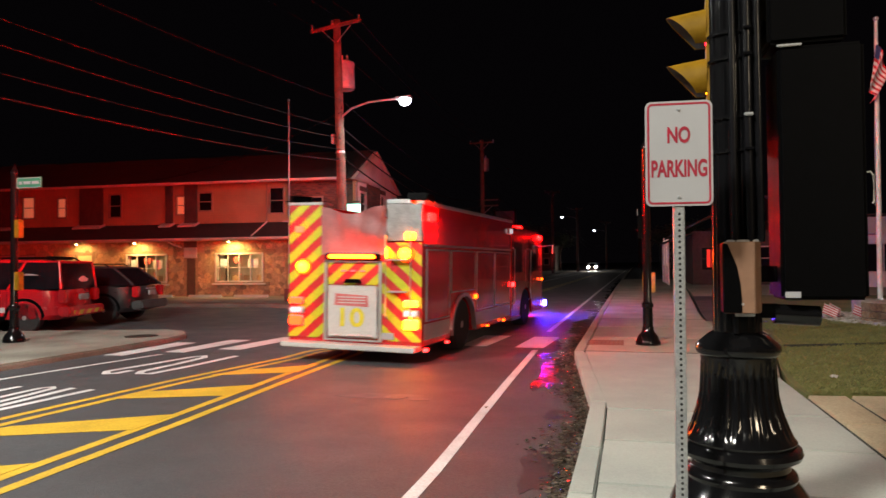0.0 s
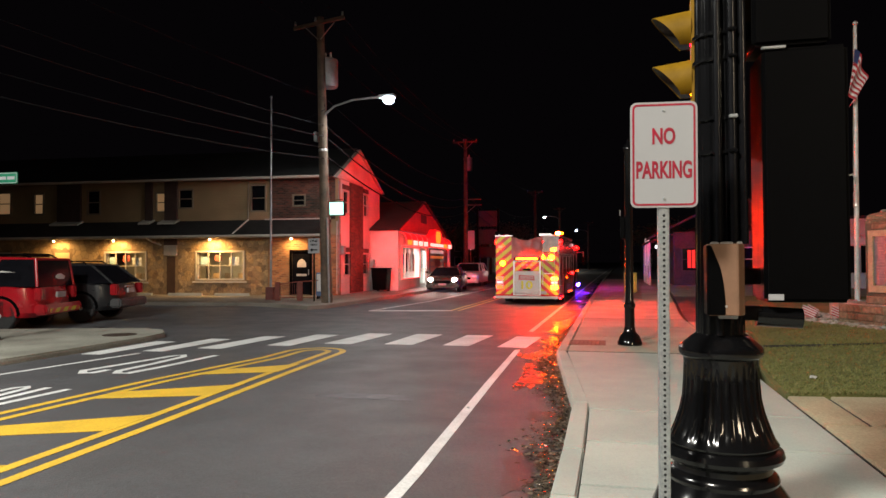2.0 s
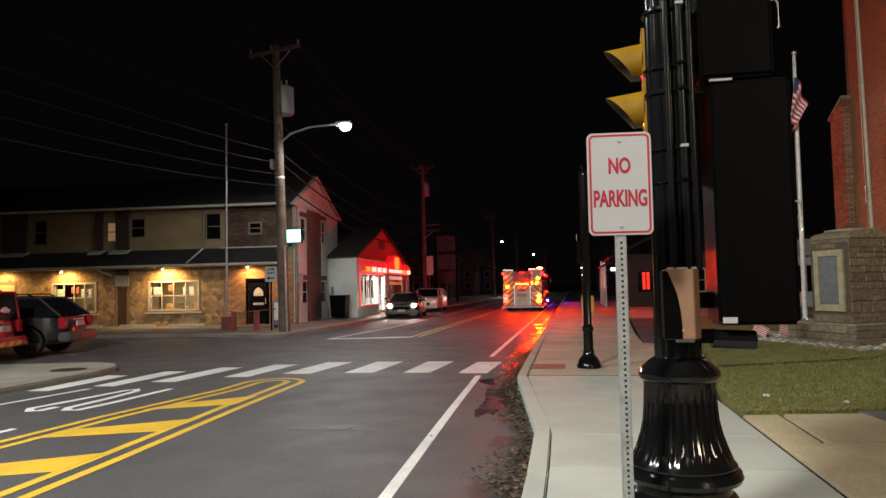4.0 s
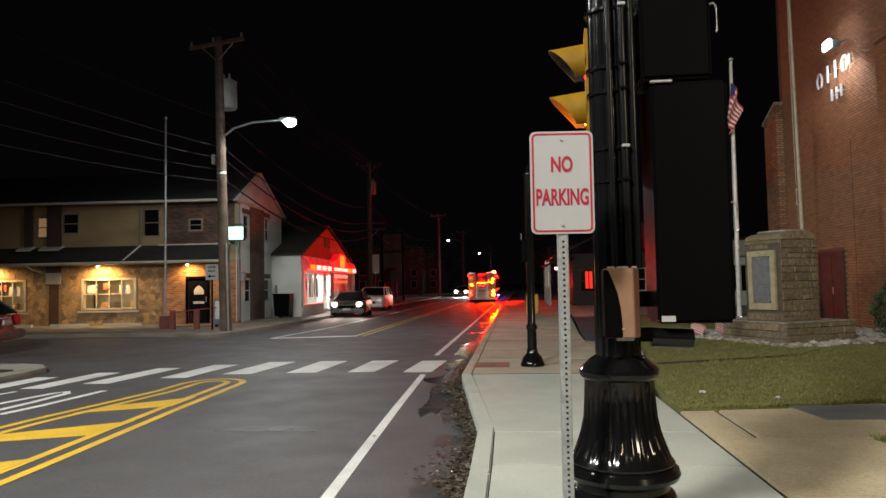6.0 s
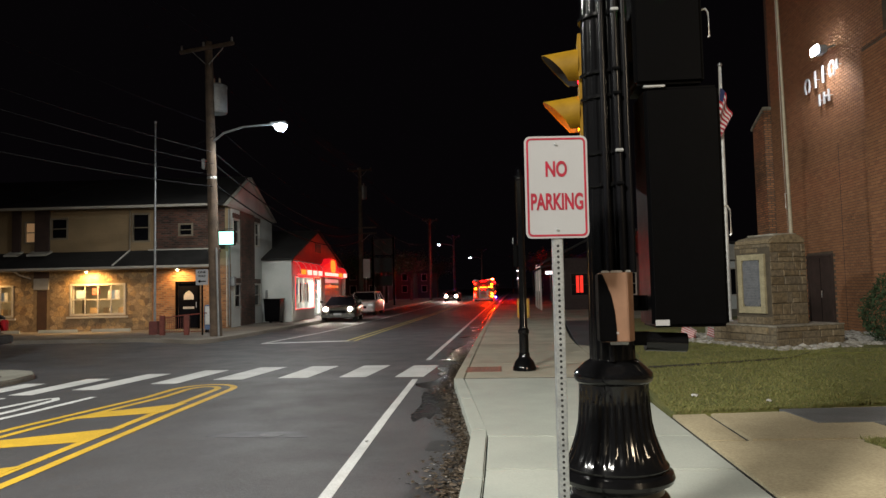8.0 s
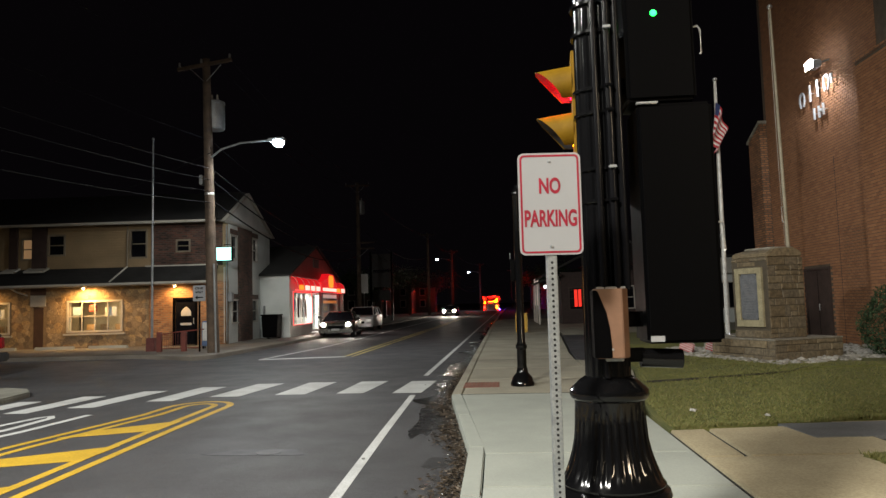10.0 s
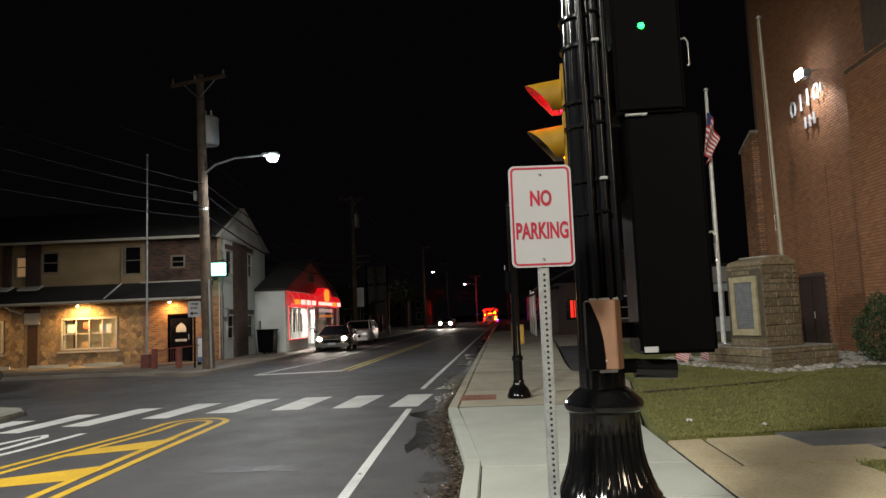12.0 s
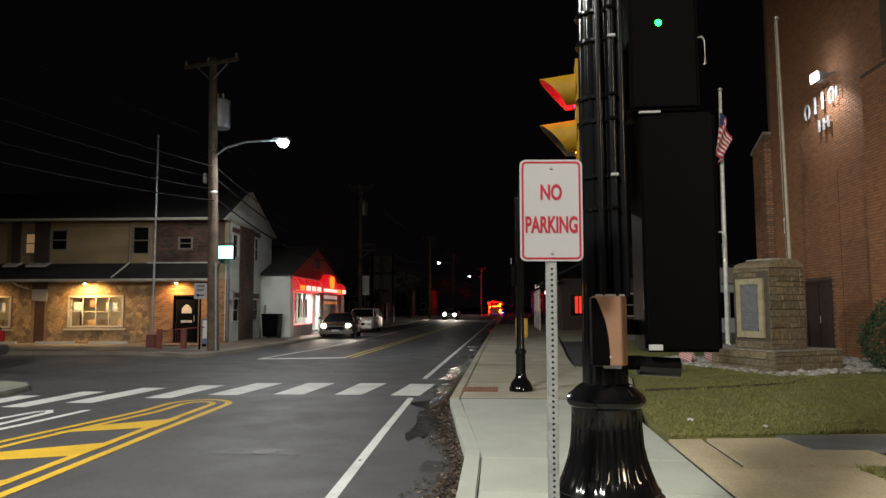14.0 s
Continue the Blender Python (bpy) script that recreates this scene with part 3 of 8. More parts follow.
    part("cover_plate", slab([(3.1, 7.45), (6.6, 7.65), (6.6, 8.52), (3.02, 8.24)], "z", 0.1, 0.156, 0.003), surface("grey_steel_plate", (0.16, 0.17, 0.18), 0.6, 0.1, scale=2, fine=60, bump=0.3), side, "grey utility cover plate")


pavement()


def lawn():
    poly = [(1.78, 8.0), (4.3, 8.5), (14, 9.2), (14, 30), (3.6, 30), (3.0, 17.0), (2.62, 16.45), (2.62, 14.6), (1.9, 9.9), (1.8, 9.0)]
    bm = bmesh.new()
    prism(bm, poly, "z", 0.0, 0.15)
    ob = solo("lawn", bm, SOIL, "short green-brown autumn lawn", "lawn", "structure")
    back = [(2.42, 12.3), (3.0, 12.5), (4.07, 12.92), (5.2, 13.45), (5.9, 14.3), (14, 14.6), (14, 29.9), (3.65, 29.9), (3.05, 17.0), (2.66, 16.4), (2.66, 14.6)]
    solo("lawn_bed", slab(back, "z", 0.05, 0.185), SOIL, "slightly raised back lawn with a cut edge", "lawn", "structure")
    # thin dark slab that paints the shade line at the back lawn's edge
    cut = [(2.41, 12.29), (3.0, 12.49), (4.07, 12.91), (5.2, 13.44), (5.88, 14.29)]
    solo("lawn_edge", slab(cut + [(x, y + 0.05) for x, y in cut[::-1]], "z", 0.1, 0.19), JOINT, "thin dark strip painting shade along the edge between the lawns", "lawn edge", "structure")
    rng = np.random.default_rng(3)
    n = 150000
    yy = 8.0 + 14 * rng.random(n) ** 1.7
    xx = 1.8 + 7.6 * rng.random(n)
    keep = (xx > np.interp(yy, [8, 9.8, 14.6, 16.4, 17.0, 22], [1.82, 1.92, 2.66, 2.66, 3.05, 3.3])) & (yy > 8.02 + 0.19 * (xx - 1.78)) & ~((xx > 5.2) & (yy > 15.0) & (yy > 15.2 + 0.5 * (6.2 - xx)))
    # longer blades hang over the slabs and along the cut edge
    m = 5000
    ex = 1.85 + 4.4 * rng.random(m)
    ey = np.where(rng.random(m) < 0.65, np.interp(ex, [1.78, 4.3, 14], [8.0, 8.5, 9.2]) + np.abs(rng.normal(0, 0.04, m)), np.interp(ex, [2.42, 3.0, 4.07, 5.2, 6.2], [12.3, 12.5, 12.92, 13.45, 14.4]) + rng.normal(0, 0.03, m))
    tx, ty = 3.15 + 0.9 * rng.random(900) ** 1.5, 6.2 + 0.5 * rng.random(900)
    xx, yy = np.concatenate([xx[keep], ex, tx]), np.concatenate([yy[keep], ey, ty])
    n = len(xx)
    patch = np.array([noise.noise(Vector((x * 0.9, y * 0.6, 7))) + 0.6 * noise.noise(Vector((x * 3.1, y * 2.2, 2))) for x, y in zip(xx, yy)])
    a, h, w = rng.random(n) * 6.283, (0.012 + 0.018 * rng.random(n)) * (1 + 0.7 * patch), 0.004 + 0.004 * rng.random(n)
    h[-m - 900:] *= 1.9
    lean = rng.normal(0, 0.02, (n, 2))
    base = np.where(yy > np.interp(xx, [2.42, 3.0, 4.07, 5.2, 5.9, 14], [12.3, 12.5, 12.92, 13.45, 14.3, 14.6]), 0.185, 0.15)
    v = np.zeros((n, 3, 3))
    v[:, 0] = np.stack([xx - w * np.cos(a), yy - w * np.sin(a), base], 1)
    v[:, 1] = np.stack([xx + w * np.cos(a), yy + w * np.sin(a), base], 1)
    v[:, 2] = np.stack([xx + lean[:, 0], yy + lean[:, 1], base + h], 1)
    g = pieces("grass", v.reshape(-1, 3).tolist(), np.arange(3 * n).reshape(-1, 3).tolist(), GRASS, None)
    tagged(g, "short lawn grass blades, green and straw mixed", "grass", kind="stuff")
    tuft = [(3.12, 6.58), (3.2, 6.25), (3.6, 5.95), (7.0, 6.0), (7.0, 6.9), (3.6, 6.76), (3.3, 6.72)]
    solo("grass_strip", slab(tuft, "z", 0.1, 0.157), SOIL, "thin strip of grass and dirt between slabs", "grass", "structure")


lawn()
solo("asphalt_strip", slab([(1.78, 17.45), (2.6, 16.48), (2.97, 17.0), (3.57, 30), (2.5, 30), (1.9, 20)], "z", -0.1, 0.13), ASPHALT, "dark strip beside the lawn", "pavement", "structure")
solo("drive_apron", slab([(2.55, 30.02), (14, 30.02), (14, 62), (3.98, 62), (2.72, 34.0)], "z", -0.1, 0.128, 0.01), FAR_CONCRETE, "pale concrete drive beside the pavement", "driveway", "structure")

# far-left corner pavement, forecourt of the inn, far-left pavement
solo("corner_pavement", slab([(-40, -8), (-9.5, -8), (-9.2, 8.4), (-9.12, 10.3), (-9.1, 12.3), (-9.25, 13.1), (-9.7, 13.7), (-10.4, 14.0), (-12.0, 13.6), (-14, 13.0), (-40, 11.5)], "z", -0.1, 0.1, 0.03), surface("dirty_corner_concrete", (0.27, 0.265, 0.225), 0.85, second=(0.15, 0.145, 0.12), scale=0.7, fine=35, bump=0.2),
     "concrete corner pavement with a rounded kerb", "pavement", "structure")
solo("forecourt", slab([(-60, 21.0), (-12.6, 23.2), (-9.9, 21.7), (-9.5, 22.4), (-9.3, 30), (-9.2, 60), (-8.6, 120), (-60, 120)], "z", -0.1, 0.13, 0.02), LOT, "worn concrete forecourt and pavement before the inn", "pavement", "structure")
solo("drain_cover", rod((-9.9, 12.5, 0.09), (-9.9, 12.5, 0.107), 0.33, n=28), surface("rusty_iron", (0.05, 0.03, 0.022), 0.7, 0.4, fine=30), "round rusty iron drain cover in the pavement", "drain cover", "structure")
solo("manhole_cover", rod((-2.65, 7.74, 0.0), (-2.65, 7.74, 0.007), 0.14, n=28), surface("worn_iron_lid", (0.09, 0.09, 0.1), 0.5, 0.3, fine=30), "small round iron valve cover set in asphalt", "manhole cover", "structure")
for cx, cy, sx, sy, seed in ((-2.75, 7.75, 0.55, 0.22, 4),):
    poly = [(cx + sx * (1 + 0.25 * math.sin(seed + 3 * a)) * math.cos(a), cy + sy * (1 + 0.3 * math.sin(seed * 2 + 2 * a)) * math.sin(a)) for a in [k * 6.2832 / 20 for k in range(20)]]
    marking("asphalt_patch", poly, surface("pale_patch", (0.08, 0.08, 0.092), 0.6, scale=5, fine=50), 0.003)


def gutter():
    """Wet, dark film and leaf litter along the kerb."""
    rng = random.Random(5)
    ys = [8.2 + 0.12 * k for k in range(110)] + [21.4 + 0.3 * k for k in range(140)]
    wid = lambda y: 0.05 + float(np.interp(y, [8, 9.5, 12, 18, 25, 64], [0.1, 0.5, 0.5, 0.62, 0.62, 0.7])) * max(0.0, float(np.interp(y, [9, 10.5, 17.5, 20], [0.35, 0.7, 0.7, 0.35])) + noise.noise(Vector((0, y * 0.9, 3))) + 0.5 * noise.noise(Vector((4, y * 3.1, 0))))
    bm = bmesh.new()
    prev = None
    for y in ys:
        kx = kerb_x(y) - 0.004
        pair = [bm.verts.new((kx, y, 0.0062)), bm.verts.new((kx - wid(y), y, 0.0062))]
        if prev:
            bm.faces.new((prev[0], prev[1], pair[1], pair[0]))
        prev = pair
    strip = link("wet_strip", bm, WET, False)
    strip.parent = ROAD
    damp = surface("damp_asphalt", (0.037, 0.036, 0.038), 0.52, scale=2.5, fine=60, bump=0.3)
    puddle = surface("wet_asphalt", (0.034, 0.033, 0.035), 0.26, scale=2.5, fine=11, bump=0.9)
    for cx, cy, sx, sy, ph in ((-1.03, 10.1, 0.26, 1.75, 1.0), (-0.73, 7.15, 0.13, 0.3, 2.0), (-0.66, 5.3, 0.17, 0.62, 0.4), (-0.75, 3.6, 0.2, 0.5, 1.7)):
        poly = [(cx + sx * (1 + 0.22 * math.sin(3 * a + ph) + 0.1 * math.sin(7 * a)) * math.cos(a), cy + sy * (1 + 0.2 * math.sin(2 * a + ph) + 0.08 * math.sin(9 * a + ph)) * math.sin(a)) for a in [k * 6.2832 / 48 for k in range(48)]]
        marking("damp_patch", poly, puddle if cy > 9 else damp, 0.0035)
    n = 7000
    g = np.random.default_rng(8)
    yy = np.where(g.random(n) < 0.85, 2.5 + 14.5 * g.random(n), 16 + 30 * g.random(n))
    xx = np.array([kerb_x(y) for y in yy]) - 0.01 - np.abs(g.normal(0, 0.17, n)) * (0.5 + 0.6 * np.sin(yy * 1.3) ** 2)
    v, f = [], []
    for x, y in zip(xx, yy):
        s, a = 0.014 + 0.025 * g.random(), g.random() * 6.28
        z = 0.006 + (0.05 if 10.5 < y < 17 else 0.02) * g.random()
        k = len(v)
        for d, r in ((0, s), (1.6, s * 0.5), (3.14, s), (4.7, s * 0.5)):
            v.append((x + r * math.cos(a + d), y + r * math.sin(a + d), z + 0.012 * g.random()))
        f.append((k, k + 1, k + 2, k + 3))
    tagged(pieces("leaf_litter", v, f, LITTER), "brown leaf litter along the kerb, palest leaves in place of glints", "leaves", kind="stuff")
    for x, y, s in ((-0.55, 8.9, 0.055), (-0.62, 9.5, 0.035), (-0.8, 10.6, 0.035), (2.35, 9.2, 0.06), (-1.5, 7.3, 0.025), (3.1, 8.75, 0.04)):
        bm = bmesh.new()
        bmesh.ops.create_icosphere(bm, subdivisions=2, radius=s)
        for q in bm.verts:
            q.co = q.co * (0.7 + 0.6 * noise.noise(q.co * 40 + Vector((x, y, 0))))
            q.co.z = q.co.z * 0.5
        z = 0.025 if x < -0.3 else 0.17
        solo("paper_scrap", bm, PANEL_WHITE, "crumpled scrap of white paper litter", "litter", m=pose(x, y, z))


gutter()

# ---- things beside the camera ----
def no_parking_sign():
    t = thing("no_parking_sign", pose(0.222, 3.28, 0.15, 0, 0.3, 4), "white and red NO PARKING sign on a perforated steel post", "road sign")
    H = 2.12
    part("post", rounded(-0.024, 0.024, 0.003, 0.05, -0.05, H, 0.005), GALV, t, "perforated galvanised post")
    hole = rod((0, 0.0035, 0), (0, 0.0015, 0), 0.0065, n=10)
    first = part("hole", hole, DARK_HOLE, t)
    for k in range(63):
        ob = first if k == 0 else new("hole", first.data)
        ob.parent = t
        ob.location = (0, 0, 0.05 + k * 0.0254)
    s = part("sign_panel", slab(round_rect(-0.147, 0.147, 1.66, 2.14, 0.028), "y", -0.004, 0.0, 0.0008), SIGN_WHITE, t, "white reflective sheet panel")
    part("border", ring_band(round_rect(-0.138, 0.138, 1.669, 2.131, 0.022), round_rect(-0.129, 0.129, 1.678, 2.122, 0.015), "y", -0.0052, -0.004), SIGN_RED, s, "red border line")
    bm = lettering("NO", 0.1, 0.075)
    bmesh.ops.translate(bm, vec=(0.0, -0.0042, 1.985), verts=bm.verts)
    part("lettering", bm, SIGN_RED, s, "red capitals reading NO")
    bm = lettering("PARKING", 0.243, 0.08)
    bmesh.ops.translate(bm, vec=(0.0, -0.0042, 1.832), verts=bm.verts)
    part("lettering", bm, SIGN_RED, s, "red capitals reading PARKING")
    for z in (2.1, 1.7):
        part("bolt", rod((0, -0.004, z), (0, -0.011, z), 0.007, 0.005, 10), GALV, s)


no_parking_sign()


def ornamental_base(scale=1.0):
    prof = [(0.36, 0), (0.36, 0.1), (0.347, 0.125), (0.342, 0.18), (0.318, 0.24), (0.288, 0.285), (0.264, 0.315), (0.27, 0.335), (0.262, 0.355), (0.238, 0.375), (0.236, 0.4), (0.258, 0.418), (0.286, 0.432), (0.294, 0.453), (0.286, 0.478), (0.262, 0.49), (0.268, 0.51), (0.25, 0.535),
            (0.225, 0.60), (0.205, 0.66), (0.19, 0.73), (0.183, 0.82), (0.18, 0.9), (0.182, 0.928), (0.198, 0.94), (0.205, 0.958), (0.203, 0.98), (0.19, 0.995), (0.172, 1.01), (0.145, 1.035), (0.12, 1.05)]
    fine = []
    for (r0, z0), (r1, z1) in zip(prof, prof[1:]):
        for k in range(2):
            fine.append((r0 + (r1 - r0) * k / 2, z0 + (z1 - z0) * k / 2))
    fine.append(prof[-1])
    return lathe([(r * scale, z * scale) for r, z in fine], 120, lambda z: (0.008 if 0.55 * scale < z < 0.88 * scale else 0.0) * scale)


def signal_pole():
    t = thing("signal_pole", pose(0.535, 3.78, 0.15), "glossy black traffic signal pole on a fluted ornamental base", "traffic signal")
    part("base", ornamental_base(), BLACK, t, "fluted black cast base with a collar")
    prof = [(0.118, 1.03), (0.112, 2.0), (0.105, 3.2), (0.1, 5.2)]
    shaft = part("shaft", lathe(prof, 64, lambda z: 0.006), BLACK, t)
    for x, y, r in ((0.05, -0.13, 0.022), (0.1, -0.115, 0.02), (-0.02, -0.135, 0.016)):
        part("conduit", rod((x, y, 1.5 if r > 0.018 else 1.05), (x * 0.95, y * 0.97, 5.0), r, n=14), surface("satin_black_conduit", (0.005, 0.005, 0.006), 0.22, scale=5, fine=90, spec=0.12), t, "satin black conduit pipe")
    for z in (1.95, 2.12, 2.42, 2.55, 2.86, 3.02, 3.3):
        bm = lathe([(0.119, z), (0.123, z + 0.003), (0.123, z + 0.017), (0.119, z + 0.02)], 40)
        part("band_clamp", bm, BLACK, t)
        part("clamp_screw", rounded(0.03, 0.07, -0.165, -0.14, z + 0.001, z + 0.017, 0.003), GALV if z in (2.12, 2.86) else BLACK, t, "bare steel clamp screw" if z in (2.12, 2.86) else "")
    # beige push-button housing
    h = part("button_housing", slab([(-0.085, -0.14), (-0.085, -0.228), (-0.078, -0.235), (0.05, -0.235), (0.088, -0.18), (0.09, -0.14)], "z", 1.155, 1.5, 0.004), BEIGE, t, "beige steel push-button housing")
    part("mount_plate", rounded(-0.06, 0.085, -0.15, -0.12, 1.49, 1.512, 0.003), GALV, h)
    part("mount_plate", rounded(-0.03, 0.06, -0.16, -0.12, 1.135, 1.158, 0.003), GALV, h)
    part("hood", slab([(-0.093, 1.158), (-0.008, 1.158), (-0.008, 1.22), (-0.014, 1.3), (-0.028, 1.38), (-0.05, 1.44), (-0.07, 1.492), (-0.093, 1.495)], "y", -0.241, -0.13, 0.004), BLACK_MATT, h, "black curved shield")
    part("screw", rod((-0.005, -0.235, 1.2), (-0.005, -0.24, 1.2), 0.006, n=10), GALV, h)
    # bracket below the cabinet
    part("bracket_arm", rounded(0.08, 0.2, -0.05, 0.03, 1.12, 1.19, 0.01), BLACK, t)
    part("bracket_drum", rod((0.17, -0.01, 1.14), (0.38, -0.01, 1.13), 0.05, n=24), BLACK, t, "black round bracket end")
    # yellow vehicle signal facing the side street
    sig = part("vehicle_signal", rounded(-0.09, 0.1, 0.22, 0.46, 2.035, 2.915, 0.02), SIGNAL_YELLOW, t, "yellow three-lamp vehicle signal")
    lit_face = (glow("red_signal_lens", (1.0, 0.002, 0.012), 60), glow("amber_signal_lens", (1.0, 0.22, 0.002), 45), glow("green_signal_lens", (0.01, 0.9, 0.35), 20))
    unlit = (surface("red_lens_dark", (0.12, 0.01, 0.01), 0.15), surface("amber_lens_dark", (0.3, 0.13, 0.01), 0.15), surface("green_lens_dark", (0.01, 0.12, 0.06), 0.15))
    lamps = []
    for k, z in enumerate((2.72, 2.44, 2.16)):
        v = bmesh.new()
        n = 24
        rows = []
        for j in range(n + 1):
            a = radians(-55 + 290 * j / n)
            up = (1 + math.sin(a)) / 2
            reach = 0.05 + 0.16 * up ** 1.3
            rows.append([(-0.09, 0.34 + 0.112 * math.cos(a), z + 0.112 * math.sin(a)), (-0.09 - reach, 0.34 + 0.108 * math.cos(a), z + 0.108 * math.sin(a) - 0.02 * up)])
        for off in (0.0, 0.004):
            for r in rows:
                for p in r:
                    v.verts.new((p[0], 0.34 + (p[1] - 0.34) * (1 - off * 8), z + (p[2] - z) * (1 - off * 8)))
        v.verts.ensure_lookup_table()
        m2 = 2 * (n + 1)
        for j in range(n):
            v.faces.new((v.verts[2 * j], v.verts[2 * j + 2], v.verts[2 * j + 3], v.verts[2 * j + 1]))
            v.faces.new((v.verts[m2 + 2 * j], v.verts[m2 + 2 * j + 1], v.verts[m2 + 2 * j + 3], v.verts[m2 + 2 * j + 2]))
            v.faces.new((v.verts[2 * j + 1], v.verts[2 * j + 3], v.verts[m2 + 2 * j + 3], v.verts[m2 + 2 * j + 1]))
        part("visor", v, SIGNAL_YELLOW, sig, "yellow cutaway visor")
        lin = bmesh.new()
        grid = [[lin.verts.new((q[0] + (0.006 if k2 else 0), 0.34 + (q[1] - 0.34) * 0.955, z + (q[2] - z) * 0.955)) for k2, q in enumerate(r)] for r in rows]
        for ra, rb in zip(grid, grid[1:]):
            lin.faces.new((ra[0], ra[1], rb[1], rb[0]))
        part("visor_lining", lin, surface("dull_dark_lining", (0.05, 0.045, 0.045), 0.8), sig, "dull dark lining")
        # each lamp turns its lit face out when its turn comes
        disc = part("lens", rod((0.0002, 0, 0), (0.006, 0, 0), 0.1, 0.088, 28), unlit[k], sig, "unlit tinted lens")
        part("lamp_face", rod((-0.0002, 0, 0), (-0.003, 0, 0), 0.088, 0.084, 28), lit_face[k], disc, ("lit red lamp face", "lit amber lamp face", "lit green lamp face")[k])
        disc.matrix_basis = pose(-0.0945, 0.34, z)
        lamps.append(disc)
    sig.matrix_basis = Matrix.Translation((0, 0.34, 0)) @ Matrix.Rotation(radians(-4), 4, "Z") @ Matrix.Translation((0, -0.34, 0))
    part("signal_bracket", rod((0.0, 0.1, 2.2), (0.0, 0.3, 2.2), 0.03), BLACK, t)
    # black signal housing with hinged door, and the lit one above it
    lower = part("signal_cabinet", rounded(0.19, 0.575, -0.12, 0.2, 1.215, 2.46, 0.018, 3), BLACK_MATT, t, "tall black signal cabinet, closed")
    part("top_rim", rounded(0.188, 0.3, -0.127, -0.1, 2.456, 2.468, 0.003), GALV, lower, "bare metal rim catching light")
    part("label_plate", rounded(0.205, 0.275, -0.123, -0.119, 1.225, 1.255, 0.001), SIGN_WHITE, lower, "small pale label")
    part("door_seam", rounded(0.205, 0.209, -0.122, -0.118, 1.27, 2.44, 0.001), BLACK, lower)
    upper = part("signal_cabinet", rounded(0.15, 0.51, -0.1, 0.2, 2.48, 3.75, 0.018, 3), BLACK_MATT, t, "black signal housing with a green indicator")
    part("indicator", rod((0.305, -0.1, 2.95), (0.305, -0.11, 2.95), 0.018, 0.012, n=18), glow("green_indicator", (0.01, 1.0, 0.06), 12), upper, "lit green indicator")
    for z, x in ((1.69, 0.6), (2.74, 0.535)):
        pts = [(x - 0.02, -0.05, z + 0.14), (x + 0.005, -0.05, z + 0.145), (x + 0.018, -0.05, z + 0.125), (x + 0.022, -0.05, z), (x + 0.012, -0.05, z - 0.01)]
        part("handle", tube(pts, 0.0055, 8), ALU, t, "bright bent-wire handle")
    part("cabinet_bracket", rounded(0.07, 0.2, -0.03, 0.05, 2.55, 2.63, 0.01), BLACK, t)
    part("cabinet_bracket", rounded(0.07, 0.2, -0.03, 0.05, 1.3, 1.38, 0.01), BLACK, t)
    return lamps


SIGNAL_LAMPS = signal_pole()


def short_post(m, label):
    t = thing("pedestrian_post", m, label, "post")
    prof = [(0.205, 0), (0.205, 0.05), (0.19, 0.08), (0.165, 0.15), (0.12, 0.2), (0.1, 0.23), (0.092, 0.3)]
    part("base", lathe(prof, 40), BLACK, t, "flared black cast base")
    part("shaft", lathe([(0.085, 0.28), (0.082, 0.62), (0.098, 0.64), (0.1, 0.69), (0.082, 0.71), (0.07, 0.75), (0.066, 3.3), (0.075, 3.32), (0.07, 3.38), (0.03, 3.44), (0.02, 3.5)], 32, lambda z: 0.004 if 0.28 < z < 3.29 else 0), BLACK, t)
    return t


pp = short_post(pose(0.3, 12.3, 0.15), "black cast pedestrian post with a button box on the pavement")
part("button_box", rounded(-0.14, -0.07, -0.05, 0.05, 1.8, 2.18, 0.012), BLACK_MATT, pp)
part("sign_edge", rounded(-0.145, -0.138, -0.06, 0.06, 2.2, 2.3, 0.002), GALV, pp)
lp = short_post(pose(-11.72, 11.08, 0.1), "black post with a green street-name sign")
nm = part("name_sign", rounded(0.06, 0.66, -0.012, 0.012, 3.02, 3.24, 0.006), surface("green_sign_sheet", (0.02, 0.16, 0.09), 0.35), lp, "green and white street-name blade")
part("border", ring_band(round_rect(0.07, 0.65, 3.03, 3.23, 0.02), round_rect(0.082, 0.638, 3.042, 3.218, 0.014), "y", -0.015, -0.012), SIGN_WHITE, nm)
for a, b in ((0.12, 0.2), (0.23, 0.4), (0.43, 0.6)):
    part("text_bar", rounded(a, b, -0.015, -0.011, 3.1, 3.16, 0.001), SIGN_WHITE, nm)
for z in (1.02, 2.05):
    part("button_box", rounded(0.06, 0.17, -0.07, 0.07, z, z + 0.36, 0.012), SIGNAL_YELLOW, lp, "yellow push-button box")

# ---- the stone inn across the road ----
INN = pose(-11.8, 29.2, 0.13, 0, 0, 3.4)


def wall_with_openings(u0, u1, z0, z1, y0, y1, holes):
    """An upright wall along x from u0 to u1 with rectangular holes through it, built from butted blocks."""
    bm = bmesh.new()
    xs = sorted({u0, u1, *[h[0] for h in holes], *[h[1] for h in holes]})
    for a, b in zip(xs, xs[1:]):
        cuts = sorted([(h[2], h[3]) for h in holes if h[0] <= a and h[1] >= b])
        z = z0
        for c0, c1 in cuts:
            if c0 > z:
                box(bm, a, b, y0, y1, z, c0)
            z = c1
        if z < z1:
            box(bm, a, b, y0, y1, z, z1)
    bmesh.ops.remove_doubles(bm, verts=bm.verts, dist=0.0005)
    return bm


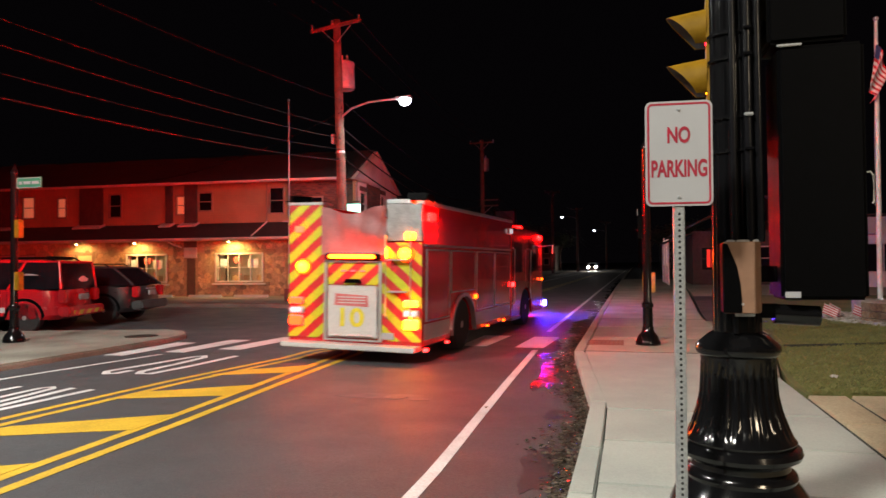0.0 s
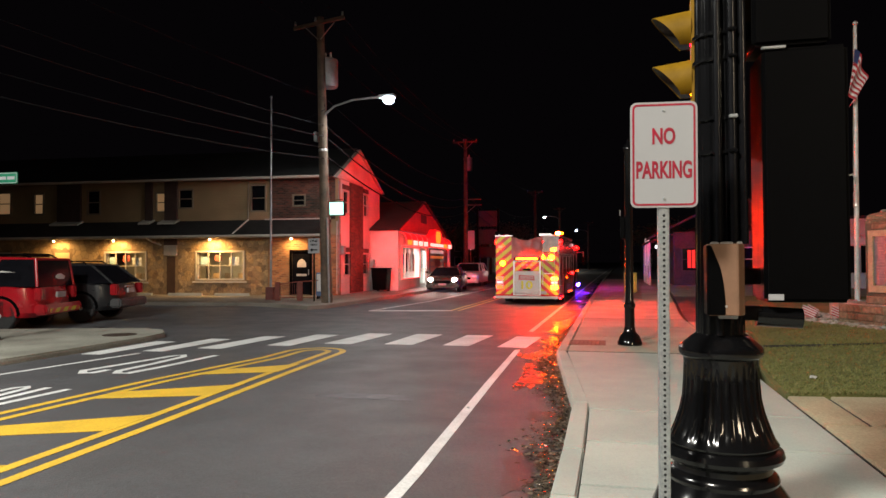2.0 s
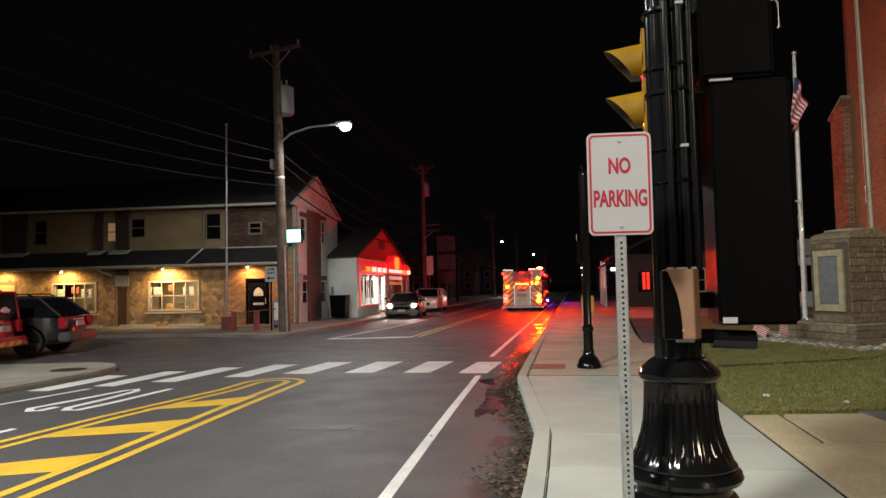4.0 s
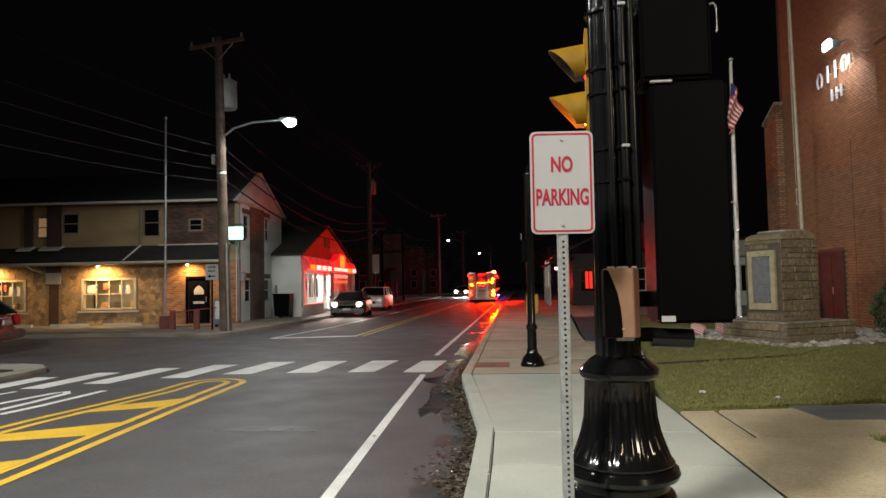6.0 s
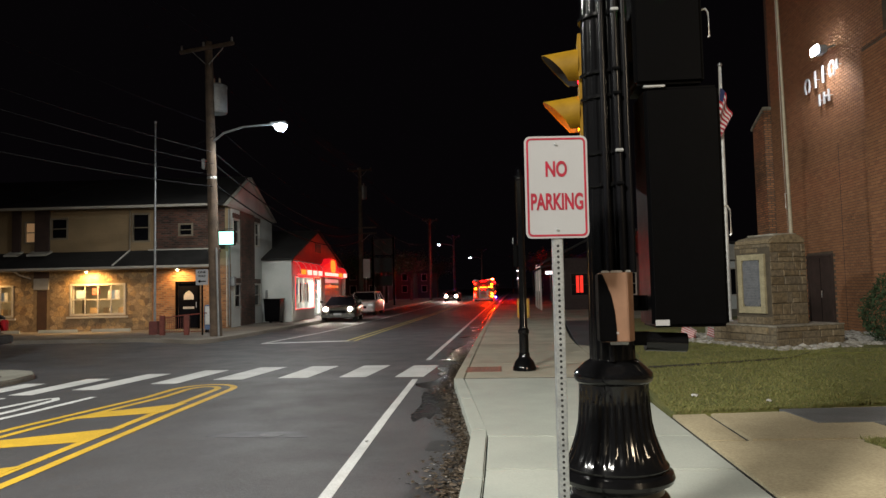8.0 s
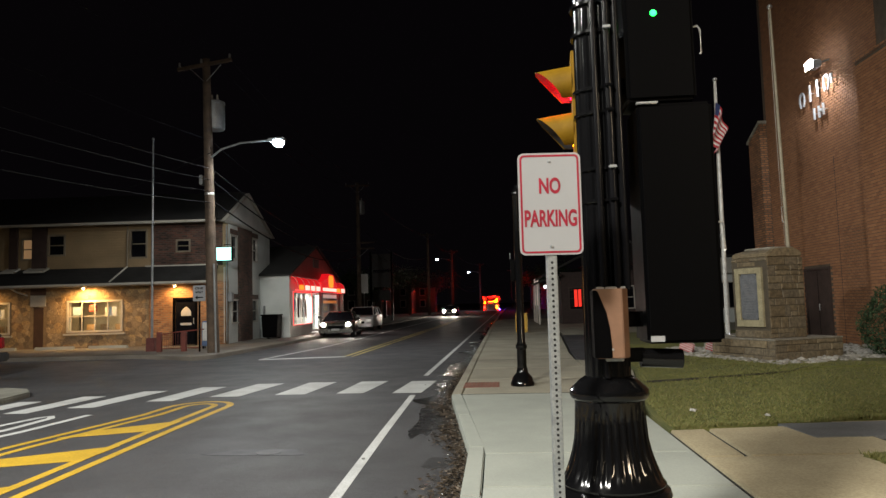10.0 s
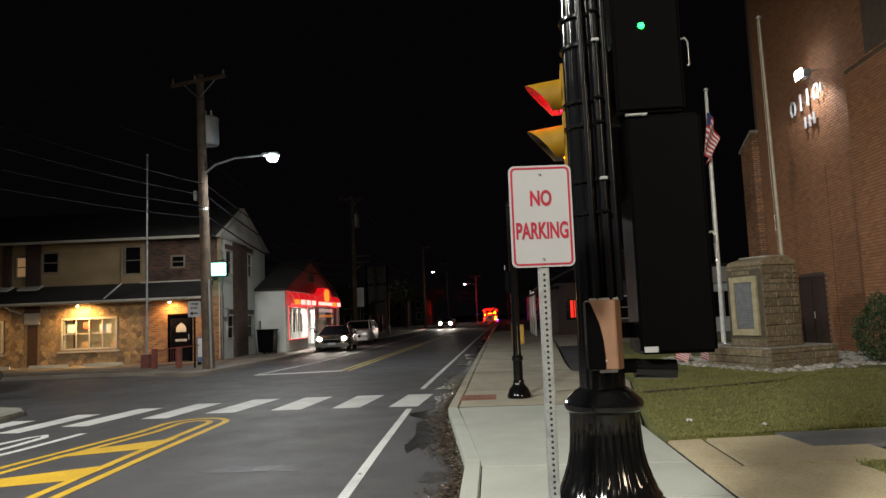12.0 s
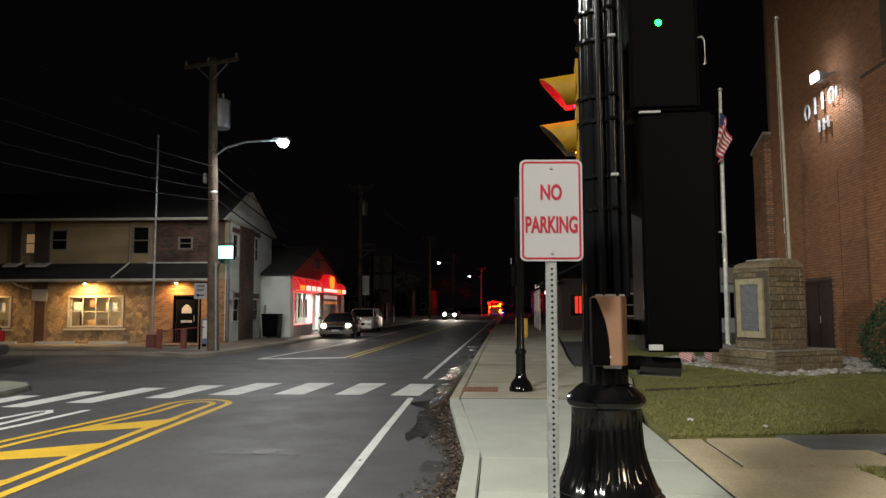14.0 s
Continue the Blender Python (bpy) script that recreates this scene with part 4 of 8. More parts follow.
def window_unit(parent, x0, x1, z0, z1, y, bars=1, rails=1, pane=GLASS_DARK, frame_mat=TRIM_WHITE, w=0.07, depth=0.1, label="white-framed window"):
    """Frame, glazing bars and panes standing in an opening of a wall that faces -y at y."""
    f = part("window", ring_band([(x0 - w, z0 - w), (x1 + w, z0 - w), (x1 + w, z1 + w), (x0 - w, z1 + w)], [(x0, z0), (x1, z0), (x1, z1), (x0, z1)], "y", y - 0.035, y + depth), frame_mat, parent, label)
    for k in range(1, bars):
        x = x0 + (x1 - x0) * k / bars
        part("mullion", boxed(x - 0.022, x + 0.022, y - 0.01, y + 0.05, z0, z1), frame_mat, f)
    for k in range(1, rails):
        z = z0 + (z1 - z0) * k / rails
        part("rail", boxed(x0, x1, y - 0.004, y + 0.045, z - 0.02, z + 0.02), frame_mat, f)
    for i in range(bars):
        for j in range(rails):
            a, b = x0 + (x1 - x0) * i / bars, x0 + (x1 - x0) * (i + 1) / bars
            c, d = z0 + (z1 - z0) * j / rails, z0 + (z1 - z0) * (j + 1) / rails
            p = part("pane", boxed(a, b, y + 0.055, y + 0.061, c, d), pane, f)
            if pane.name.startswith("clear"):
                p.visible_shadow = False
    return f


CLEAR = glass("clear_pane")
ROOM_WALL = surface("cream_room_wall", (0.5, 0.42, 0.3), 0.8, scale=2)
LIT_ROOM = glow("lit_curtain", (1.0, 0.58, 0.28), 0.16)
DULL_TRIM = surface("dull_tan_trim", (0.2, 0.165, 0.12), 0.6, scale=2, fine=40)


def stone_field(parent, u0, u1, z0, z1, y, holes, seed=2, limit=300):
    """Random rubble: uneven many-sided stones that share joints, proud of the mortar. Stones past the limit are joined."""
    rng = random.Random(seed)
    dx, dz = 0.27, 0.165
    seeds, row, z = [], 0, z0 - dz / 2
    while z < z1 + dz:
        x = u1 + dx - (dx / 2 if row % 2 else 0)
        while x > u0 - dx:
            if rng.random() > 0.16:
                seeds.append((x + rng.uniform(-0.42, 0.42) * dx, z + rng.uniform(-0.42, 0.42) * dz))
            x -= dx
        z += dz
        row += 1
    cells = collections.defaultdict(list)
    for p in seeds:
        cells[int(p[0] // 0.8), int(p[1] // 0.8)].append(p)
    open_holes = [(h[0] - 0.13, h[1] + 0.13, h[2] - 0.13, h[3] + 0.13) for h in holes]
    stones = []
    for px, pz in seeds:
        if any(a < px < b and c < pz < d for a, b, c, d in open_holes):
            continue
        poly = [(max(px - 0.6, u0), max(pz - 0.5, z0)), (min(px + 0.6, u1), max(pz - 0.5, z0)), (min(px + 0.6, u1), min(pz + 0.5, z1)), (max(px - 0.6, u0), min(pz + 0.5, z1))]
        if poly[0][0] >= poly[1][0] or poly[0][1] >= poly[2][1]:
            continue
        i, k = int(px // 0.8), int(pz // 0.8)
        for qx, qz in (q for a in (-1, 0, 1) for c in (-1, 0, 1) for q in cells[i + a, k + c]):
            nx, nz = qx - px, qz - pz
            if (nx or nz) and len(poly) > 2:
                poly = clip_poly(poly, nx, nz, (nx * (px + qx) + nz * (pz + qz)) / 2 - 0.007 * math.hypot(nx, nz))
        for a, b, c, d in open_holes:
            if len(poly) > 2 and max(p[0] for p in poly) > a and min(p[0] for p in poly) < b and max(p[1] for p in poly) > c and min(p[1] for p in poly) < d:
                gaps = [(a - px, (1, 0, a)), (px - b, (-1, 0, -b)), (c - pz, (0, 1, c)), (pz - d, (0, -1, -d))]
                poly = clip_poly(poly, *max(gaps)[1])
        if len(poly) > 2 and max(p[0] for p in poly) - min(p[0] for p in poly) > 0.06 and max(p[1] for p in poly) - min(p[1] for p in poly) > 0.05:
            stones.append(poly)
    stones.sort(key=lambda q: -max(p[0] for p in q))
    rest_v, rest_f = [], []
    for made, out in enumerate(stones):
        n, d = len(out), rng.uniform(0.004, 0.016)
        mx, mz = sum(p[0] for p in out) / n, sum(p[1] for p in out) / n
        v = [(p[0], y, p[1]) for p in out] + [(mx + (p[0] - mx) * 0.91, y - d + rng.uniform(-0.004, 0.004), mz + (p[1] - mz) * 0.91) for p in out]
        f = [(k, (k + 1) % n, n + (k + 1) % n, n + k) for k in range(n)] + [tuple(range(n, 2 * n))]
        if made < limit:
            pieces("stone", v, f, STONE, parent)
        else:
            k0 = len(rest_v)
            rest_v += v
            rest_f += [tuple(q + k0 for q in face) for face in f]
    if rest_v:
        tagged(pieces("masonry", rest_v, rest_f, STONE_REST, parent), kind="stuff")


def stone_inn():
    t = thing("stone_inn", INN, "two-storey inn of tan stone and siding with a white gable", "building")
    low_holes = [(-6.85, -4.58, 0.74, 1.95), (-11.55, -9.5, 0.72, 1.95), (-8.4, -7.95, 0.02, 1.8), (-14.3, -13.5, 0.1, 2.0), (-2.2, -1.3, 0.02, 1.95), (-19.0, -16.8, 0.72, 1.95)]
    w = part("lower_wall", wall_with_openings(-30, 0, 0, 2.75, 0.0, 0.3, low_holes), MORTAR, t, "ground-floor wall of tan field stone")
    stone_field(w, -24, -3.35, 0.02, 2.66, 0.0, low_holes)
    part("brick_bay", wall_with_openings(-3.3, -0.02, 0.01, 2.68, -0.09, -0.002, [(-2.2, -1.3, 0.0, 1.95)]), BAY_BRICK, t, "red brick entrance bay")
    up_holes = [(-7.75, -7.1, 4.05, 4.85), (-4.15, -3.5, 3.85, 4.98), (-8.9, -8.5, 3.9, 4.72), (-12.5, -11.9, 3.85, 4.9), (-15.4, -14.95, 3.9, 4.8), (-17.4, -16.75, 3.9, 4.9), (-2.1, -1.6, 4.06, 4.48), (-20.5, -19.9, 3.9, 4.9)]
    part("upper_wall", wall_with_openings(-30, -0.0, 2.75, 5.3, 0.0, 0.25, up_holes), SIDING_TAN, t, "upper wall of tan siding")
    for a, b in ((-8.45, -7.82), (-9.45, -9.1), (-14.1, -12.85), (-19.4, -17.9)):
        part("dark_panel", boxed(a, b, -0.12, -0.003, 3.42, 5.25), BOARD_DARK, t, "dark brown boarded bay")
        part("panel_sill", slab([(-0.45, 3.25), (-0.003, 3.42), (-0.003, 3.5), (-0.45, 3.33)], "x", a - 0.15, b + 0.1), TRIM_WHITE, t)
    part("brick_panel", wall_with_openings(-3.25, -0.15, 3.4, 5.22, -0.05, -0.003, [(-2.1, -1.6, 4.06, 4.48)]), BRICK_INN, t, "red brick panel on the upper storey")
    for k, (a, b, c, d) in enumerate(up_holes):
        lit = k in (2, 4, 5)
        window_unit(t, a, b, c, d, -0.055 if k == 6 else 0.0, 1, 2, LIT_ROOM if lit else GLASS_DARK, DULL_TRIM, label="lit sash window" if lit else "dark sash window")
    for k, (a, b, c, d) in enumerate((low_holes[0], low_holes[1], low_holes[5])):
        window_unit(t, a, b, c, d, 0.0, 4, 2, CLEAR, w=0.08, depth=0.2, label="wide white-framed window with lit room behind")
        part("sill", rounded(a - 0.2, b + 0.2, -0.1, 0.1, c - 0.2, c - 0.12, 0.01), TRIM_WHITE, t)
        # the room behind: back wall, floor, a table and notices
        part("room_back", boxed(a - 1.2, b + 1.2, 3.4, 3.5, 0.0, 2.7), ROOM_WALL, t, "cream back wall of the lit room")
        part("notice", boxed(a + 0.15, a + 0.5, 0.068, 0.072, d - 0.55, d - 0.2), surface("pale_blue_notice", (0.3, 0.45, 0.5), 0.7), t, "pale blue paper notice")
        part("notice", boxed(b - 0.72, b - 0.22, 0.068, 0.072, d - 0.62, d - 0.22), PANEL_WHITE, t, "white paper notice")
        part("notice", boxed(a + 0.85, a + 1.2, 0.068, 0.072, d - 0.4, d - 0.12), surface("red_notice", (0.5, 0.08, 0.05), 0.7), t, "small red neon-coloured notice")
        for x in (a + 0.5, a + 1.1, b - 0.5):
            part("chair_back", rounded(x - 0.2, x + 0.2, 0.9, 0.95, 0.4, 0.98, 0.02), surface("pale_wood", (0.45, 0.3, 0.16), 0.5), t, "pale wooden chair back")
    part("floor_inside", boxed(-29.5, -0.2, 0.3, 5.6, 0.0, 0.05), ROOM_WALL, t)
    part("ceiling_inside", boxed(-29.5, -0.2, 0.3, 5.6, 2.7, 2.74), ROOM_WALL, t)
    # doors
    d1 = part("door", rounded(-2.19, -1.31, -0.02, 0.04, 0.03, 1.94, 0.008), GLASS_DARK, t, "dark glazed entrance door")
    part("door_frame", ring_band([(-2.28, 0.0), (-1.22, 0.0), (-1.22, 2.03), (-2.28, 2.03)], [(-2.19, 0.02), (-1.31, 0.02), (-1.31, 1.94), (-2.19, 1.94)], "y", -0.12, -0.04), BLACK_MATT, t)
    part("door_emblem", slab([(-1.95, 1.25), (-1.52, 1.25), (-1.52, 1.42), (-1.6, 1.55), (-1.735, 1.64), (-1.87, 1.55), (-1.95, 1.42)], "y", -0.026, -0.021), PANEL_WHITE, d1, "white window emblem")
    part("door_bar", boxed(-1.98, -1.5, -0.026, -0.021, 0.85, 0.95), PANEL_WHITE, d1)
    part("door_handle", rod((-1.4, -0.05, 0.9), (-1.4, -0.05, 1.15), 0.015), ALU, d1)
    d2 = part("door", rounded(-8.39, -7.96, -0.0, 0.05, 0.03, 1.79, 0.006), DOOR_BROWN, t, "narrow brown door")
    part("door_lintel", boxed(-8.5, -7.85, -0.08, -0.003, 1.82, 2.3), TRIM_WHITE, t, "pale lintel panel")
    part("door_lintel", boxed(-8.5, -7.85, -0.08, -0.003, 2.31, 2.64), DOOR_BROWN, t, "brown transom panel")
    d3 = part("door", rounded(-14.29, -13.51, 0.0, 0.05, 0.12, 1.99, 0.006), LIT_ROOM, t, "lit glazed side door")
    # awning roof over the ground floor, with gutter and fascia
    part("awning_roof", slab([(-0.75, 2.72), (0.0, 3.42), (0.0, 3.3), (-0.75, 2.62)], "x", -30, -0.35), SHINGLE, t, "charcoal shingle pent roof")
    part("gutter", rounded(-30, -0.33, -0.84, -0.73, 2.62, 2.72, 0.02), TRIM_WHITE, t, "white gutter")
    part("soffit", boxed(-30, -0.36, -0.73, -0.095, 2.6, 2.63), TRIM_WHITE, t)
    part("flashing", boxed(-3.5, -0.35, -0.06, -0.052, 3.4, 3.46), TRIM_WHITE, t)
    part("roof_hip", tube([(-4.74, -0.72, 2.76), (-4.3, -0.03, 3.44)], 0.035), TRIM_WHITE, t)
    part("downpipe", tube([(-4.3, -0.06, 3.46), (-4.28, -0.06, 5.2)], 0.035), DULL_TRIM, t)
    part("downpipe", tube([(-9.0, -0.7, 2.62), (-8.9, -0.4, 2.45), (-8.6, -0.12, 2.3)], 0.04), TRIM_WHITE, t)
    part("downpipe", tube([(-0.06, -0.06, 3.3), (-0.06, -0.06, 0.05)], 0.04), TRIM_WHITE, t)
    # gable end
    G = 6.9
    holes = [(0.62, 1.38, 3.75, 4.72), (3.85, 4.5, 3.8, 4.85), (0.75, 1.6, 0.9, 1.85), (3.6, 4.5, 0.9, 1.85)]
    wall = wall_with_openings(0.3, G, 0, 5.3, -0.3, 0.0, holes)
    rot = Matrix.Rotation(radians(90), 4, "Z")
    bmesh.ops.transform(wall, matrix=rot, verts=wall.verts)
    for v in wall.verts:
        v.co.x = -abs(v.co.x)
    part("gable_wall", wall, STUCCO, t, "white stucco gable wall")
    part("gable_top", slab([(-0.25, 5.3), (G + 0.1, 5.3), (G / 2 - 0.45, 6.85)], "x", -0.3, 0.0), STUCCO, t, "white gable triangle with shadowed boards")
    part("gable_cornice", rounded(-0.02, 0.07, -0.3, G + 0.35, 5.22, 5.36, 0.02), TRIM_WHITE, t)
    part("rake_board", slab([(-0.6, 5.22), (G / 2 - 0.45, 6.98), (G / 2 - 0.45, 6.85), (-0.45, 5.2)], "x", -0.05, 0.12), TRIM_WHITE, t)
    part("rake_board", slab([(G + 0.6, 5.22), (G / 2 - 0.45, 6.98), (G / 2 - 0.45, 6.85), (G + 0.45, 5.2)], "x", -0.05, 0.12), TRIM_WHITE, t)
    part("brick_strip", boxed(0.003, 0.06, 1.55, 3.6, 0.02, 5.2), BRICK_INN, t, "red brick strip up the gable")
    for a, b, c, d in holes:
        f = part("window", ring_band([(a - 0.08, c - 0.08), (b + 0.08, c - 0.08), (b + 0.08, d + 0.08), (a - 0.08, d + 0.08)], [(a, c), (b, c), (b, d), (a, d)], "x", -0.1, 0.03), TRIM_WHITE, t, "narrow dark sash window")
        part("pane", boxed(-0.07, -0.06, a, b, c, d), GLASS_DARK, f)
        part("rail", boxed(-0.06, 0.0, a, b, (c + d) / 2 - 0.02, (c + d) / 2 + 0.02), TRIM_WHITE, f)
        part("lintel", boxed(0.003, 0.05, a - 0.12, b + 0.12, d + 0.085, d + 0.3), BRICK_INN, t)
    part("back_wall", boxed(-30, -0.31, G - 0.25, G, 0, 5.3), SIDING_TAN, t)
    part("end_wall", boxed(-30.25, -30, 0, G, 0, 5.3), SIDING_TAN, t)
    for s, (ya, yb) in enumerate((((-0.55), G / 2 - 0.45), (G + 0.55, G / 2 - 0.45))):
        part("roof_slope", slab([(ya, 5.24), (yb, 6.95), (yb, 7.05), (ya, 5.34)], "x", -30.3, -0.06), SHINGLE, t, "dark shingle roof slope")
    part("eave_gutter", rounded(-30.2, -0.3, -0.62, -0.5, 5.22, 5.33, 0.02), TRIM_WHITE, t, "pale eaves gutter")
    # wall lights under the soffit
    for u in (-5.96, -2.04, -10.82, -13.95):
        f = part("wall_light", rounded(u - 0.09, u + 0.09, -0.62, -0.4, 2.55, 2.6, 0.01), ALU, t, "small warm wall light")
        bulb = part("bulb", lathe([(0.015, -0.05), (0.045, -0.025), (0.045, 0.0), (0.02, 0.02)], 16), glow("warm_bulb", (1.0, 0.6, 0.2), 60), f)
        bulb.location = (u, -0.5, 2.53)
    # lit box sign on the corner
    s = part("box_sign", rounded(-0.25, 0.5, -0.75, -0.55, 3.5, 4.12, 0.02), BLACK_MATT, t, "lit white box sign on a bracket")
    part("sign_face", boxed(-0.21, 0.46, -0.756, -0.75, 3.54, 4.08), glow("lit_sign_face", (0.4, 1.0, 0.82), 2.4), s)
    part("sign_face", boxed(-0.21, 0.46, -0.55, -0.544, 3.54, 4.08), glow("lit_sign_face", (0.4, 1.0, 0.82), 2.4), s)
    part("sign_bracket", tube([(-0.1, -0.3, 4.2), (0.1, -0.62, 4.2), (0.4, -0.65, 4.2)], 0.02), BLACK_MATT, s)
    part("meter_box", rounded(0.02, 0.2, 0.1, 0.4, 1.8, 2.2, 0.02), GREY_METAL, t, "grey meter box")
    part("conduit", tube([(0.05, -0.1, 0.1), (0.05, -0.1, 5.1)], 0.03), GREY_METAL, t)
    return t


stone_inn()
for u in (-9.3, -6.85, -4.6):
    solo("wheel_stop", slab([(0, 0), (0.16, 0), (0.12, 0.12), (0.04, 0.12)], "x", u - 0.82, u + 0.82, 0.01), CONCRETE, "low pale concrete wheel stop on the forecourt", "wheel stop", m=INN @ pose(0, -1.1, 0))


def entrance_things():
    # low steel railing by the inn's entrance
    t = thing("railing", pose(-12.45, 24.6, 0.13, 0, 0, 3), "brown-red metal railing before the inn entrance", "railing")
    rust = surface("brown_red_metal_paint", (0.15, 0.035, 0.025), 0.5, 0.2)
    for x, w in ((0.0, 0.09), (0.9, 0.09)):
        part("post", rounded(x - w, x + w, -0.07, 0.07, -0.02, 0.72, 0.015), rust, t)
    part("top_rail", tube([(0.05, 0, 0.62), (0.6, 0.02, 0.7), (1.6, 0.1, 0.78)], 0.025), rust, t)
    part("bottom_rail", tube([(0.05, 0, 0.12), (1.5, 0.1, 0.12)], 0.018), rust, t)
    for k in range(9):
        x = 0.17 + 0.085 * k
        part("baluster", tube([(x, 0, 0.12), (x, 0, 0.64)], 0.009), rust, t)
    n = thing("newspaper_box", pose(-11.3, 26.3, 0.13, 0, 0, 10), "blue and pale newspaper box", "newspaper box")
    part("body", rounded(-0.25, 0.25, -0.22, 0.22, 0.1, 1.05, 0.03), surface("blue_box_paint", (0.05, 0.09, 0.2), 0.4), n)
    part("front_poster", boxed(-0.21, 0.16, -0.228, -0.222, 0.3, 1.0), PANEL_WHITE, n, "pale front poster")
    for x in (-0.2, 0.2):
        part("leg", boxed(x - 0.03, x + 0.03, -0.18, 0.18, 0, 0.1), BLACK_MATT, n)
    o = thing("one_way_sign", pose(-10.82, 24.3, 0.13), "white sign with a black arrow on a dark post", "road sign")
    part("post", rounded(-0.025, 0.025, 0, 0.05, -0.02, 2.4, 0.005), BLACK_MATT, o)
    p = part("sign_panel", slab(round_rect(-0.23, 0.23, 1.8, 2.36, 0.03), "y", -0.005, 0.0), SIGN_WHITE, o)
    part("arrow", slab([(-0.16, 1.93), (-0.06, 1.86), (-0.06, 1.91), (0.14, 1.91), (0.14, 1.95), (-0.06, 1.95), (-0.06, 2.0)], "y", -0.0075, -0.005), BLACK_MATT, p)
    for body, z in (("ONE", 2.26), ("WAY", 2.12)):
        bm = lettering(body, 0.3, 0.09)
        bmesh.ops.translate(bm, vec=(0, -0.0055, z), verts=bm.verts)
        part("lettering", bm, BLACK_MATT, p)
    f = thing("thin_pole", pose(-13.05, 25.2, 0.13, 0, 0.15, 0), "tall thin bare metal flag pole on the forecourt", "pole")
    part("shaft", rod((0, 0, 0), (0, 0, 8.0), 0.05, 0.03, 14), GREY_METAL, f)
    part("base", rounded(-0.16, 0.16, -0.16, 0.16, -0.02, 0.5, 0.02), surface("dark_red_base", (0.12, 0.03, 0.025), 0.6), f)
    part("cap", lathe([(0.03, 7.98), (0.05, 8.02), (0.03, 8.07)], 16), ALU, f)


entrance_things()


# ---- corner shop with the red awning ----
def corner_shop():
    t = thing("corner_shop", pose(-10.6, 34.5, 0.13, 0, 0, 92), "small white corner shop with a lit red awning and gabled front", "shop")
    # local x runs along the front away from the camera, the street is at -y
    L = 12.6
    holes = [(0.3, 4.25, 0.6, 2.25), (4.55, 6.3, 0.03, 2.3), (7.0, 11.6, 0.7, 2.35)]
    part("front_wall", wall_with_openings(0, L, 0, 3.1, 0, 0.25, holes), STUCCO, t, "white shop front")
    part("side_wall", boxed(-0.25, 0.0, -0.0, 6.0, 0, 3.1), STUCCO, t, "white side wall")
    part("far_wall", boxed(L, L + 0.25, 0, 6.0, 0, 3.1), STUCCO, t)
    part("back_wall", boxed(0, L, 3.0, 3.2, 0.04, 3.05), surface("shop_room_wall", (0.62, 0.6, 0.54), 0.7), t)
    part("rear_wall", boxed(0, L, 5.75, 6.0, 0, 3.1), STUCCO, t)
    part("floor_inside", boxed(0, L, 0.25, 5.75, 0.0, 0.04), surface("pale_shop_floor", (0.45, 0.42, 0.38), 0.4), t)
    part("ceiling_inside", boxed(0, L, 0.25, 5.75, 3.05, 3.1), PANEL_WHITE, t)
    gable_red = siding("red_gable_boards", (0.42, 0.06, 0.055))
    part("gable", slab([(-0.2, 3.12), (L + 0.2, 3.12), (L / 2 - 0.7, 4.95)], "y", 0.02, 0.25), gable_red, t, "red boarded gable")
    part("gable_vent", rounded(L / 2 - 1.4, L / 2, -0.02, 0.02, 3.75, 4.25, 0.01), BOARD_DARK, t, "dark gable vent")
    for xa in (-0.4, L + 0.4):
        part("roof_slope", slab([(xa, 3.08), (L / 2 - 0.7, 4.98), (L / 2 - 0.7, 5.08), (xa, 3.18)], "y", -0.1, 6.1), SHINGLE, t)
    part("flat_parapet", boxed(-0.27, 0.9, 0.3, 3.0, 3.1, 3.16), TRIM_WHITE, t)
    # awning: a curved hood in bays, with lit sign panels
    rng = [(0.0, 5.0), (9.4, 12.4)]
    for a, b in rng:
        prof = [(-0.02, 3.05), (-0.18, 3.0), (-0.31, 2.85), (-0.39, 2.6), (-0.4, 2.35), (-0.375, 2.35), (-0.365, 2.58), (-0.29, 2.82), (-0.17, 2.96), (-0.02, 3.01)]
        aw = part("awning", slab(prof, "x", a, b), RED_AWNING, t, "curved red awning bay")
        k, n = 0, max(2, int((b - a) / 1.1))
        for k in range(n):
            x0 = a + (b - a) * (k + 0.12) / n
            x1 = a + (b - a) * (k + 0.88) / n
            lit = glow("lit_awning_white", (1.0, 0.55, 0.45), 1.6) if k else glow("lit_awning_amber", (1.0, 0.33, 0.02), 1.1)
            part("lit_panel", boxed(x0, x1, -0.415, -0.405, 2.37, 2.62), lit, aw, "lit awning sign panel")
        part("valance_light", boxed(a + 0.1, b - 0.1, -0.3, -0.22, 2.34, 2.37), glow("red_awning_tube", (1.0, 0.05, 0.05), 4), aw)
        for k in range(n + 1):
            x = a + (b - a) * k / n
            part("rib", tube([(x, -0.02, 3.06), (x, -0.18, 3.01), (x, -0.32, 2.86), (x, -0.4, 2.6), (x, -0.41, 2.35)], 0.018), TRIM_WHITE, aw)
    arch = [(5.0, 2.35), (9.4, 2.35), (9.4, 2.9), (8.9, 3.1), (8.5, 3.42), (7.0, 3.45), (6.5, 3.15), (5.0, 2.9)]
    mid = part("awning", slab(arch, "y", -0.44, -0.02), RED_AWNING, t, "raised red sign bay")
    part("lit_panel", slab(round_rect(7.0, 8.4, 2.62, 3.36, 0.3), "y", -0.45, -0.441), glow("amber_emblem", (1.0, 0.22, 0.015), 1.6), mid, "amber lit emblem")
    part("lit_panel", boxed(5.4, 9.3, -0.45, -0.441, 2.4, 2.58), glow("lit_awning_white", (1.0, 0.55, 0.45), 1.6), mid)
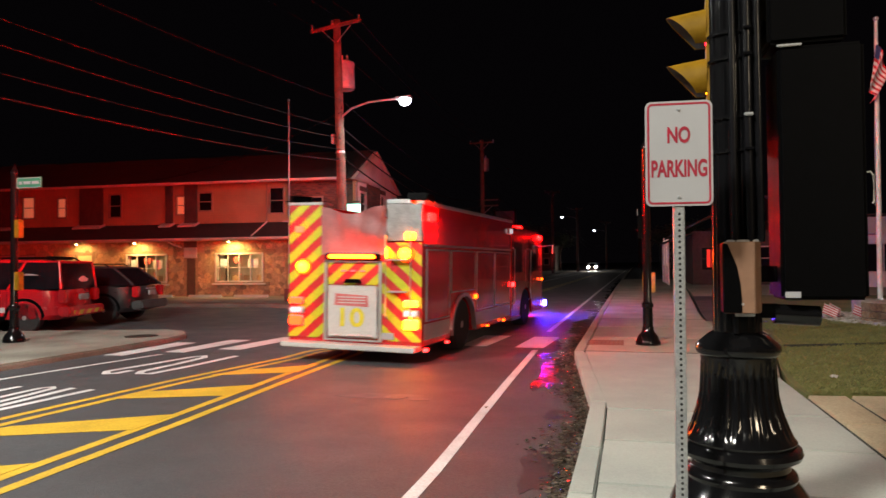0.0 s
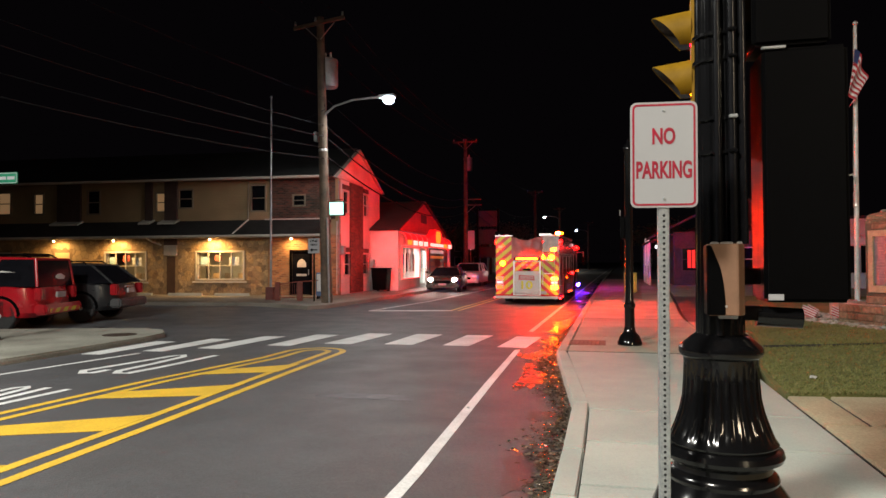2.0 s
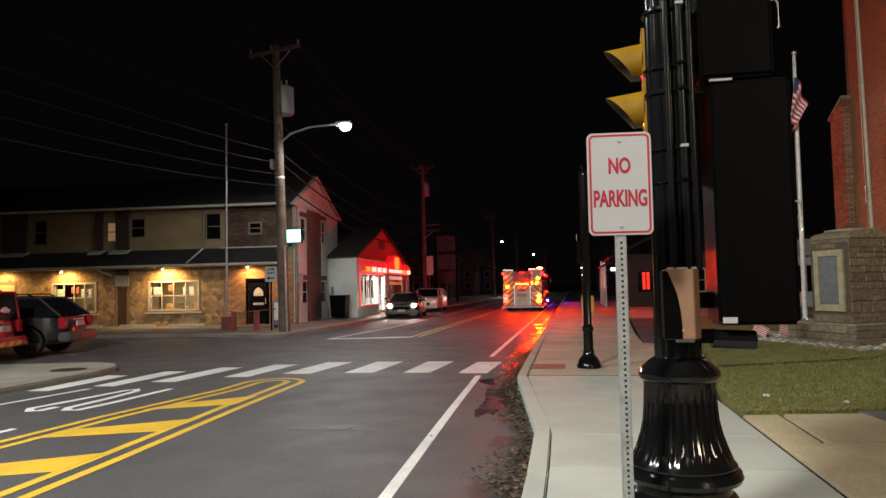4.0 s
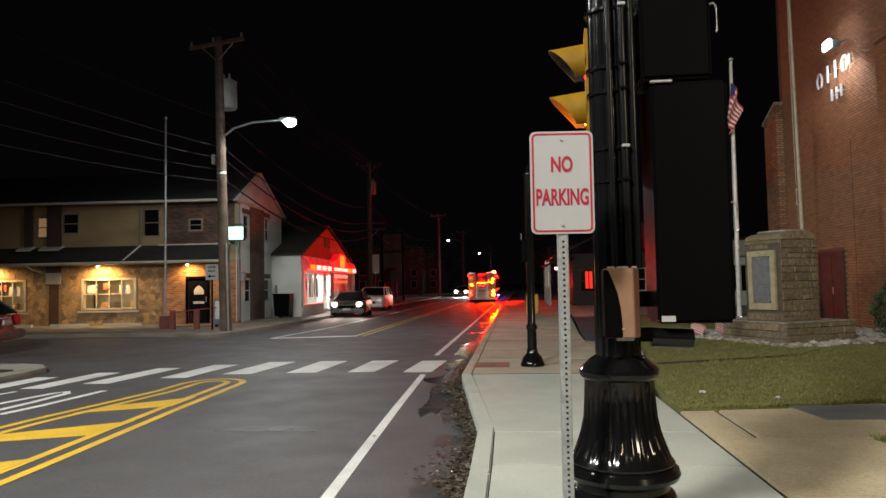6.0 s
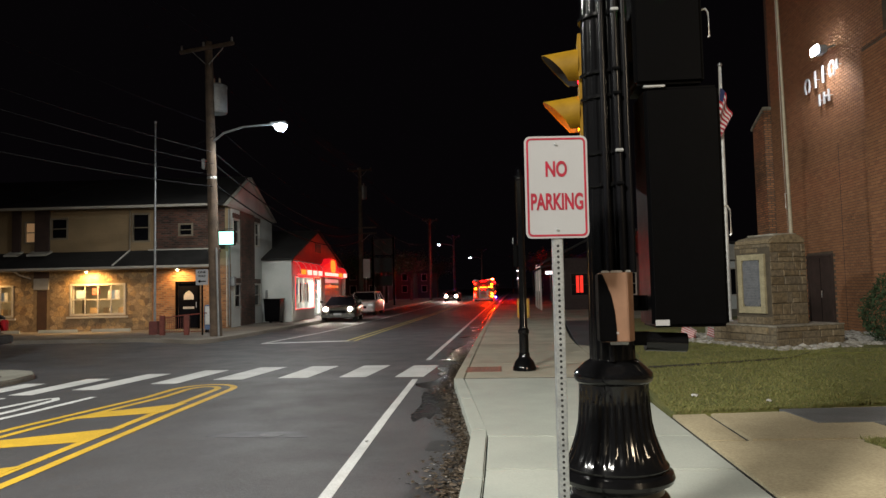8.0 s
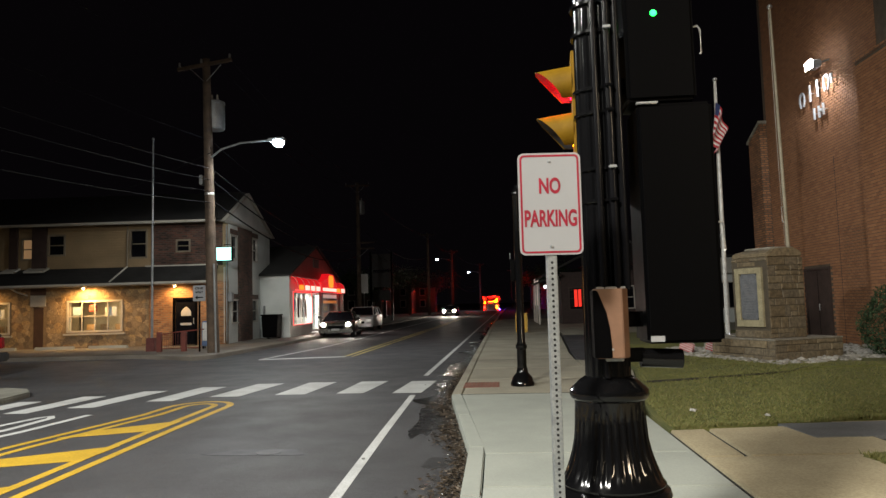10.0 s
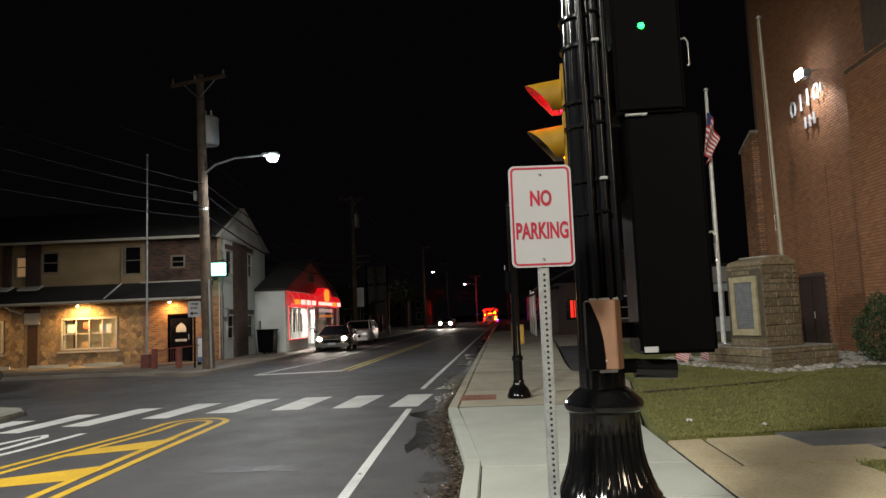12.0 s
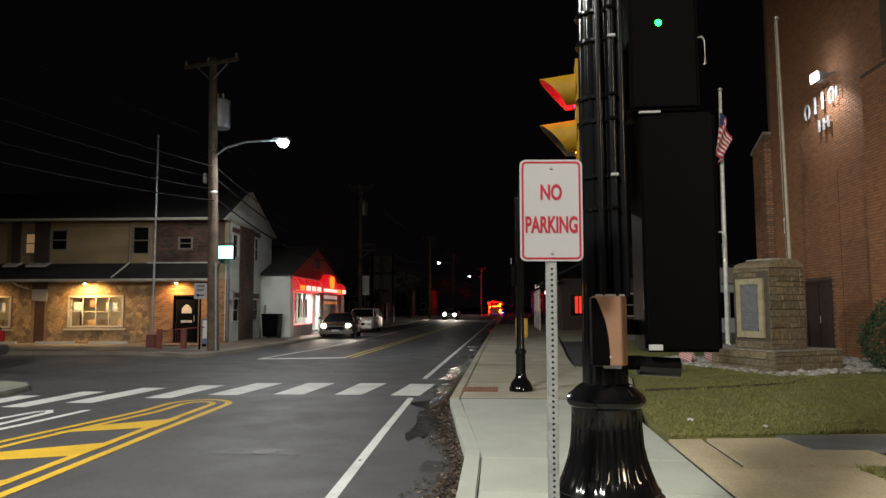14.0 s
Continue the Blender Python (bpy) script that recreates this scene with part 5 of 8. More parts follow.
    # the red-lit fascia below
    window_unit(t, 0.3, 4.25, 0.6, 2.25, 0.0, 4, 1, CLEAR, w=0.06, label="wide lit shop window")
    part("neon_border", ring_band([(0.26, 0.56), (4.29, 0.56), (4.29, 2.29), (0.26, 2.29)], [(0.32, 0.6), (4.23, 0.6), (4.23, 2.25), (0.32, 2.25)], "y", -0.07, -0.04), glow("red_window_neon", (1.0, 0.09, 0.09), 0.9), t, "red neon border round the window")
    part("window_poster", boxed(0.5, 1.15, 0.07, 0.075, 1.35, 1.9), surface("blue_poster", (0.12, 0.25, 0.5), 0.6), t, "pale blue poster in the window")
    for k in range(3):
        part("shelf", rounded(5.0, 9.5, 2.72, 2.98, 1.1 + 0.5 * k, 1.14 + 0.5 * k, 0.01), TRIM_WHITE, t)
        for j in range(7):
            part("packet", boxed(5.1 + 0.62 * j, 5.5 + 0.62 * j, 2.76, 2.95, 1.142 + 0.5 * k, 1.34 + 0.5 * k + 0.05 * ((j * 3 + k) % 3)), surface("packet_paint_%d" % ((j + k) % 3), ((0.4, 0.1, 0.06), (0.3, 0.32, 0.1), (0.12, 0.2, 0.32))[(j + k) % 3], 0.5), t)
    for x in (1.65, 2.5, 3.35):
        part("window_poster", boxed(x - 0.28, x + 0.24, 0.07, 0.075, 0.95, 1.95), surface("dark_red_poster", (0.1, 0.015, 0.015), 0.6), t, "dark tall poster in the window")
    d = part("door", ring_band([(4.6, 0.05), (6.25, 0.05), (6.25, 2.28), (4.6, 2.28)], [(4.75, 0.2), (6.1, 0.2), (6.1, 2.15), (4.75, 2.15)], "y", 0.05, 0.12), ALU, t, "glazed aluminium shop door")
    p = part("pane", boxed(4.75, 6.1, 0.08, 0.086, 0.2, 2.15), CLEAR, d)
    p.visible_shadow = False
    part("door_bar", rod((5.0, 0.0, 1.05), (5.9, 0.0, 1.05), 0.025), ALU, d)
    m = part("menu_board", boxed(7.05, 11.55, -0.02, 0.1, 0.72, 2.32), surface("dark_menu_board", (0.03, 0.02, 0.02), 0.4), t, "dark menu board with pale rows")
    part("menu_row", boxed(7.3, 11.3, -0.03, -0.021, 2.0, 2.22), glow("menu_glow", (0.75, 0.7, 0.62), 0.35), m)
    part("menu_row", boxed(7.3, 11.3, -0.03, -0.021, 1.68, 1.85), glow("menu_glow_amber", (0.7, 0.25, 0.05), 0.4), m)
    for k in range(3):
        for j in range(2):
            part("menu_picture", boxed(7.4 + 1.4 * k, 8.5 + 1.4 * k, -0.03, -0.021, 0.85 + 0.38 * j, 1.12 + 0.38 * j), surface("menu_picture_%d" % ((k + j) % 3), ((0.25, 0.06, 0.03), (0.2, 0.15, 0.06), (0.08, 0.07, 0.06))[(k + j) % 3], 0.5), m)
    part("corner_post", rounded(11.7, 11.95, -0.38, -0.2, 0, 2.36, 0.02), TRIM_WHITE, t)
    for k in range(3):
        part("counter", rounded(1.0 + 2.6 * k, 3.0 + 2.6 * k, 2.0, 2.7, 0.04, 1.0, 0.03), surface("pale_counter", (0.5, 0.42, 0.34), 0.4), t)
    b = thing("waste_bin", pose(-11.15, 33.2, 0.13), "dark wheeled waste bin by the shop wall", "waste bin")
    part("body", slab([(-0.35, 0.08), (0.35, 0.08), (0.42, 1.1), (-0.42, 1.1)], "y", -0.35, 0.35, 0.03), BLACK_MATT, b)
    part("lid", rounded(-0.45, 0.45, -0.4, 0.4, 1.1, 1.18, 0.03), BLACK_MATT, b)
    for x in (-0.28, 0.28):
        part("wheel", rod((x - 0.05, 0.3, 0.08), (x + 0.05, 0.3, 0.08), 0.08, n=14), RUBBER, b)
    part("wall_sign", rounded(-0.55, -0.3, 1.2, 1.25, 1.2, 1.6, 0.01), GREY_METAL, t)


corner_shop()


# ---- utility poles, wires, street lamps ----
def street_lamp_arm(parent, z, reach, dirx=1.0, lit=220.0, rise=0.45, far=False):
    arm = part("lamp_arm", tube([(0.1 * dirx, -0.05, z), (0.5 * dirx, -0.05, z + 0.28 * rise / 0.45), (1.2 * dirx, -0.05, z + rise), (reach * dirx, -0.05, z + rise + 0.03)], 0.035, 10), GREY_METAL, parent, "curved grey lamp arm")
    head = part("lamp_head", rounded(min(dirx * (reach - 0.1), dirx * (reach + 0.5)), max(dirx * (reach - 0.1), dirx * (reach + 0.5)), -0.2, 0.1, z + rise - 0.03, z + rise + 0.08, 0.03), GREY_METAL, parent, "flat lamp head")
    lens = lathe([(0.19, 0.0), (0.2, -0.05), (0.175, -0.13), (0.11, -0.19), (0.02, -0.205)], 24)
    bmesh.ops.translate(lens, vec=(dirx * (reach + 0.25), -0.05, z + rise - 0.025), verts=lens.verts)
    part("lens", lens, glow("far_lamp_lens" if far else "cool_lamp_lens", (0.75, 0.88, 1.0), lit), head, "glowing cool-white lens")


def utility_pole(m, h, label, transformer=True, arm=True, cross2=False):
    t = thing("utility_pole", m, label, "utility pole")
    part("shaft", rod((0, 0, -0.1), (0, 0, h), 0.21, 0.13, 20), WOOD_POLE, t)
    if arm:
        part("crossarm", rounded(-1.0, 1.0, -0.2, -0.09, h - 0.32, h - 0.2, 0.012), WOOD_POLE, t)
        for x in (-0.92, -0.12, 0.92):
            ins = part("insulator", lathe([(0.03, h - 0.2), (0.05, h - 0.14), (0.03, h - 0.1), (0.045, h - 0.06), (0.02, h - 0.02)], 12), GREY_METAL, t)
            ins.location = (x, -0.145, 0)
        for s in (-1, 1):
            part("brace", tube([(0.6 * s, -0.15, h - 0.3), (0.05 * s, -0.13, h - 0.85)], 0.016), GREY_METAL, t)
    if cross2:
        for z in (0.57, 0.53):
            part("crossarm", rounded(-0.15, 1.3, -0.2, -0.09, h * z, h * z + 0.11, 0.012), WOOD_POLE, t)
        part("brace", tube([(0.8, -0.15, h * 0.53), (0.1, -0.13, h * 0.48)], 0.02), GREY_METAL, t)
    if transformer:
        c = part("transformer", lathe([(0.3, h - 2.5), (0.34, h - 2.42), (0.34, h - 1.6), (0.355, h - 1.58), (0.355, h - 1.5), (0.2, h - 1.42), (0.08, h - 1.4)], 28), GREY_METAL, t, "grey drum transformer")
        c.location = (0.12, 0.38, 0)
        for s in (-0.1, 0.1):
            b = part("bushing", lathe([(0.03, h - 1.42), (0.045, h - 1.36), (0.03, h - 1.3), (0.04, h - 1.26), (0.015, h - 1.2)], 10), TRIM_WHITE, c)
            b.location = (s, 0, 0)
    return t


P1 = utility_pole(pose(-10.0, 23.6, 0.0, 0, -1.35, 0), 10.55, "leaning wooden utility pole with transformer and street lamp")
street_lamp_arm(P1, 6.95, 2.3)
for ob in P1.children:
    if ob.name.split(".")[0] == "crossarm":
        ob.matrix_basis = Matrix.Translation((0, 0, 10.3)) @ Matrix.Rotation(radians(-6), 4, "Y") @ Matrix.Translation((0, 0, -10.3))
    elif ob.name.split(".")[0] == "insulator":
        ob.location.z += 0.1 * ob.location.x
part("notice_box", rounded(-0.32, -0.2, -0.12, 0.12, 6.0, 6.35, 0.02), GREY_METAL, P1)
part("metal_band", lathe([(0.165, 5.62), (0.17, 5.63), (0.17, 5.7), (0.165, 5.71)], 24), ALU, P1)
part("riser", tube([(0.16, -0.16, 0.1), (0.15, -0.14, 3.2)], 0.035), GREY_METAL, P1, "grey cable riser pipe")
P2 = utility_pole(pose(-11.3, 55, 0.0), 11.5, "wooden utility pole farther along the road", True, True, True)
part("hung_sign", rounded(0.2, 0.75, -0.2, -0.17, 2.6, 4.1, 0.01), PANEL_WHITE, P2, "pale hanging board")
FAR = []
for x, y, h, lit in ((-9.6, 92, 11.0, 0), (-8.1, 116, 10.5, 1), (-4.5, 150, 10.0, 1), (2.6, 185, 10, 0)):
    p = utility_pole(pose(x, y, 0), h, "distant wooden utility pole" + (" with a lit street lamp" if lit else ""), False, True)
    if lit:
        street_lamp_arm(p, 8.6 if y < 130 else 7.8, 2.2, -1.0, 30.0, 0.45, True)
    FAR.append((x, y, h))


def wires():
    spans = []
    P0 = (-11.2, -17.0)
    top = [(-0.92, 10.35), (0.35, 10.38), (0.92, 10.4)]
    for dx, z in top:
        spans.append(((P0[0] + dx, P0[1], z + 0.3), (-10.2 + dx, 23.5, z), 0.7, 0.006))
    for z0, z1, sag, r in ((8.0, 7.55, 0.9, 0.007), (7.2, 6.55, 1.0, 0.01), (6.9, 6.15, 1.1, 0.012), (6.5, 5.75, 1.2, 0.01), (5.9, 5.35, 1.15, 0.016)):
        spans.append(((P0[0], P0[1], z0), (-10.05, 23.45, z1), sag, r))
    for dx, z in top:
        spans.append(((-10.2 + dx, 23.5, z), (-11.3 + dx, 54.9, 11.3), 0.7, 0.012))
    for z0, z1, sag, r in ((7.5, 7.9, 0.9, 0.014), (6.5, 6.7, 1.0, 0.022), (6.1, 6.2, 1.1, 0.028), (5.4, 5.6, 1.1, 0.03)):
        spans.append(((-10.0, 23.7, z0), (-11.3, 54.9, z1), sag, r))
    for k, (a, b) in enumerate(zip([(-11.3, 55, 11.3)] + FAR, FAR)):
        for dz, sag in ((0.2, 0.8), (3.2, 1.3), (4.2, 1.5), (5.0, 1.6)):
            spans.append(((a[0], a[1], a[2] - dz), (b[0], b[1], b[2] - dz), sag, 0.022))
    spans.append(((-10.0, 23.4, 7.3), (-12.2, 29.3, 5.6), 0.35, 0.012))
    spans.append(((-10.0, 23.4, 7.1), (-24, 28.5, 5.6), 0.6, 0.012))
    for a, b, sag, r in spans:
        pts = [tuple(a[i] + (b[i] - a[i]) * s - (4 * sag * s * (1 - s) if i == 2 else 0) for i in range(3)) for s in [k / 20 for k in range(21)]]
        solo("overhead_wire", tube(pts, r, 5), WIRE, "slack black overhead cable between utility poles", "cable")


wires()


# ---- brick hall, monument, flag poles ----
def brick_hall():
    t = thing("brick_hall", pose(9.45, 12, 0.13), "tall orange-brown brick hall with a flood-lit wall sign", "building")
    # the wall faces -x, y runs away from the camera
    part("long_wall", boxed(0, 0.5, -18, 13.2, 0, 14), HALL_MORTAR, t, "long brick wall")
    part("far_wall", boxed(0.5, 14, 12.7, 13.2, 0, 14), BRICK_HALL, t)
    part("near_mass", slab([(-18.0, 0), (5.7, 0), (5.7, 7.1), (-18.0, 7.1)], "x", -0.55, -0.003), HALL_MORTAR, t, "projecting brick mass with a sloping top")
    part("mass_cap", slab([(-18.0, 7.1), (5.72, 7.1), (5.72, 7.18), (-18.0, 7.18)], "x", -0.57, -0.003), BRICK_HALL, t)
    part("end_pier", slab([(13.0, 0), (14.1, 0), (14.1, 7.0), (13.0, 7.45)], "x", -0.25, 0.9), BRICK_HALL, t, "brick end pier with a sloped cap")
    part("pier_cap", slab([(12.95, 7.45), (14.2, 6.96), (14.2, 7.04), (12.95, 7.55)], "x", -0.3, 0.95), CAP_STONE, t)
    part("roof", boxed(-0.2, 14, -18, 13.4, 14, 14.2), surface("dark_roof_felt", (0.03, 0.03, 0.03), 0.9), t)
    part("control_joint", boxed(-0.012, -0.002, 8.29, 8.315, 0.05, 5.3), BOARD_DARK, t, "dark control joint")
    dd = part("door", rounded(-0.02, 0.03, 9.05, 10.55, 0.02, 2.15, 0.01), BOARD_DARK, t, "dark double door in the brick wall")
    part("door_frame", ring_band([(8.97, 0.0), (10.63, 0.0), (10.63, 2.23), (8.97, 2.23)], [(9.05, 0.01), (10.55, 0.01), (10.55, 2.15), (9.05, 2.15)], "x", -0.05, -0.003), BOARD_DARK, t)
    part("door_seam", boxed(-0.024, -0.018, 9.79, 9.81, 0.05, 2.12), BLACK_MATT, dd)
    part("door_handle", rod((-0.05, 9.7, 0.95), (-0.05, 9.7, 1.15), 0.015), ALU, dd)
    # thin stand-off characters, too blown out by glare to read
    silver = surface("satin_silver", (0.7, 0.7, 0.72), 0.5, 0.3)
    arc = lambda r, w, a0, a1: [(q * 0.75 * math.cos(radians(a)), q * math.sin(radians(a))) for q, rg in ((r, range(a0, a1 + 1, 20)), (r - w, range(a1, a0 - 1, -20))) for a in rg]
    bar = lambda h: [(-0.035, -h), (0.035, -h), (0.035, h), (-0.035, h)]
    for y, z, pts in ((9.75, 7.32, arc(0.25, 0.07, -60, 240)), (9.2, 7.38, bar(0.25)), (8.72, 7.4, bar(0.25)), (8.15, 7.38, arc(0.25, 0.07, -60, 240)), (7.85, 7.42, bar(0.14)),
                      (9.0, 6.71, bar(0.17)), (8.7, 6.7, bar(0.17)), (8.42, 6.71, bar(0.17)), (8.56, 6.72, [(-0.14, -0.03), (0.14, -0.03), (0.14, 0.03), (-0.14, 0.03)])):
        part("wall_character", slab([(y - a, z + b) for a, b in pts], "x", -0.15, -0.11), silver, t, "silver stand-off character shape")
        part("stand_off", rod((-0.11, y, z), (-0.002, y, z), 0.012, n=8), ALU, t)
    f = part("flood_light", rounded(-0.55, -0.3, 7.95, 8.35, 7.8, 8.02, 0.03), GREY_METAL, t, "square flood light")
    part("lens", rounded(-0.6, -0.56, 7.93, 8.37, 7.78, 8.04, 0.03), glow("flood_lens", (0.9, 0.95, 1.0), 60), f, "blazing cool-white lens")
    part("arm", tube([(0, 8.15, 8.05), (-0.35, 8.15, 7.95)], 0.025), GREY_METAL, f)
    return t


HALL = brick_hall()


def hall_bricks():
    """Running bond on the wall, the projecting mass and the pier; the stretch by the lawn is laid brick by brick."""
    rng = random.Random(21)
    L, H, D = 0.203, 0.066, 0.008
    box_v = lambda x, y, z, l: [(x, y, z), (x, y + l, z), (x, y + l, z + H), (x, y, z + H), (x - D, y + 0.003, z + 0.003), (x - D, y + l - 0.003, z + 0.003), (x - D, y + l - 0.003, z + H - 0.003), (x - D, y + 0.003, z + H - 0.003)]
    box_f = [(4, 7, 6, 5), (0, 4, 5, 1), (1, 5, 6, 2), (2, 6, 7, 3), (3, 7, 4, 0)]
    one = bpy.data.meshes.new("brick")
    one.from_pydata(box_v(0, 0, 0, L), [], box_f)
    one.materials.append(BRICK_ONE)
    v, f, made = [], [], 0
    for x, y0, y1, z1 in ((-0.0015, 5.72, 12.98, 13.9), (-0.5515, -4.0, 5.69, 7.08)):
        z, row = 0.012, 0
        while z + H < z1:
            y = y0 - (0.108 if row % 2 else 0)
            while y < y1:
                a, b = max(y, y0), min(y + L, y1)
                door = z < 2.24 and b > 8.96 and a < 10.64 and x > -0.5
                if b - a > 0.04 and not door:
                    if x > -0.5 and 6.2 < a and b < 8.2 and 0.6 < z < 3.2 and b - a > L - 0.001 and made < 300:
                        ob = new("brick", one)
                        ob.parent, ob.location = HALL, (x - rng.uniform(-0.0005, 0.001), a, z)
                        made += 1
                    else:
                        k = len(v)
                        v += box_v(x - rng.uniform(-0.0005, 0.002), a, z, b - a)
                        f += [tuple(k + i for i in q) for q in box_f]
                y += L + 0.013
            z += H + 0.013
            row += 1
    ob = pieces("masonry", v, f, BRICK_REST, HALL)
    tagged(ob, kind="stuff")


hall_bricks()


def stone_block(parent, x0, x1, y0, y1, z0, z1, rng, course=0.22, skip=None):
    """Faces of random rubble on the -x and -y sides: each stone its own piece, nearly flush, in uneven beds."""
    for face in ("x", "y"):
        s0, s1 = (y0, y1) if face == "x" else (x0, x1)
        z = z0
        while z < z1 - 0.03:
            h = min(course * rng.uniform(0.55, 1.4), z1 - z)
            if z1 - z - h < 0.08:
                h = z1 - z
            s = s0
            while s < s1 - 0.02:
                w = min(rng.uniform(0.16, 0.55), s1 - s)
                if s1 - s - w < 0.1:
                    w = s1 - s
                # now and then one bed splits into two thin stones
                beds = [(z, z + h)] if h < 0.2 or rng.random() < 0.65 else [(z, z + h * 0.48), (z + h * 0.48, z + h)]
                for a, b in beds:
                    if skip and face == "x" and s + w > skip[0] and s < skip[1] and b > skip[2] and a < skip[3]:
                        continue
                    g, j = 0.006, lambda: rng.uniform(-0.012, 0.012)
                    d, e = rng.uniform(0.006, 0.026), rng.uniform(0.012, 0.022)
                    o = [(s + g, a + g), (s + w / 2, a + g + j() * 0.5), (s + w - g, a + g), (s + w - g, b - g), (s + w / 2, b - g + j() * 0.5), (s + g, b - g)]
                    mx, mz = s + w / 2, (a + b) / 2
                    i = [(p + (e if p < mx - 0.01 else -e if p > mx + 0.01 else 0) + j() * 0.4, q + (e if q < mz else -e) + j() * 0.4) for p, q in o]
                    ds = [d + rng.uniform(-0.005, 0.005) for _ in o]
                    if face == "x":
                        v = [(x0, p, q) for p, q in o] + [(x0 - k, p, q) for (p, q), k in zip(i, ds)]
                    else:
                        v = [(p, y0, q) for p, q in o] + [(p, y0 - k, q) for (p, q), k in zip(i, ds)]
                    pieces("stone", v, [(k, (k + 1) % 6, 6 + (k + 1) % 6, 6 + k) for k in range(6)] + [(6, 7, 8, 11), (8, 9, 10, 11)], MON_STONE, parent)
                s += w
            z += h


def monument():
    t = thing("stone_monument", pose(5.77, 15.58, 0.13, 0, 0, 25), "rough stone war memorial with a grey plaque on a stone plinth", "monument")
    rng = random.Random(11)
    pl = part("plinth", boxed(0, 1.95, 0, 1.9, -0.1, 0.47), MON_CORE, t, "low rough-stone plinth")
    stone_block(pl, 0, 1.95, 0, 1.9, -0.05, 0.47, rng, 0.2)
    part("plinth_cap", rounded(-0.015, 1.97, -0.02, 1.9, 0.47, 0.5, 0.012), CAP_STONE, t, "pale weathered coping slab")
    b = part("block", boxed(0.26, 1.3, 0.35, 1.4, 0.5, 2.3), MON_CORE, t, "upright stone block")
    stone_block(b, 0.26, 1.3, 0.35, 1.4, 0.5, 2.3, rng, 0.2, (0.46, 1.3, 0.75, 2.08))
    top = slab([(0.25, 2.29), (0.25, 2.38), (0.42, 2.46), (0.75, 2.52), (1.1, 2.5), (1.3, 2.42), (1.31, 2.29)], "y", 0.33, 1.42, 0.035)
    for v in top.verts:
        v.co += Vector((0.02, 0.02, 0.03)) * noise.noise(v.co * 5)
    part("block_top", top, MON_STONE, t, "rounded rough top stone")
    part("top_mortar", slab(round_rect(0.5, 1.26, 0.4, 1.36, 0.2), "z", 2.49, 2.535, 0.015), CAP_STONE, t, "pale mortar capping")
    fr = part("plaque_frame", ring_band([(0.48, 0.75), (1.28, 0.75), (1.28, 2.08), (0.48, 2.08)], [(0.61, 0.9), (1.15, 0.9), (1.15, 1.95), (0.61, 1.95)], "x", 0.205, 0.262), surface("buff_limestone", (0.34, 0.3, 0.19), 0.8, fine=40), t, "buff limestone plaque frame")
    notched = [(0.62, 0.95), (0.66, 0.95), (0.66, 0.905), (1.1, 0.905), (1.1, 0.95), (1.14, 0.95), (1.14, 1.9), (1.1, 1.9), (1.1, 1.945), (0.66, 1.945), (0.66, 1.9), (0.62, 1.9)]
    pq = part("plaque", slab(notched, "x", 0.225, 0.262, 0.004), BRONZE, fr, "grey metal memorial plaque")
    worn = surface("worn_raised_text", (0.22, 0.23, 0.25), 0.45, 0.4)
    for k in range(14):
        z, n = 1.82 - k * 0.06, 0.4 - 0.06 * ((k * 7) % 3)
        part("text_bar", boxed(0.2225, 0.2248, 0.88 - n / 2, 0.88 + n / 2, z, z + 0.014), worn, pq)
    return t


monument()


def flag_pole(m, h, label, flag, foot=0.06, top=0.035, coat=None):
    t = thing("flag_pole", m, label, "flag pole")
    part("shaft", rod((0, 0, 0), (0, 0, h), foot, top, 18), coat or surface("white_pole_paint", (0.6, 0.6, 0.58), 0.35, fine=40), t)
    part("finial", lathe([(0.02, h - 0.01), (0.06, h + 0.03), (0.06, h + 0.07), (0.02, h + 0.11)], 16), ALU, t)
    part("collar", lathe([(0.1, 0), (0.1, 0.03), (0.065, 0.06)], 18), ALU, t)
    part("halyard", tube([(-0.07, -0.02, 1.0), (-0.08, -0.02, h * 0.5), (-0.045, -0.01, h - 0.05)], 0.006, 5), TRIM_WHITE, t)
    part("cleat", tube([(-0.06, -0.03, h * 0.34), (-0.1, -0.05, h * 0.34), (-0.1, -0.05, h * 0.34 + 0.35), (-0.06, -0.03, h * 0.34 + 0.35)], 0.012, 6), ALU, t)
    if flag:
        cloth = part("flag", folded_cloth(0.0, 1.0), surface("flag_white", (0.62, 0.6, 0.6), 0.8, fine=60), t, "furled striped flag hanging in folds")
        cloth.location = (-0.14, -0.12, h - 0.62)
        cloth.scale = (1.3, 1.0, 1.0)
        red, blue = surface("flag_red", (0.4, 0.02, 0.03), 0.8, fine=60), surface("flag_blue", (0.03, 0.05, 0.16), 0.8, fine=60)
        for k in range(0, 13, 2):
            s = part("flag_stripe", folded_cloth(k / 13, (k + 1) / 13, 0.006), red, cloth)
        part("flag_canton", folded_cloth(0.0, 4 / 13, 0.012, 0.0, 0.16), blue, cloth)
    return t


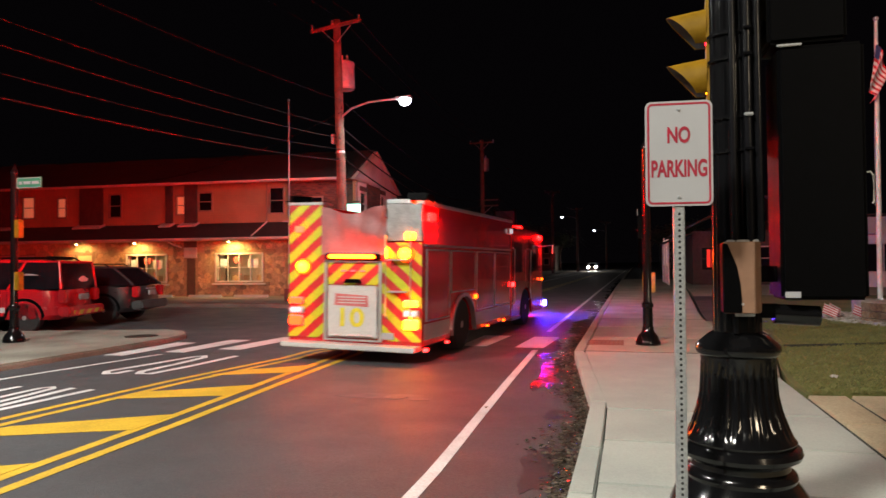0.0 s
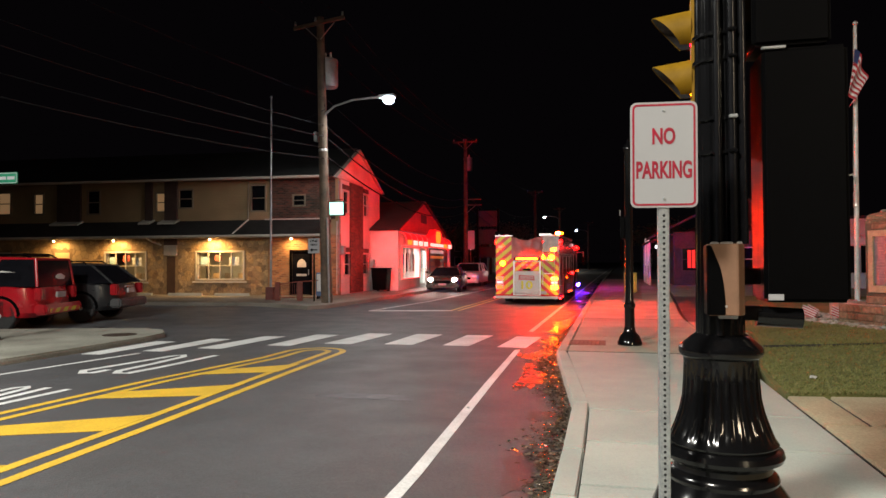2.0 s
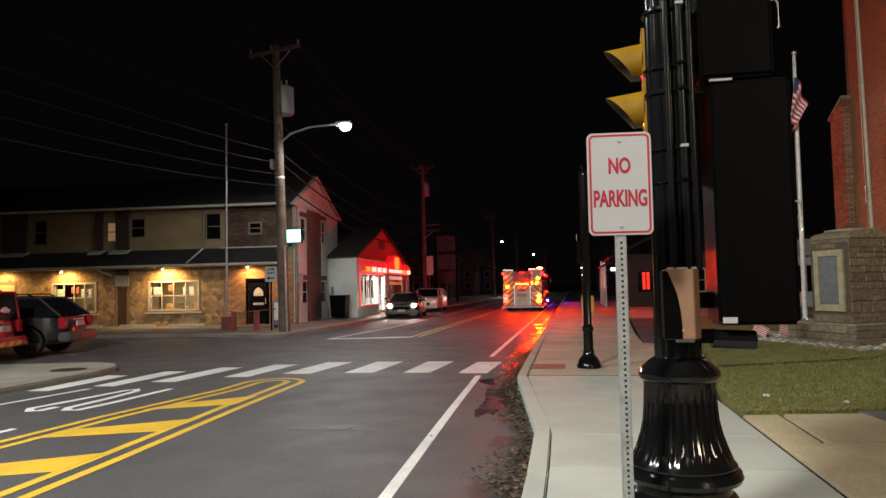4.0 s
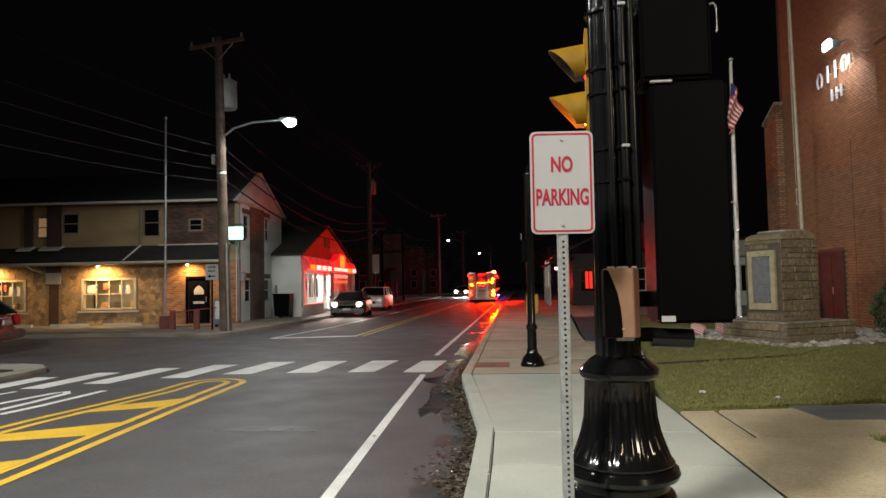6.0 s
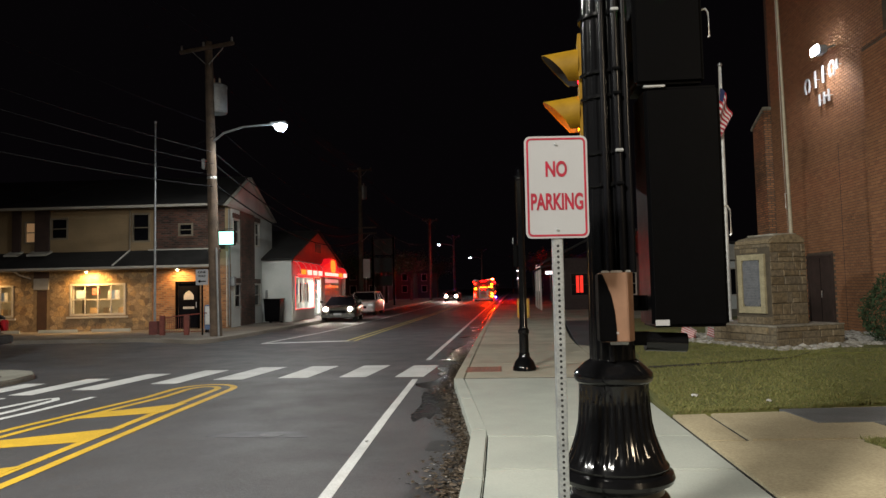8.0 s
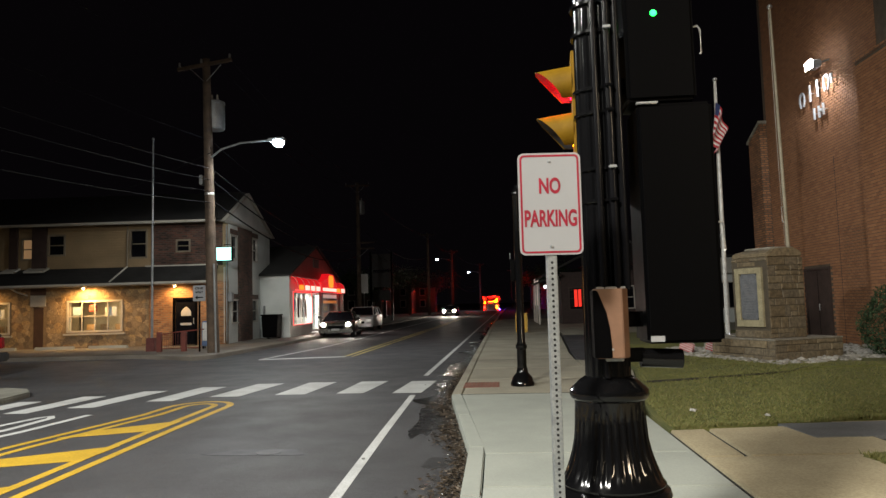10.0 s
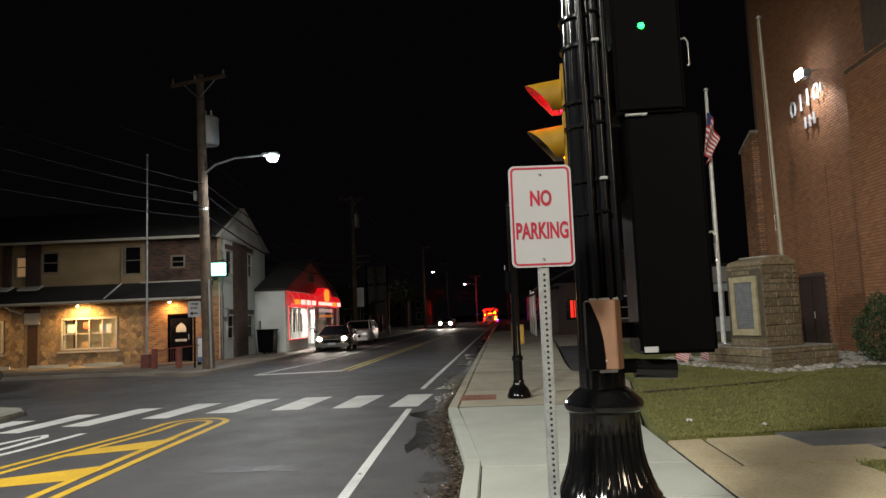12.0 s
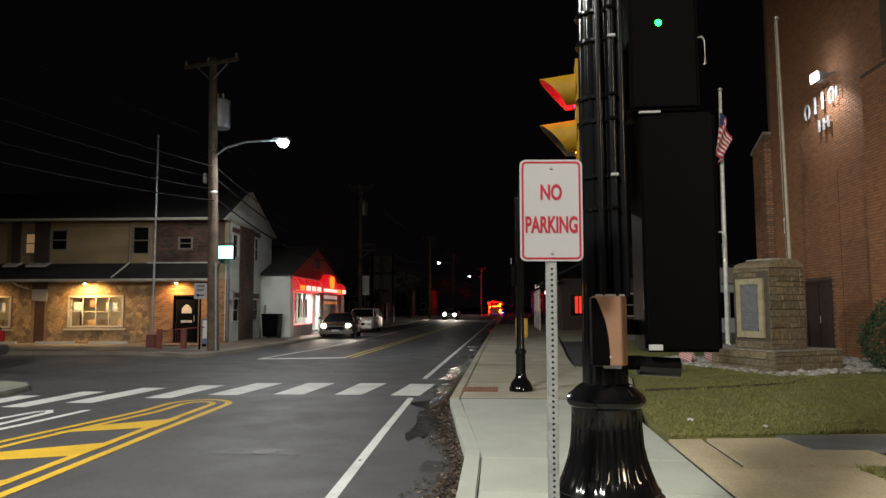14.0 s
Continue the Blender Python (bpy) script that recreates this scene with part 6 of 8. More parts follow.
def folded_cloth(v0, v1, lift=0.0, u0=0.0, u1=1.0):
    """Part of a limp flag, gathered in folds beside its pole; u runs along the fly, v across the stripes."""
    bm = bmesh.new()
    nu, nv = 36, 5
    grid = []
    for i in range(nu + 1):
        u = u0 + (u1 - u0) * i / nu
        col = []
        for j in range(nv + 1):
            v = v0 + (v1 - v0) * j / nv
            # the fly droops: far end hangs down
            x = 0.05 + 0.2 * (1 - math.exp(-2.6 * u)) * (0.55 + 0.45 * (1 - v)) + 0.04 * math.sin(9 * u + 2 * v)
            y = 0.07 * math.sin(11 * u + 3 * v) * (0.3 + u)
            z = -1.05 * v * (1 - 0.35 * u) - 0.75 * u ** 1.2
            col.append(bm.verts.new((x - 0.15 * v, y - lift, z)))
        grid.append(col)
    for i in range(nu):
        for j in range(nv):
            bm.faces.new((grid[i][j], grid[i + 1][j], grid[i + 1][j + 1], grid[i][j + 1]))
    if lift:
        back = bmesh.ops.duplicate(bm, geom=bm.faces[:])["geom"]
        for e in back:
            if isinstance(e, bmesh.types.BMVert):
                e.co.y += 2 * lift
    return bm


flag_pole(pose(5.87, 19.0, 0.55, 0, 0.4, 10), 6.82, "white flag pole with a limp striped flag", True)
flag_pole(pose(6.54, 16.45, 0.65, 0, -0.6, 0), 7.6, "bare dull tan flag pole standing on the memorial plinth", False, 0.05, 0.026, surface("dull_tan_pole_paint", (0.3, 0.27, 0.2), 0.55, scale=3, fine=40))
solo("pole_footing", rounded(5.4, 6.4, 18.6, 19.6, 0.1, 0.58, 0.03), CAP_STONE, "low stone footing under the flag pole", "footing")


def small_flag(m):
    t = thing("small_flag", m, "small striped grave-marker flag stuck in the lawn", "flag", "small flags")
    part("stick", rod((0, 0, 0), (0.02, 0, 0.42), 0.005, n=6), surface("pale_stick", (0.4, 0.3, 0.2), 0.7), t)
    w = part("flag_cloth", slab([(0.0, 0.18), (0.3, 0.1), (0.33, 0.3), (0.03, 0.4)], "y", -0.004, 0.004), surface("flag_white", (0.62, 0.6, 0.6), 0.8, fine=60), t, "small red and white striped cloth")
    for k in range(4):
        a, b = k / 4 + 0.02, k / 4 + 0.14
        part("stripe", slab([(0.0 + 0.03 * a, 0.18 + 0.22 * a), (0.3 + 0.03 * a, 0.1 + 0.2 * a), (0.3 + 0.03 * b, 0.1 + 0.2 * b), (0.03 * b, 0.18 + 0.22 * b)], "y", -0.007, 0.007), surface("flag_red", (0.4, 0.02, 0.03), 0.8, fine=60), w)


for x, y, r in ((4.85, 17.6, 10), (4.3, 17.9, -20), (4.45, 18.0, 25)):
    small_flag(pose(x, y, 0.15, 0, 8, r))


def gravel():
    rng = np.random.default_rng(4)
    base = [(math.cos(a) * c, math.sin(a) * c, s) for s, c in ((-0.6, 0.8), (0.5, 0.85)) for a in [k * 6.2832 / 5 + (0.6 if s > 0 else 0) for k in range(5)]] + [(0, 0, 1), (0, 0, -1)]
    base = np.array(base)
    fc = []
    for k in range(5):
        j = (k + 1) % 5
        fc += [(k, j, 5 + k), (j, 5 + j, 5 + k), (5 + k, 5 + j, 10), (j, k, 11)]
    V, F = [], []
    count = 0
    while count < 1900:
        x, y = 4.4 + 5.0 * rng.random(), 14.6 + 5.5 * rng.random()
        lx, ly = (x - 5.77) * 0.906 + (y - 15.58) * 0.42, -(x - 5.77) * 0.42 + (y - 15.58) * 0.906
        inside = -0.05 < lx < 2.0 and -0.05 < ly < 1.65
        if inside or ly < -0.75 - 0.1 * math.sin(6 * lx) or lx < -0.55:
            continue
        s = 0.035 + 0.05 * rng.random()
        p = base * (s * (0.7 + 0.6 * rng.random((12, 3)))) * np.array([1.2, 1, 0.7])
        a = rng.random() * 6.28
        R = np.array([[math.cos(a), -math.sin(a), 0], [math.sin(a), math.cos(a), 0], [0, 0, 1]])
        p = p @ R.T + np.array([x, y, 0.16 + 0.03 * rng.random()])
        k = 12 * count
        V += p.tolist()
        F += [(a0 + k, b0 + k, c0 + k) for a0, b0, c0 in fc]
        count += 1
    tagged(pieces("gravel", V, F, PEBBLE), "pale rounded gravel stones round the memorial", "gravel", kind="stuff")


gravel()


def shrub(m, r, h, seed):
    t = thing("shrub", m, "clipped dark evergreen shrub against the brick wall", "shrub")
    g = np.random.default_rng(seed)
    part("stem", rod((0, 0, 0), (0, 0, h * 0.7), 0.05, 0.02, 8), WOOD_POLE, t)
    n = 5200
    d = g.normal(0, 1, (n, 3))
    d /= np.linalg.norm(d, axis=1)[:, None]
    rad = (0.72 + 0.3 * g.random(n) ** 0.5) * (1 + 0.12 * np.sin(5 * d[:, 0] + 3 * d[:, 2]) + 0.08 * np.sin(9 * d[:, 1]))
    c = d * rad[:, None] * np.array([r, r, h / 2]) + np.array([0, 0, h / 2])
    c[:, 2] = np.maximum(c[:, 2], 0.03)
    V, F = [], []
    a1, a2 = g.normal(0, 1, (n, 3)), g.normal(0, 1, (n, 3))
    a1 *= 0.035 / np.linalg.norm(a1, axis=1)[:, None]
    a2 *= 0.022 / np.linalg.norm(a2, axis=1)[:, None]
    q = np.stack([c - a1, c + a2, c + a1, c - a2], 1).reshape(-1, 3)
    ob = pieces("foliage", q.tolist(), np.arange(4 * n).reshape(-1, 4).tolist(), LEAF, t)
    return t


shrub(pose(8.55, 16.2, 0.13), 0.62, 1.5, 1)
shrub(pose(8.6, 14.6, 0.13), 0.66, 1.6, 2)

# ---- vehicles ----
def wheel_mesh(parent, x, y, r, w, side, rim=ALU):
    turn = Matrix.Rotation(radians(90), 4, "Y")
    prof = [(r * 0.62, -w / 2), (r * 0.93, -w / 2), (r, -w * 0.36), (r, w * 0.36), (r * 0.93, w / 2), (r * 0.62, w / 2)]
    tyre = lathe(prof, 36)
    bmesh.ops.transform(tyre, matrix=turn, verts=tyre.verts)
    wh = part("wheel", tyre, RUBBER, parent, "black tyre on a metal rim")
    wh.location = (x, y, r)
    rm = lathe([(r * 0.61, -0.1 * w), (r * 0.61, 0.4 * w), (r * 0.52, 0.42 * w), (r * 0.45, 0.2 * w), (r * 0.22, 0.3 * w), (r * 0.2, 0.48 * w), (r * 0.08, 0.52 * w)], 30)
    bmesh.ops.transform(rm, matrix=Matrix.Rotation(radians(90 * side), 4, "Y"), verts=rm.verts)
    part("rim", rm, rim, wh)
    bm = bmesh.new()
    for k in range(8):
        a = k * 6.2832 / 8
        cyl(bm, (side * w * 0.2, r * 0.33 * math.cos(a), r * 0.33 * math.sin(a)), (side * w * 0.34, r * 0.33 * math.cos(a), r * 0.33 * math.sin(a)), r * 0.05, n=6)
    part("lug_ring", bm, BLACK_MATT, wh)
    return wh


RED_LIGHT = glow("red_warning_lens", (1.0, 0.00005, 0.00004), 1800)
RED_SOFT = glow("red_marker_lens", (1.0, 0.004, 0.004), 70)
RED_REAR = glow("red_rear_beacon", (1.0, 0.002, 0.0008), 220)
AMBER_LIGHT = glow("amber_warning_lens", (1.0, 0.2, 0.002), 95)
# lenses of two added floods that throw the red wash on the street
RED_FLOOD = glow("added_red_flood", (1.0, 0.00002, 0.00003), 125000)
RED_SWEEP = glow("added_red_sweep", (1.0, 0.014, 0.0003), 60000)
# emission on the lamp rims, imitating glare round the amber lenses
AMBER_GLARE = glow("amber_glare_ring", (1.0, 0.045, 0.0006), 6.0)
RED_LOW = glow("red_brake_lens", (1.0, 0.007, 0.001), 50)
AMBER_BAR = glow("amber_bar_lens", (1.0, 0.03, 0.001), 120)
AMBER_SOFT = glow("amber_marker_lens", (1.0, 0.06, 0.002), 14)
WHITE_LIGHT = glow("white_scene_lens", (0.9, 0.93, 1.0), 0.45)
BLUE_LIGHT = glow("blue_warning_lens", (0.02, 0.012, 1.0), 1300)
BLUE_FRONT = glow("blue_front_lens", (0.06, 0.03, 1.0), 7000)
RED_FRONT = glow("red_front_lens", (1.0, 0.01, 0.03), 4000)
HEAD_LIGHT = glow("headlight_lens", (1.0, 0.9, 0.74), 160)
TAIL_OFF = surface("unlit_tail_lens", (0.3, 0.01, 0.015), 0.2)


def chevrons(parent, x0, x1, z0, z1, y, rise):
    """Alternating red and lime stripes on a panel that faces -y."""
    base = part("chevron_panel", boxed(x0, x1, y, y + 0.012, z0, z1), CHEV_RED, parent, "red and lime chevron panel")
    w = 0.27
    k = -20
    while k < 40:
        c = k * w
        poly = [(x0, z0), (x1, z0), (x1, z1), (x0, z1)]
        nx, nz = -rise * 0.9 / 1.345, 1 / 1.345
        poly = clip_poly(poly, nx, nz, c + w / 2)
        if poly:
            poly = clip_poly(poly, -nx, -nz, -c)
        if len(poly) > 2:
            part("lime_stripe", slab(poly, "y", y - 0.003, y - 0.0005), CHEV_LIME, base)
        k += 1


def dome(x, y, z, r, d):
    """A rounded lens that stands d proud towards -y."""
    bm = lathe([(r, 0.0), (r * 0.98, d * 0.35), (r * 0.8, d * 0.7), (r * 0.45, d * 0.93), (r * 0.1, d)], 20)
    bmesh.ops.transform(bm, matrix=Matrix.Translation((x, y, z)) @ Matrix.Rotation(radians(90), 4, "X"), verts=bm.verts)
    return bm


def fire_engine():
    """Origin under the middle of the tailboard; +y is ahead, +x its right side."""
    t = thing("fire_engine", pose(-4.37, 10.5, 0), "red and white fire engine with chevroned rear and flashing lights", "fire engine")
    W, L = 1.22, 9.4
    R = 0.47
    # body: two flank boxes, floor, hose bed
    body = part("body", boxed(-W, W, 0.02, 0.06, 0.42, 2.2), RED_BODY, t, "red pump body")
    for s in (-1, 1):
        x0, x1 = sorted((s * W, s * (W - 0.5)))
        # side with a wheel arch cut out
        arch = [(0.05, 0.42), (1.35, 0.42)] + [(2.1 + 0.68 * math.cos(radians(a)), 0.52 + 0.68 * math.sin(radians(a))) for a in range(170, 9, -20)] + [(2.85, 0.42), (5.7, 0.42), (5.7, 2.88), (0.05, 2.88)]
        part("side_box", slab(arch, "x", x0, x1), RED_BODY, t, "red compartment side")
        part("drip_rail", rounded(min(s * W, s * (W + 0.02)), max(s * W, s * (W + 0.02)), 0.1, 5.7, 2.16, 2.2, 0.004), ALU, t, "bright drip rail")
        part("top_rail", rounded(min(s * (W - 0.1), s * (W + 0.03)), max(s * (W - 0.1), s * (W + 0.03)), 0.02, 5.75, 2.88, 2.95, 0.015), ALU, t, "bright top rail")
        for a, b, c, d in ((0.2, 1.3, 0.85, 2.1), (1.4, 2.8, 1.3, 2.1), (2.95, 4.2, 0.85, 2.1), (4.3, 5.6, 0.85, 2.1)):
            door = part("locker_door", rounded(min(s * (W + 0.002), s * (W + 0.014)), max(s * (W + 0.002), s * (W + 0.014)), a, b, c, d, 0.005), RED_BODY, t, "red locker door")
            for z in (c, d):
                part("door_edge", boxed(min(s * W, s * (W + 0.018)), max(s * W, s * (W + 0.018)), a, b, z - 0.012, z + 0.012), ALU, door)
            for y in (a, b):
                part("door_edge", boxed(min(s * W, s * (W + 0.018)), max(s * W, s * (W + 0.018)), y - 0.012, y + 0.012, c, d), ALU, door)
        for a, b in ((0.12, 1.35), (2.88, 5.65)):
            part("white_band", boxed(min(s * (W + 0.001), s * (W + 0.006)), max(s * (W + 0.001), s * (W + 0.006)), a, b, 0.52, 0.8), PANEL_WHITE, t, "broad white side band")
        fender = [(2.1 + r * math.cos(radians(a)), 0.52 + r * math.sin(radians(a))) for r, rng in ((0.74, range(-5, 186, 12)), (0.67, range(185, -6, -12))) for a in rng]
        part("fender", slab(fender, "x", min(s * (W - 0.04), s * (W + 0.05)), max(s * (W - 0.04), s * (W + 0.05))), ALU, t, "bright wheel-arch trim")
        for y in (2.1, 7.35):
            wheel_mesh(t, s * (W - 0.18), y, R, 0.32, s)
        # cab side
        cab = [(5.8, 0.42), (6.65, 0.42)] + [(7.35 + 0.66 * math.cos(radians(a)), 0.52 + 0.66 * math.sin(radians(a))) for a in range(170, 9, -20)] + [(8.05, 0.42), (L, 0.42), (L, 1.4), (L - 0.12, 2.55), (L - 0.35, 2.72), (5.8, 2.72)]
        part("cab_side", slab(cab, "x", min(s * W, s * (W - 0.06)), max(s * W, s * (W - 0.06))), RED_BODY, t, "red crew cab side")
        for a, b in ((6.0, 6.85), (7.75, 8.85)):
            part("cab_window", rounded(min(s * (W - 0.01), s * (W + 0.006)), max(s * (W - 0.01), s * (W + 0.006)), a, b, 1.6, 2.4, 0.006), GLASS_DARK, t, "dark cab window")
            part("cab_door_seam", boxed(min(s * W, s * (W + 0.006)), max(s * W, s * (W + 0.006)), a - 0.1, a - 0.085, 0.6, 2.5), BLACK_MATT, t)
            part("grab_rail", tube([(s * (W + 0.01), a - 0.16, 0.8), (s * (W + 0.07), a - 0.16, 0.85), (s * (W + 0.07), a - 0.16, 2.2), (s * (W + 0.01), a - 0.16, 2.25)], 0.016), ALU, t, "bright grab rail")
        part("mirror_arm", tube([(s * W, L - 0.15, 2.35), (s * (W + 0.28), L + 0.1, 2.4), (s * (W + 0.28), L + 0.1, 1.75)], 0.018), ALU, t)
        part("mirror", rounded(min(s * (W + 0.2), s * (W + 0.36)), max(s * (W + 0.2), s * (W + 0.36)), L + 0.08, L + 0.16, 1.65, 2.15, 0.02), BLACK_MATT, t)
        # warning lights along the flank
        for y, z, m, q in ((0.35, 2.68, RED_LIGHT, 0.09), (5.55, 2.66, WHITE_LIGHT, 0.08), (8.9, 2.6, RED_LIGHT, 0.08), (5.75, 1.3, RED_SOFT, 0.07), (2.75, 1.15, AMBER_SOFT, 0.06), (4.9, 0.46, AMBER_SOFT, 0.04),
                           (1.1, 0.38, RED_SOFT, 0.03), (0.1, 0.36, RED_SOFT, 0.04), (9.1, 1.35, AMBER_SOFT, 0.05), (3.6, 0.45, AMBER_SOFT, 0.03)):
            h = part("light_housing", rounded(min(s * (W + 0.0), s * (W + 0.03)), max(s * (W + 0.0), s * (W + 0.03)), y - q * 1.3, y + q * 1.3, z - q, z + q, 0.01), ALU, t, "chrome light bezel")
            part("lens", rounded(min(s * (W + 0.028), s * (W + 0.075)), max(s * (W + 0.028), s * (W + 0.075)), y - q, y + q, z - q * 0.75, z + q * 0.75, 0.01), RED_REAR if m is RED_LIGHT and s < 0 else m, h)
        part("running_board", rounded(min(s * (W - 0.2), s * (W + 0.04)), max(s * (W - 0.2), s * (W + 0.04)), 5.75, 6.6, 0.36, 0.44, 0.01), ALU, t)
    for y in (3.4,):
        h = part("light_housing", rounded(-W - 0.03, -W, y - 0.16, y + 0.16, 2.5, 2.72, 0.01), ALU, t, "chrome light bezel")
        part("lens", rounded(-W - 0.05, -W - 0.028, y - 0.13, y + 0.13, 2.53, 2.69, 0.01), RED_LIGHT, h)
    part("cab_roof", slab([(5.75, 2.66), (L - 0.35, 2.66), (L - 0.4, 2.78), (5.75, 2.82)], "x", -W + 0.02, W - 0.02, 0.03), RED_BODY, t, "red cab roof")
    part("cab_front", slab([(L - 0.08, 0.42), (L + 0.02, 0.42), (L + 0.02, 1.4), (L - 0.1, 2.55), (L - 0.2, 2.55)], "x", -W + 0.06, W - 0.06), RED_BODY, t)
    part("windscreen", slab([(L + 0.012, 1.5), (L + 0.025, 1.5), (L - 0.09, 2.5), (L - 0.105, 2.5)], "x", -W + 0.12, W - 0.12), GLASS_DARK, t, "dark windscreen")
    part("cab_back", boxed(-W + 0.06, W - 0.06, 5.8, 5.86, 0.42, 2.66), RED_BODY, t)
    part("front_bumper", rounded(-W - 0.02, W + 0.02, L, L + 0.5, 0.42, 0.72, 0.04), ALU, t, "bright front bumper")
    part("chassis", boxed(-0.5, 0.5, 0.3, L, 0.45, 0.75), BLACK_MATT, t, "black chassis")
    part("axle", rod((-W + 0.2, 2.1, R), (W - 0.2, 2.1, R), 0.11), BLACK_MATT, t)
    part("pump_floor", boxed(-W + 0.5, W - 0.5, 0.06, 5.7, 1.9, 2.0), ALU, t)
    for s in (-1, 1):
        part("headlight", rounded(s * 0.85 - 0.16, s * 0.85 + 0.16, L + 0.02, L + 0.07, 0.95, 1.15, 0.02), glow("engine_headlight", (0.8, 0.88, 1.0), 260), t)
    # light bar and front warning lights
    bar = part("light_bar", rounded(-0.85, 0.85, 8.6, 8.9, 2.8, 2.98, 0.04), BLACK_MATT, t, "roof light bar")
    for x, m in ((-0.62, RED_LIGHT), (-0.2, RED_LIGHT), (0.2, RED_LIGHT), (0.62, RED_LIGHT)):
        part("lens", rounded(x - 0.17, x + 0.17, 8.57, 8.93, 2.84, 2.95, 0.02), m, bar)
    for x, m in ((1.0, BLUE_FRONT), (0.55, RED_FRONT), (-0.55, RED_LIGHT), (-1.0, BLUE_LIGHT)):
        part("front_warning_light", rounded(x - 0.09, x + 0.09, L + 0.5, L + 0.53, 0.5, 0.64, 0.01), m, t)
        # plate added to block the right-hand front lights towards the left
        if x > 0:
            part("light_hood", boxed(x - 0.125, x - 0.11, L + 0.5, L + 0.8, 0.46, 0.72), BLACK_MATT, t, "added black plate keeping the front light off the left")
    part("corner_warning_light", rounded(W + 0.02, W + 0.05, L + 0.15, L + 0.4, 0.5, 0.66, 0.01), BLUE_LIGHT, t, "blue bumper corner light")
    # ---- rear ----
    y = 0.0
    chevrons(t, -W, -W + 0.62, 0.5, 2.9, y - 0.005, 1)
    chevrons(t, W - 0.62, W, 0.5, 2.22, y - 0.005, -1)
    chevrons(t, -W + 0.62, -0.46, 0.5, 2.0, y + 0.0, 1)
    chevrons(t, 0.46, W - 0.62, 0.5, 2.0, y + 0.0, -1)
    chevrons(t, -0.46, 0.46, 1.47, 1.86, y + 0.002, 1)
    part("upper_panel", rounded(W - 0.62, W, -0.01, 0.1, 2.25, 2.9, 0.01), surface("dull_metal_panel", (0.25, 0.24, 0.24), 0.5, 0.3), t, "bare metal upper corner panel")
    part("rear_cap", rounded(-W - 0.02, -W + 0.64, -0.02, 0.3, 2.9, 2.95, 0.01), ALU, t)
    # vinyl hose-bed cover, sagging between the flanks
    bm = bmesh.new()
    nx, nz = 40, 14
    g = []
    for i in range(nx + 1):
        u = i / nx
        col = []
        for j in range(nz + 1):
            v = j / nz
            x = -W + 0.62 + (2 * W - 1.24) * u
            top = 2.86 - 0.13 * math.sin(math.pi * min(1, u * 1.1)) ** 2
            z = 2.0 + (top - 2.0) * v
            fold = abs(math.sin(3.1 * math.pi * (u - 0.35 * (1 - v) * (0.5 - u)))) ** 0.6
            col.append(bm.verts.new((x, -0.01 - 0.07 * v * (1 - fold) * (0.3 + u) + 0.03 * math.sin(13 * u * v), z)))
        g.append(col)
    for i in range(nx):
        for j in range(nz):
            bm.faces.new((g[i][j], g[i + 1][j], g[i + 1][j + 1], g[i][j + 1]))
    part("bed_cover", bm, VINYL, t, "faded red vinyl hose-bed cover, sagging")
    part("bed_top", slab([(0.02, 2.6), (5.7, 2.7), (5.7, 2.74), (0.02, 2.64)], "x", -W + 0.5, W - 0.5), VINYL, t)
    b = part("amber_bar", rounded(-0.5, 0.5, -0.06, -0.005, 1.92, 2.02, 0.01), BLACK_MATT, t, "amber traffic advisor bar")
    part("lens", rounded(-0.42, 0.42, -0.1, -0.055, 1.935, 2.005, 0.015), AMBER_BAR, b)
    for x in (-0.17, 0.0, 0.17):
        part("marker_light", rounded(x - 0.045, x + 0.045, -0.03, -0.004, 1.7, 1.73, 0.006), RED_SOFT, t)
    part("door_surround", ring_band([(-0.53, 0.47), (0.53, 0.47), (0.53, 1.9), (-0.53, 1.9)], [(-0.475, 0.5), (0.475, 0.5), (0.475, 1.86), (-0.475, 1.86)], "y", -0.028, -0.004), ALU, t, "bright metal door surround")
    for z in (1.875, 1.9):
        part("door_header", rounded(-0.53, 0.53, -0.036, -0.026, z - 0.008, z + 0.004, 0.003), BLACK_MATT, t)
    part("locker_hood", slab([(-0.16, 1.5), (0.16, 1.5), (0.12, 1.57), (-0.12, 1.57)], "y", -0.05, -0.004, 0.008), BLACK_MATT, t, "dark latch hood over the rear door")
    d = part("rear_door", rounded(-0.46, 0.46, -0.03, 0.0, 0.52, 1.46, 0.015), PANEL_WHITE, t, "white rear door panel")
    part("name_strip", slab([(-0.33, 1.1), (0.3, 1.08), (0.28, 1.28), (-0.31, 1.31)], "y", -0.034, -0.03), surface("faded_pink_strip", (0.5, 0.12, 0.12), 0.5), d, "faded red name strip")
    for z in (1.14, 1.19, 1.24):
        part("text_bar", boxed(-0.26, 0.24, -0.036, -0.034, z, z + 0.015), PANEL_WHITE, d)
    num = lettering("10", 0.44, 0.34, 0.003)
    bmesh.ops.translate(num, vec=(0, -0.03, 0.89), verts=num.verts)
    part("unit_number", num, surface("gold_yellow_leaf", (0.6, 0.5, 0.03), 0.4), d, "yellow number 10")
    part("door_rail", rod((-0.38, -0.06, 0.57), (0.38, -0.06, 0.57), 0.012), ALU, d)
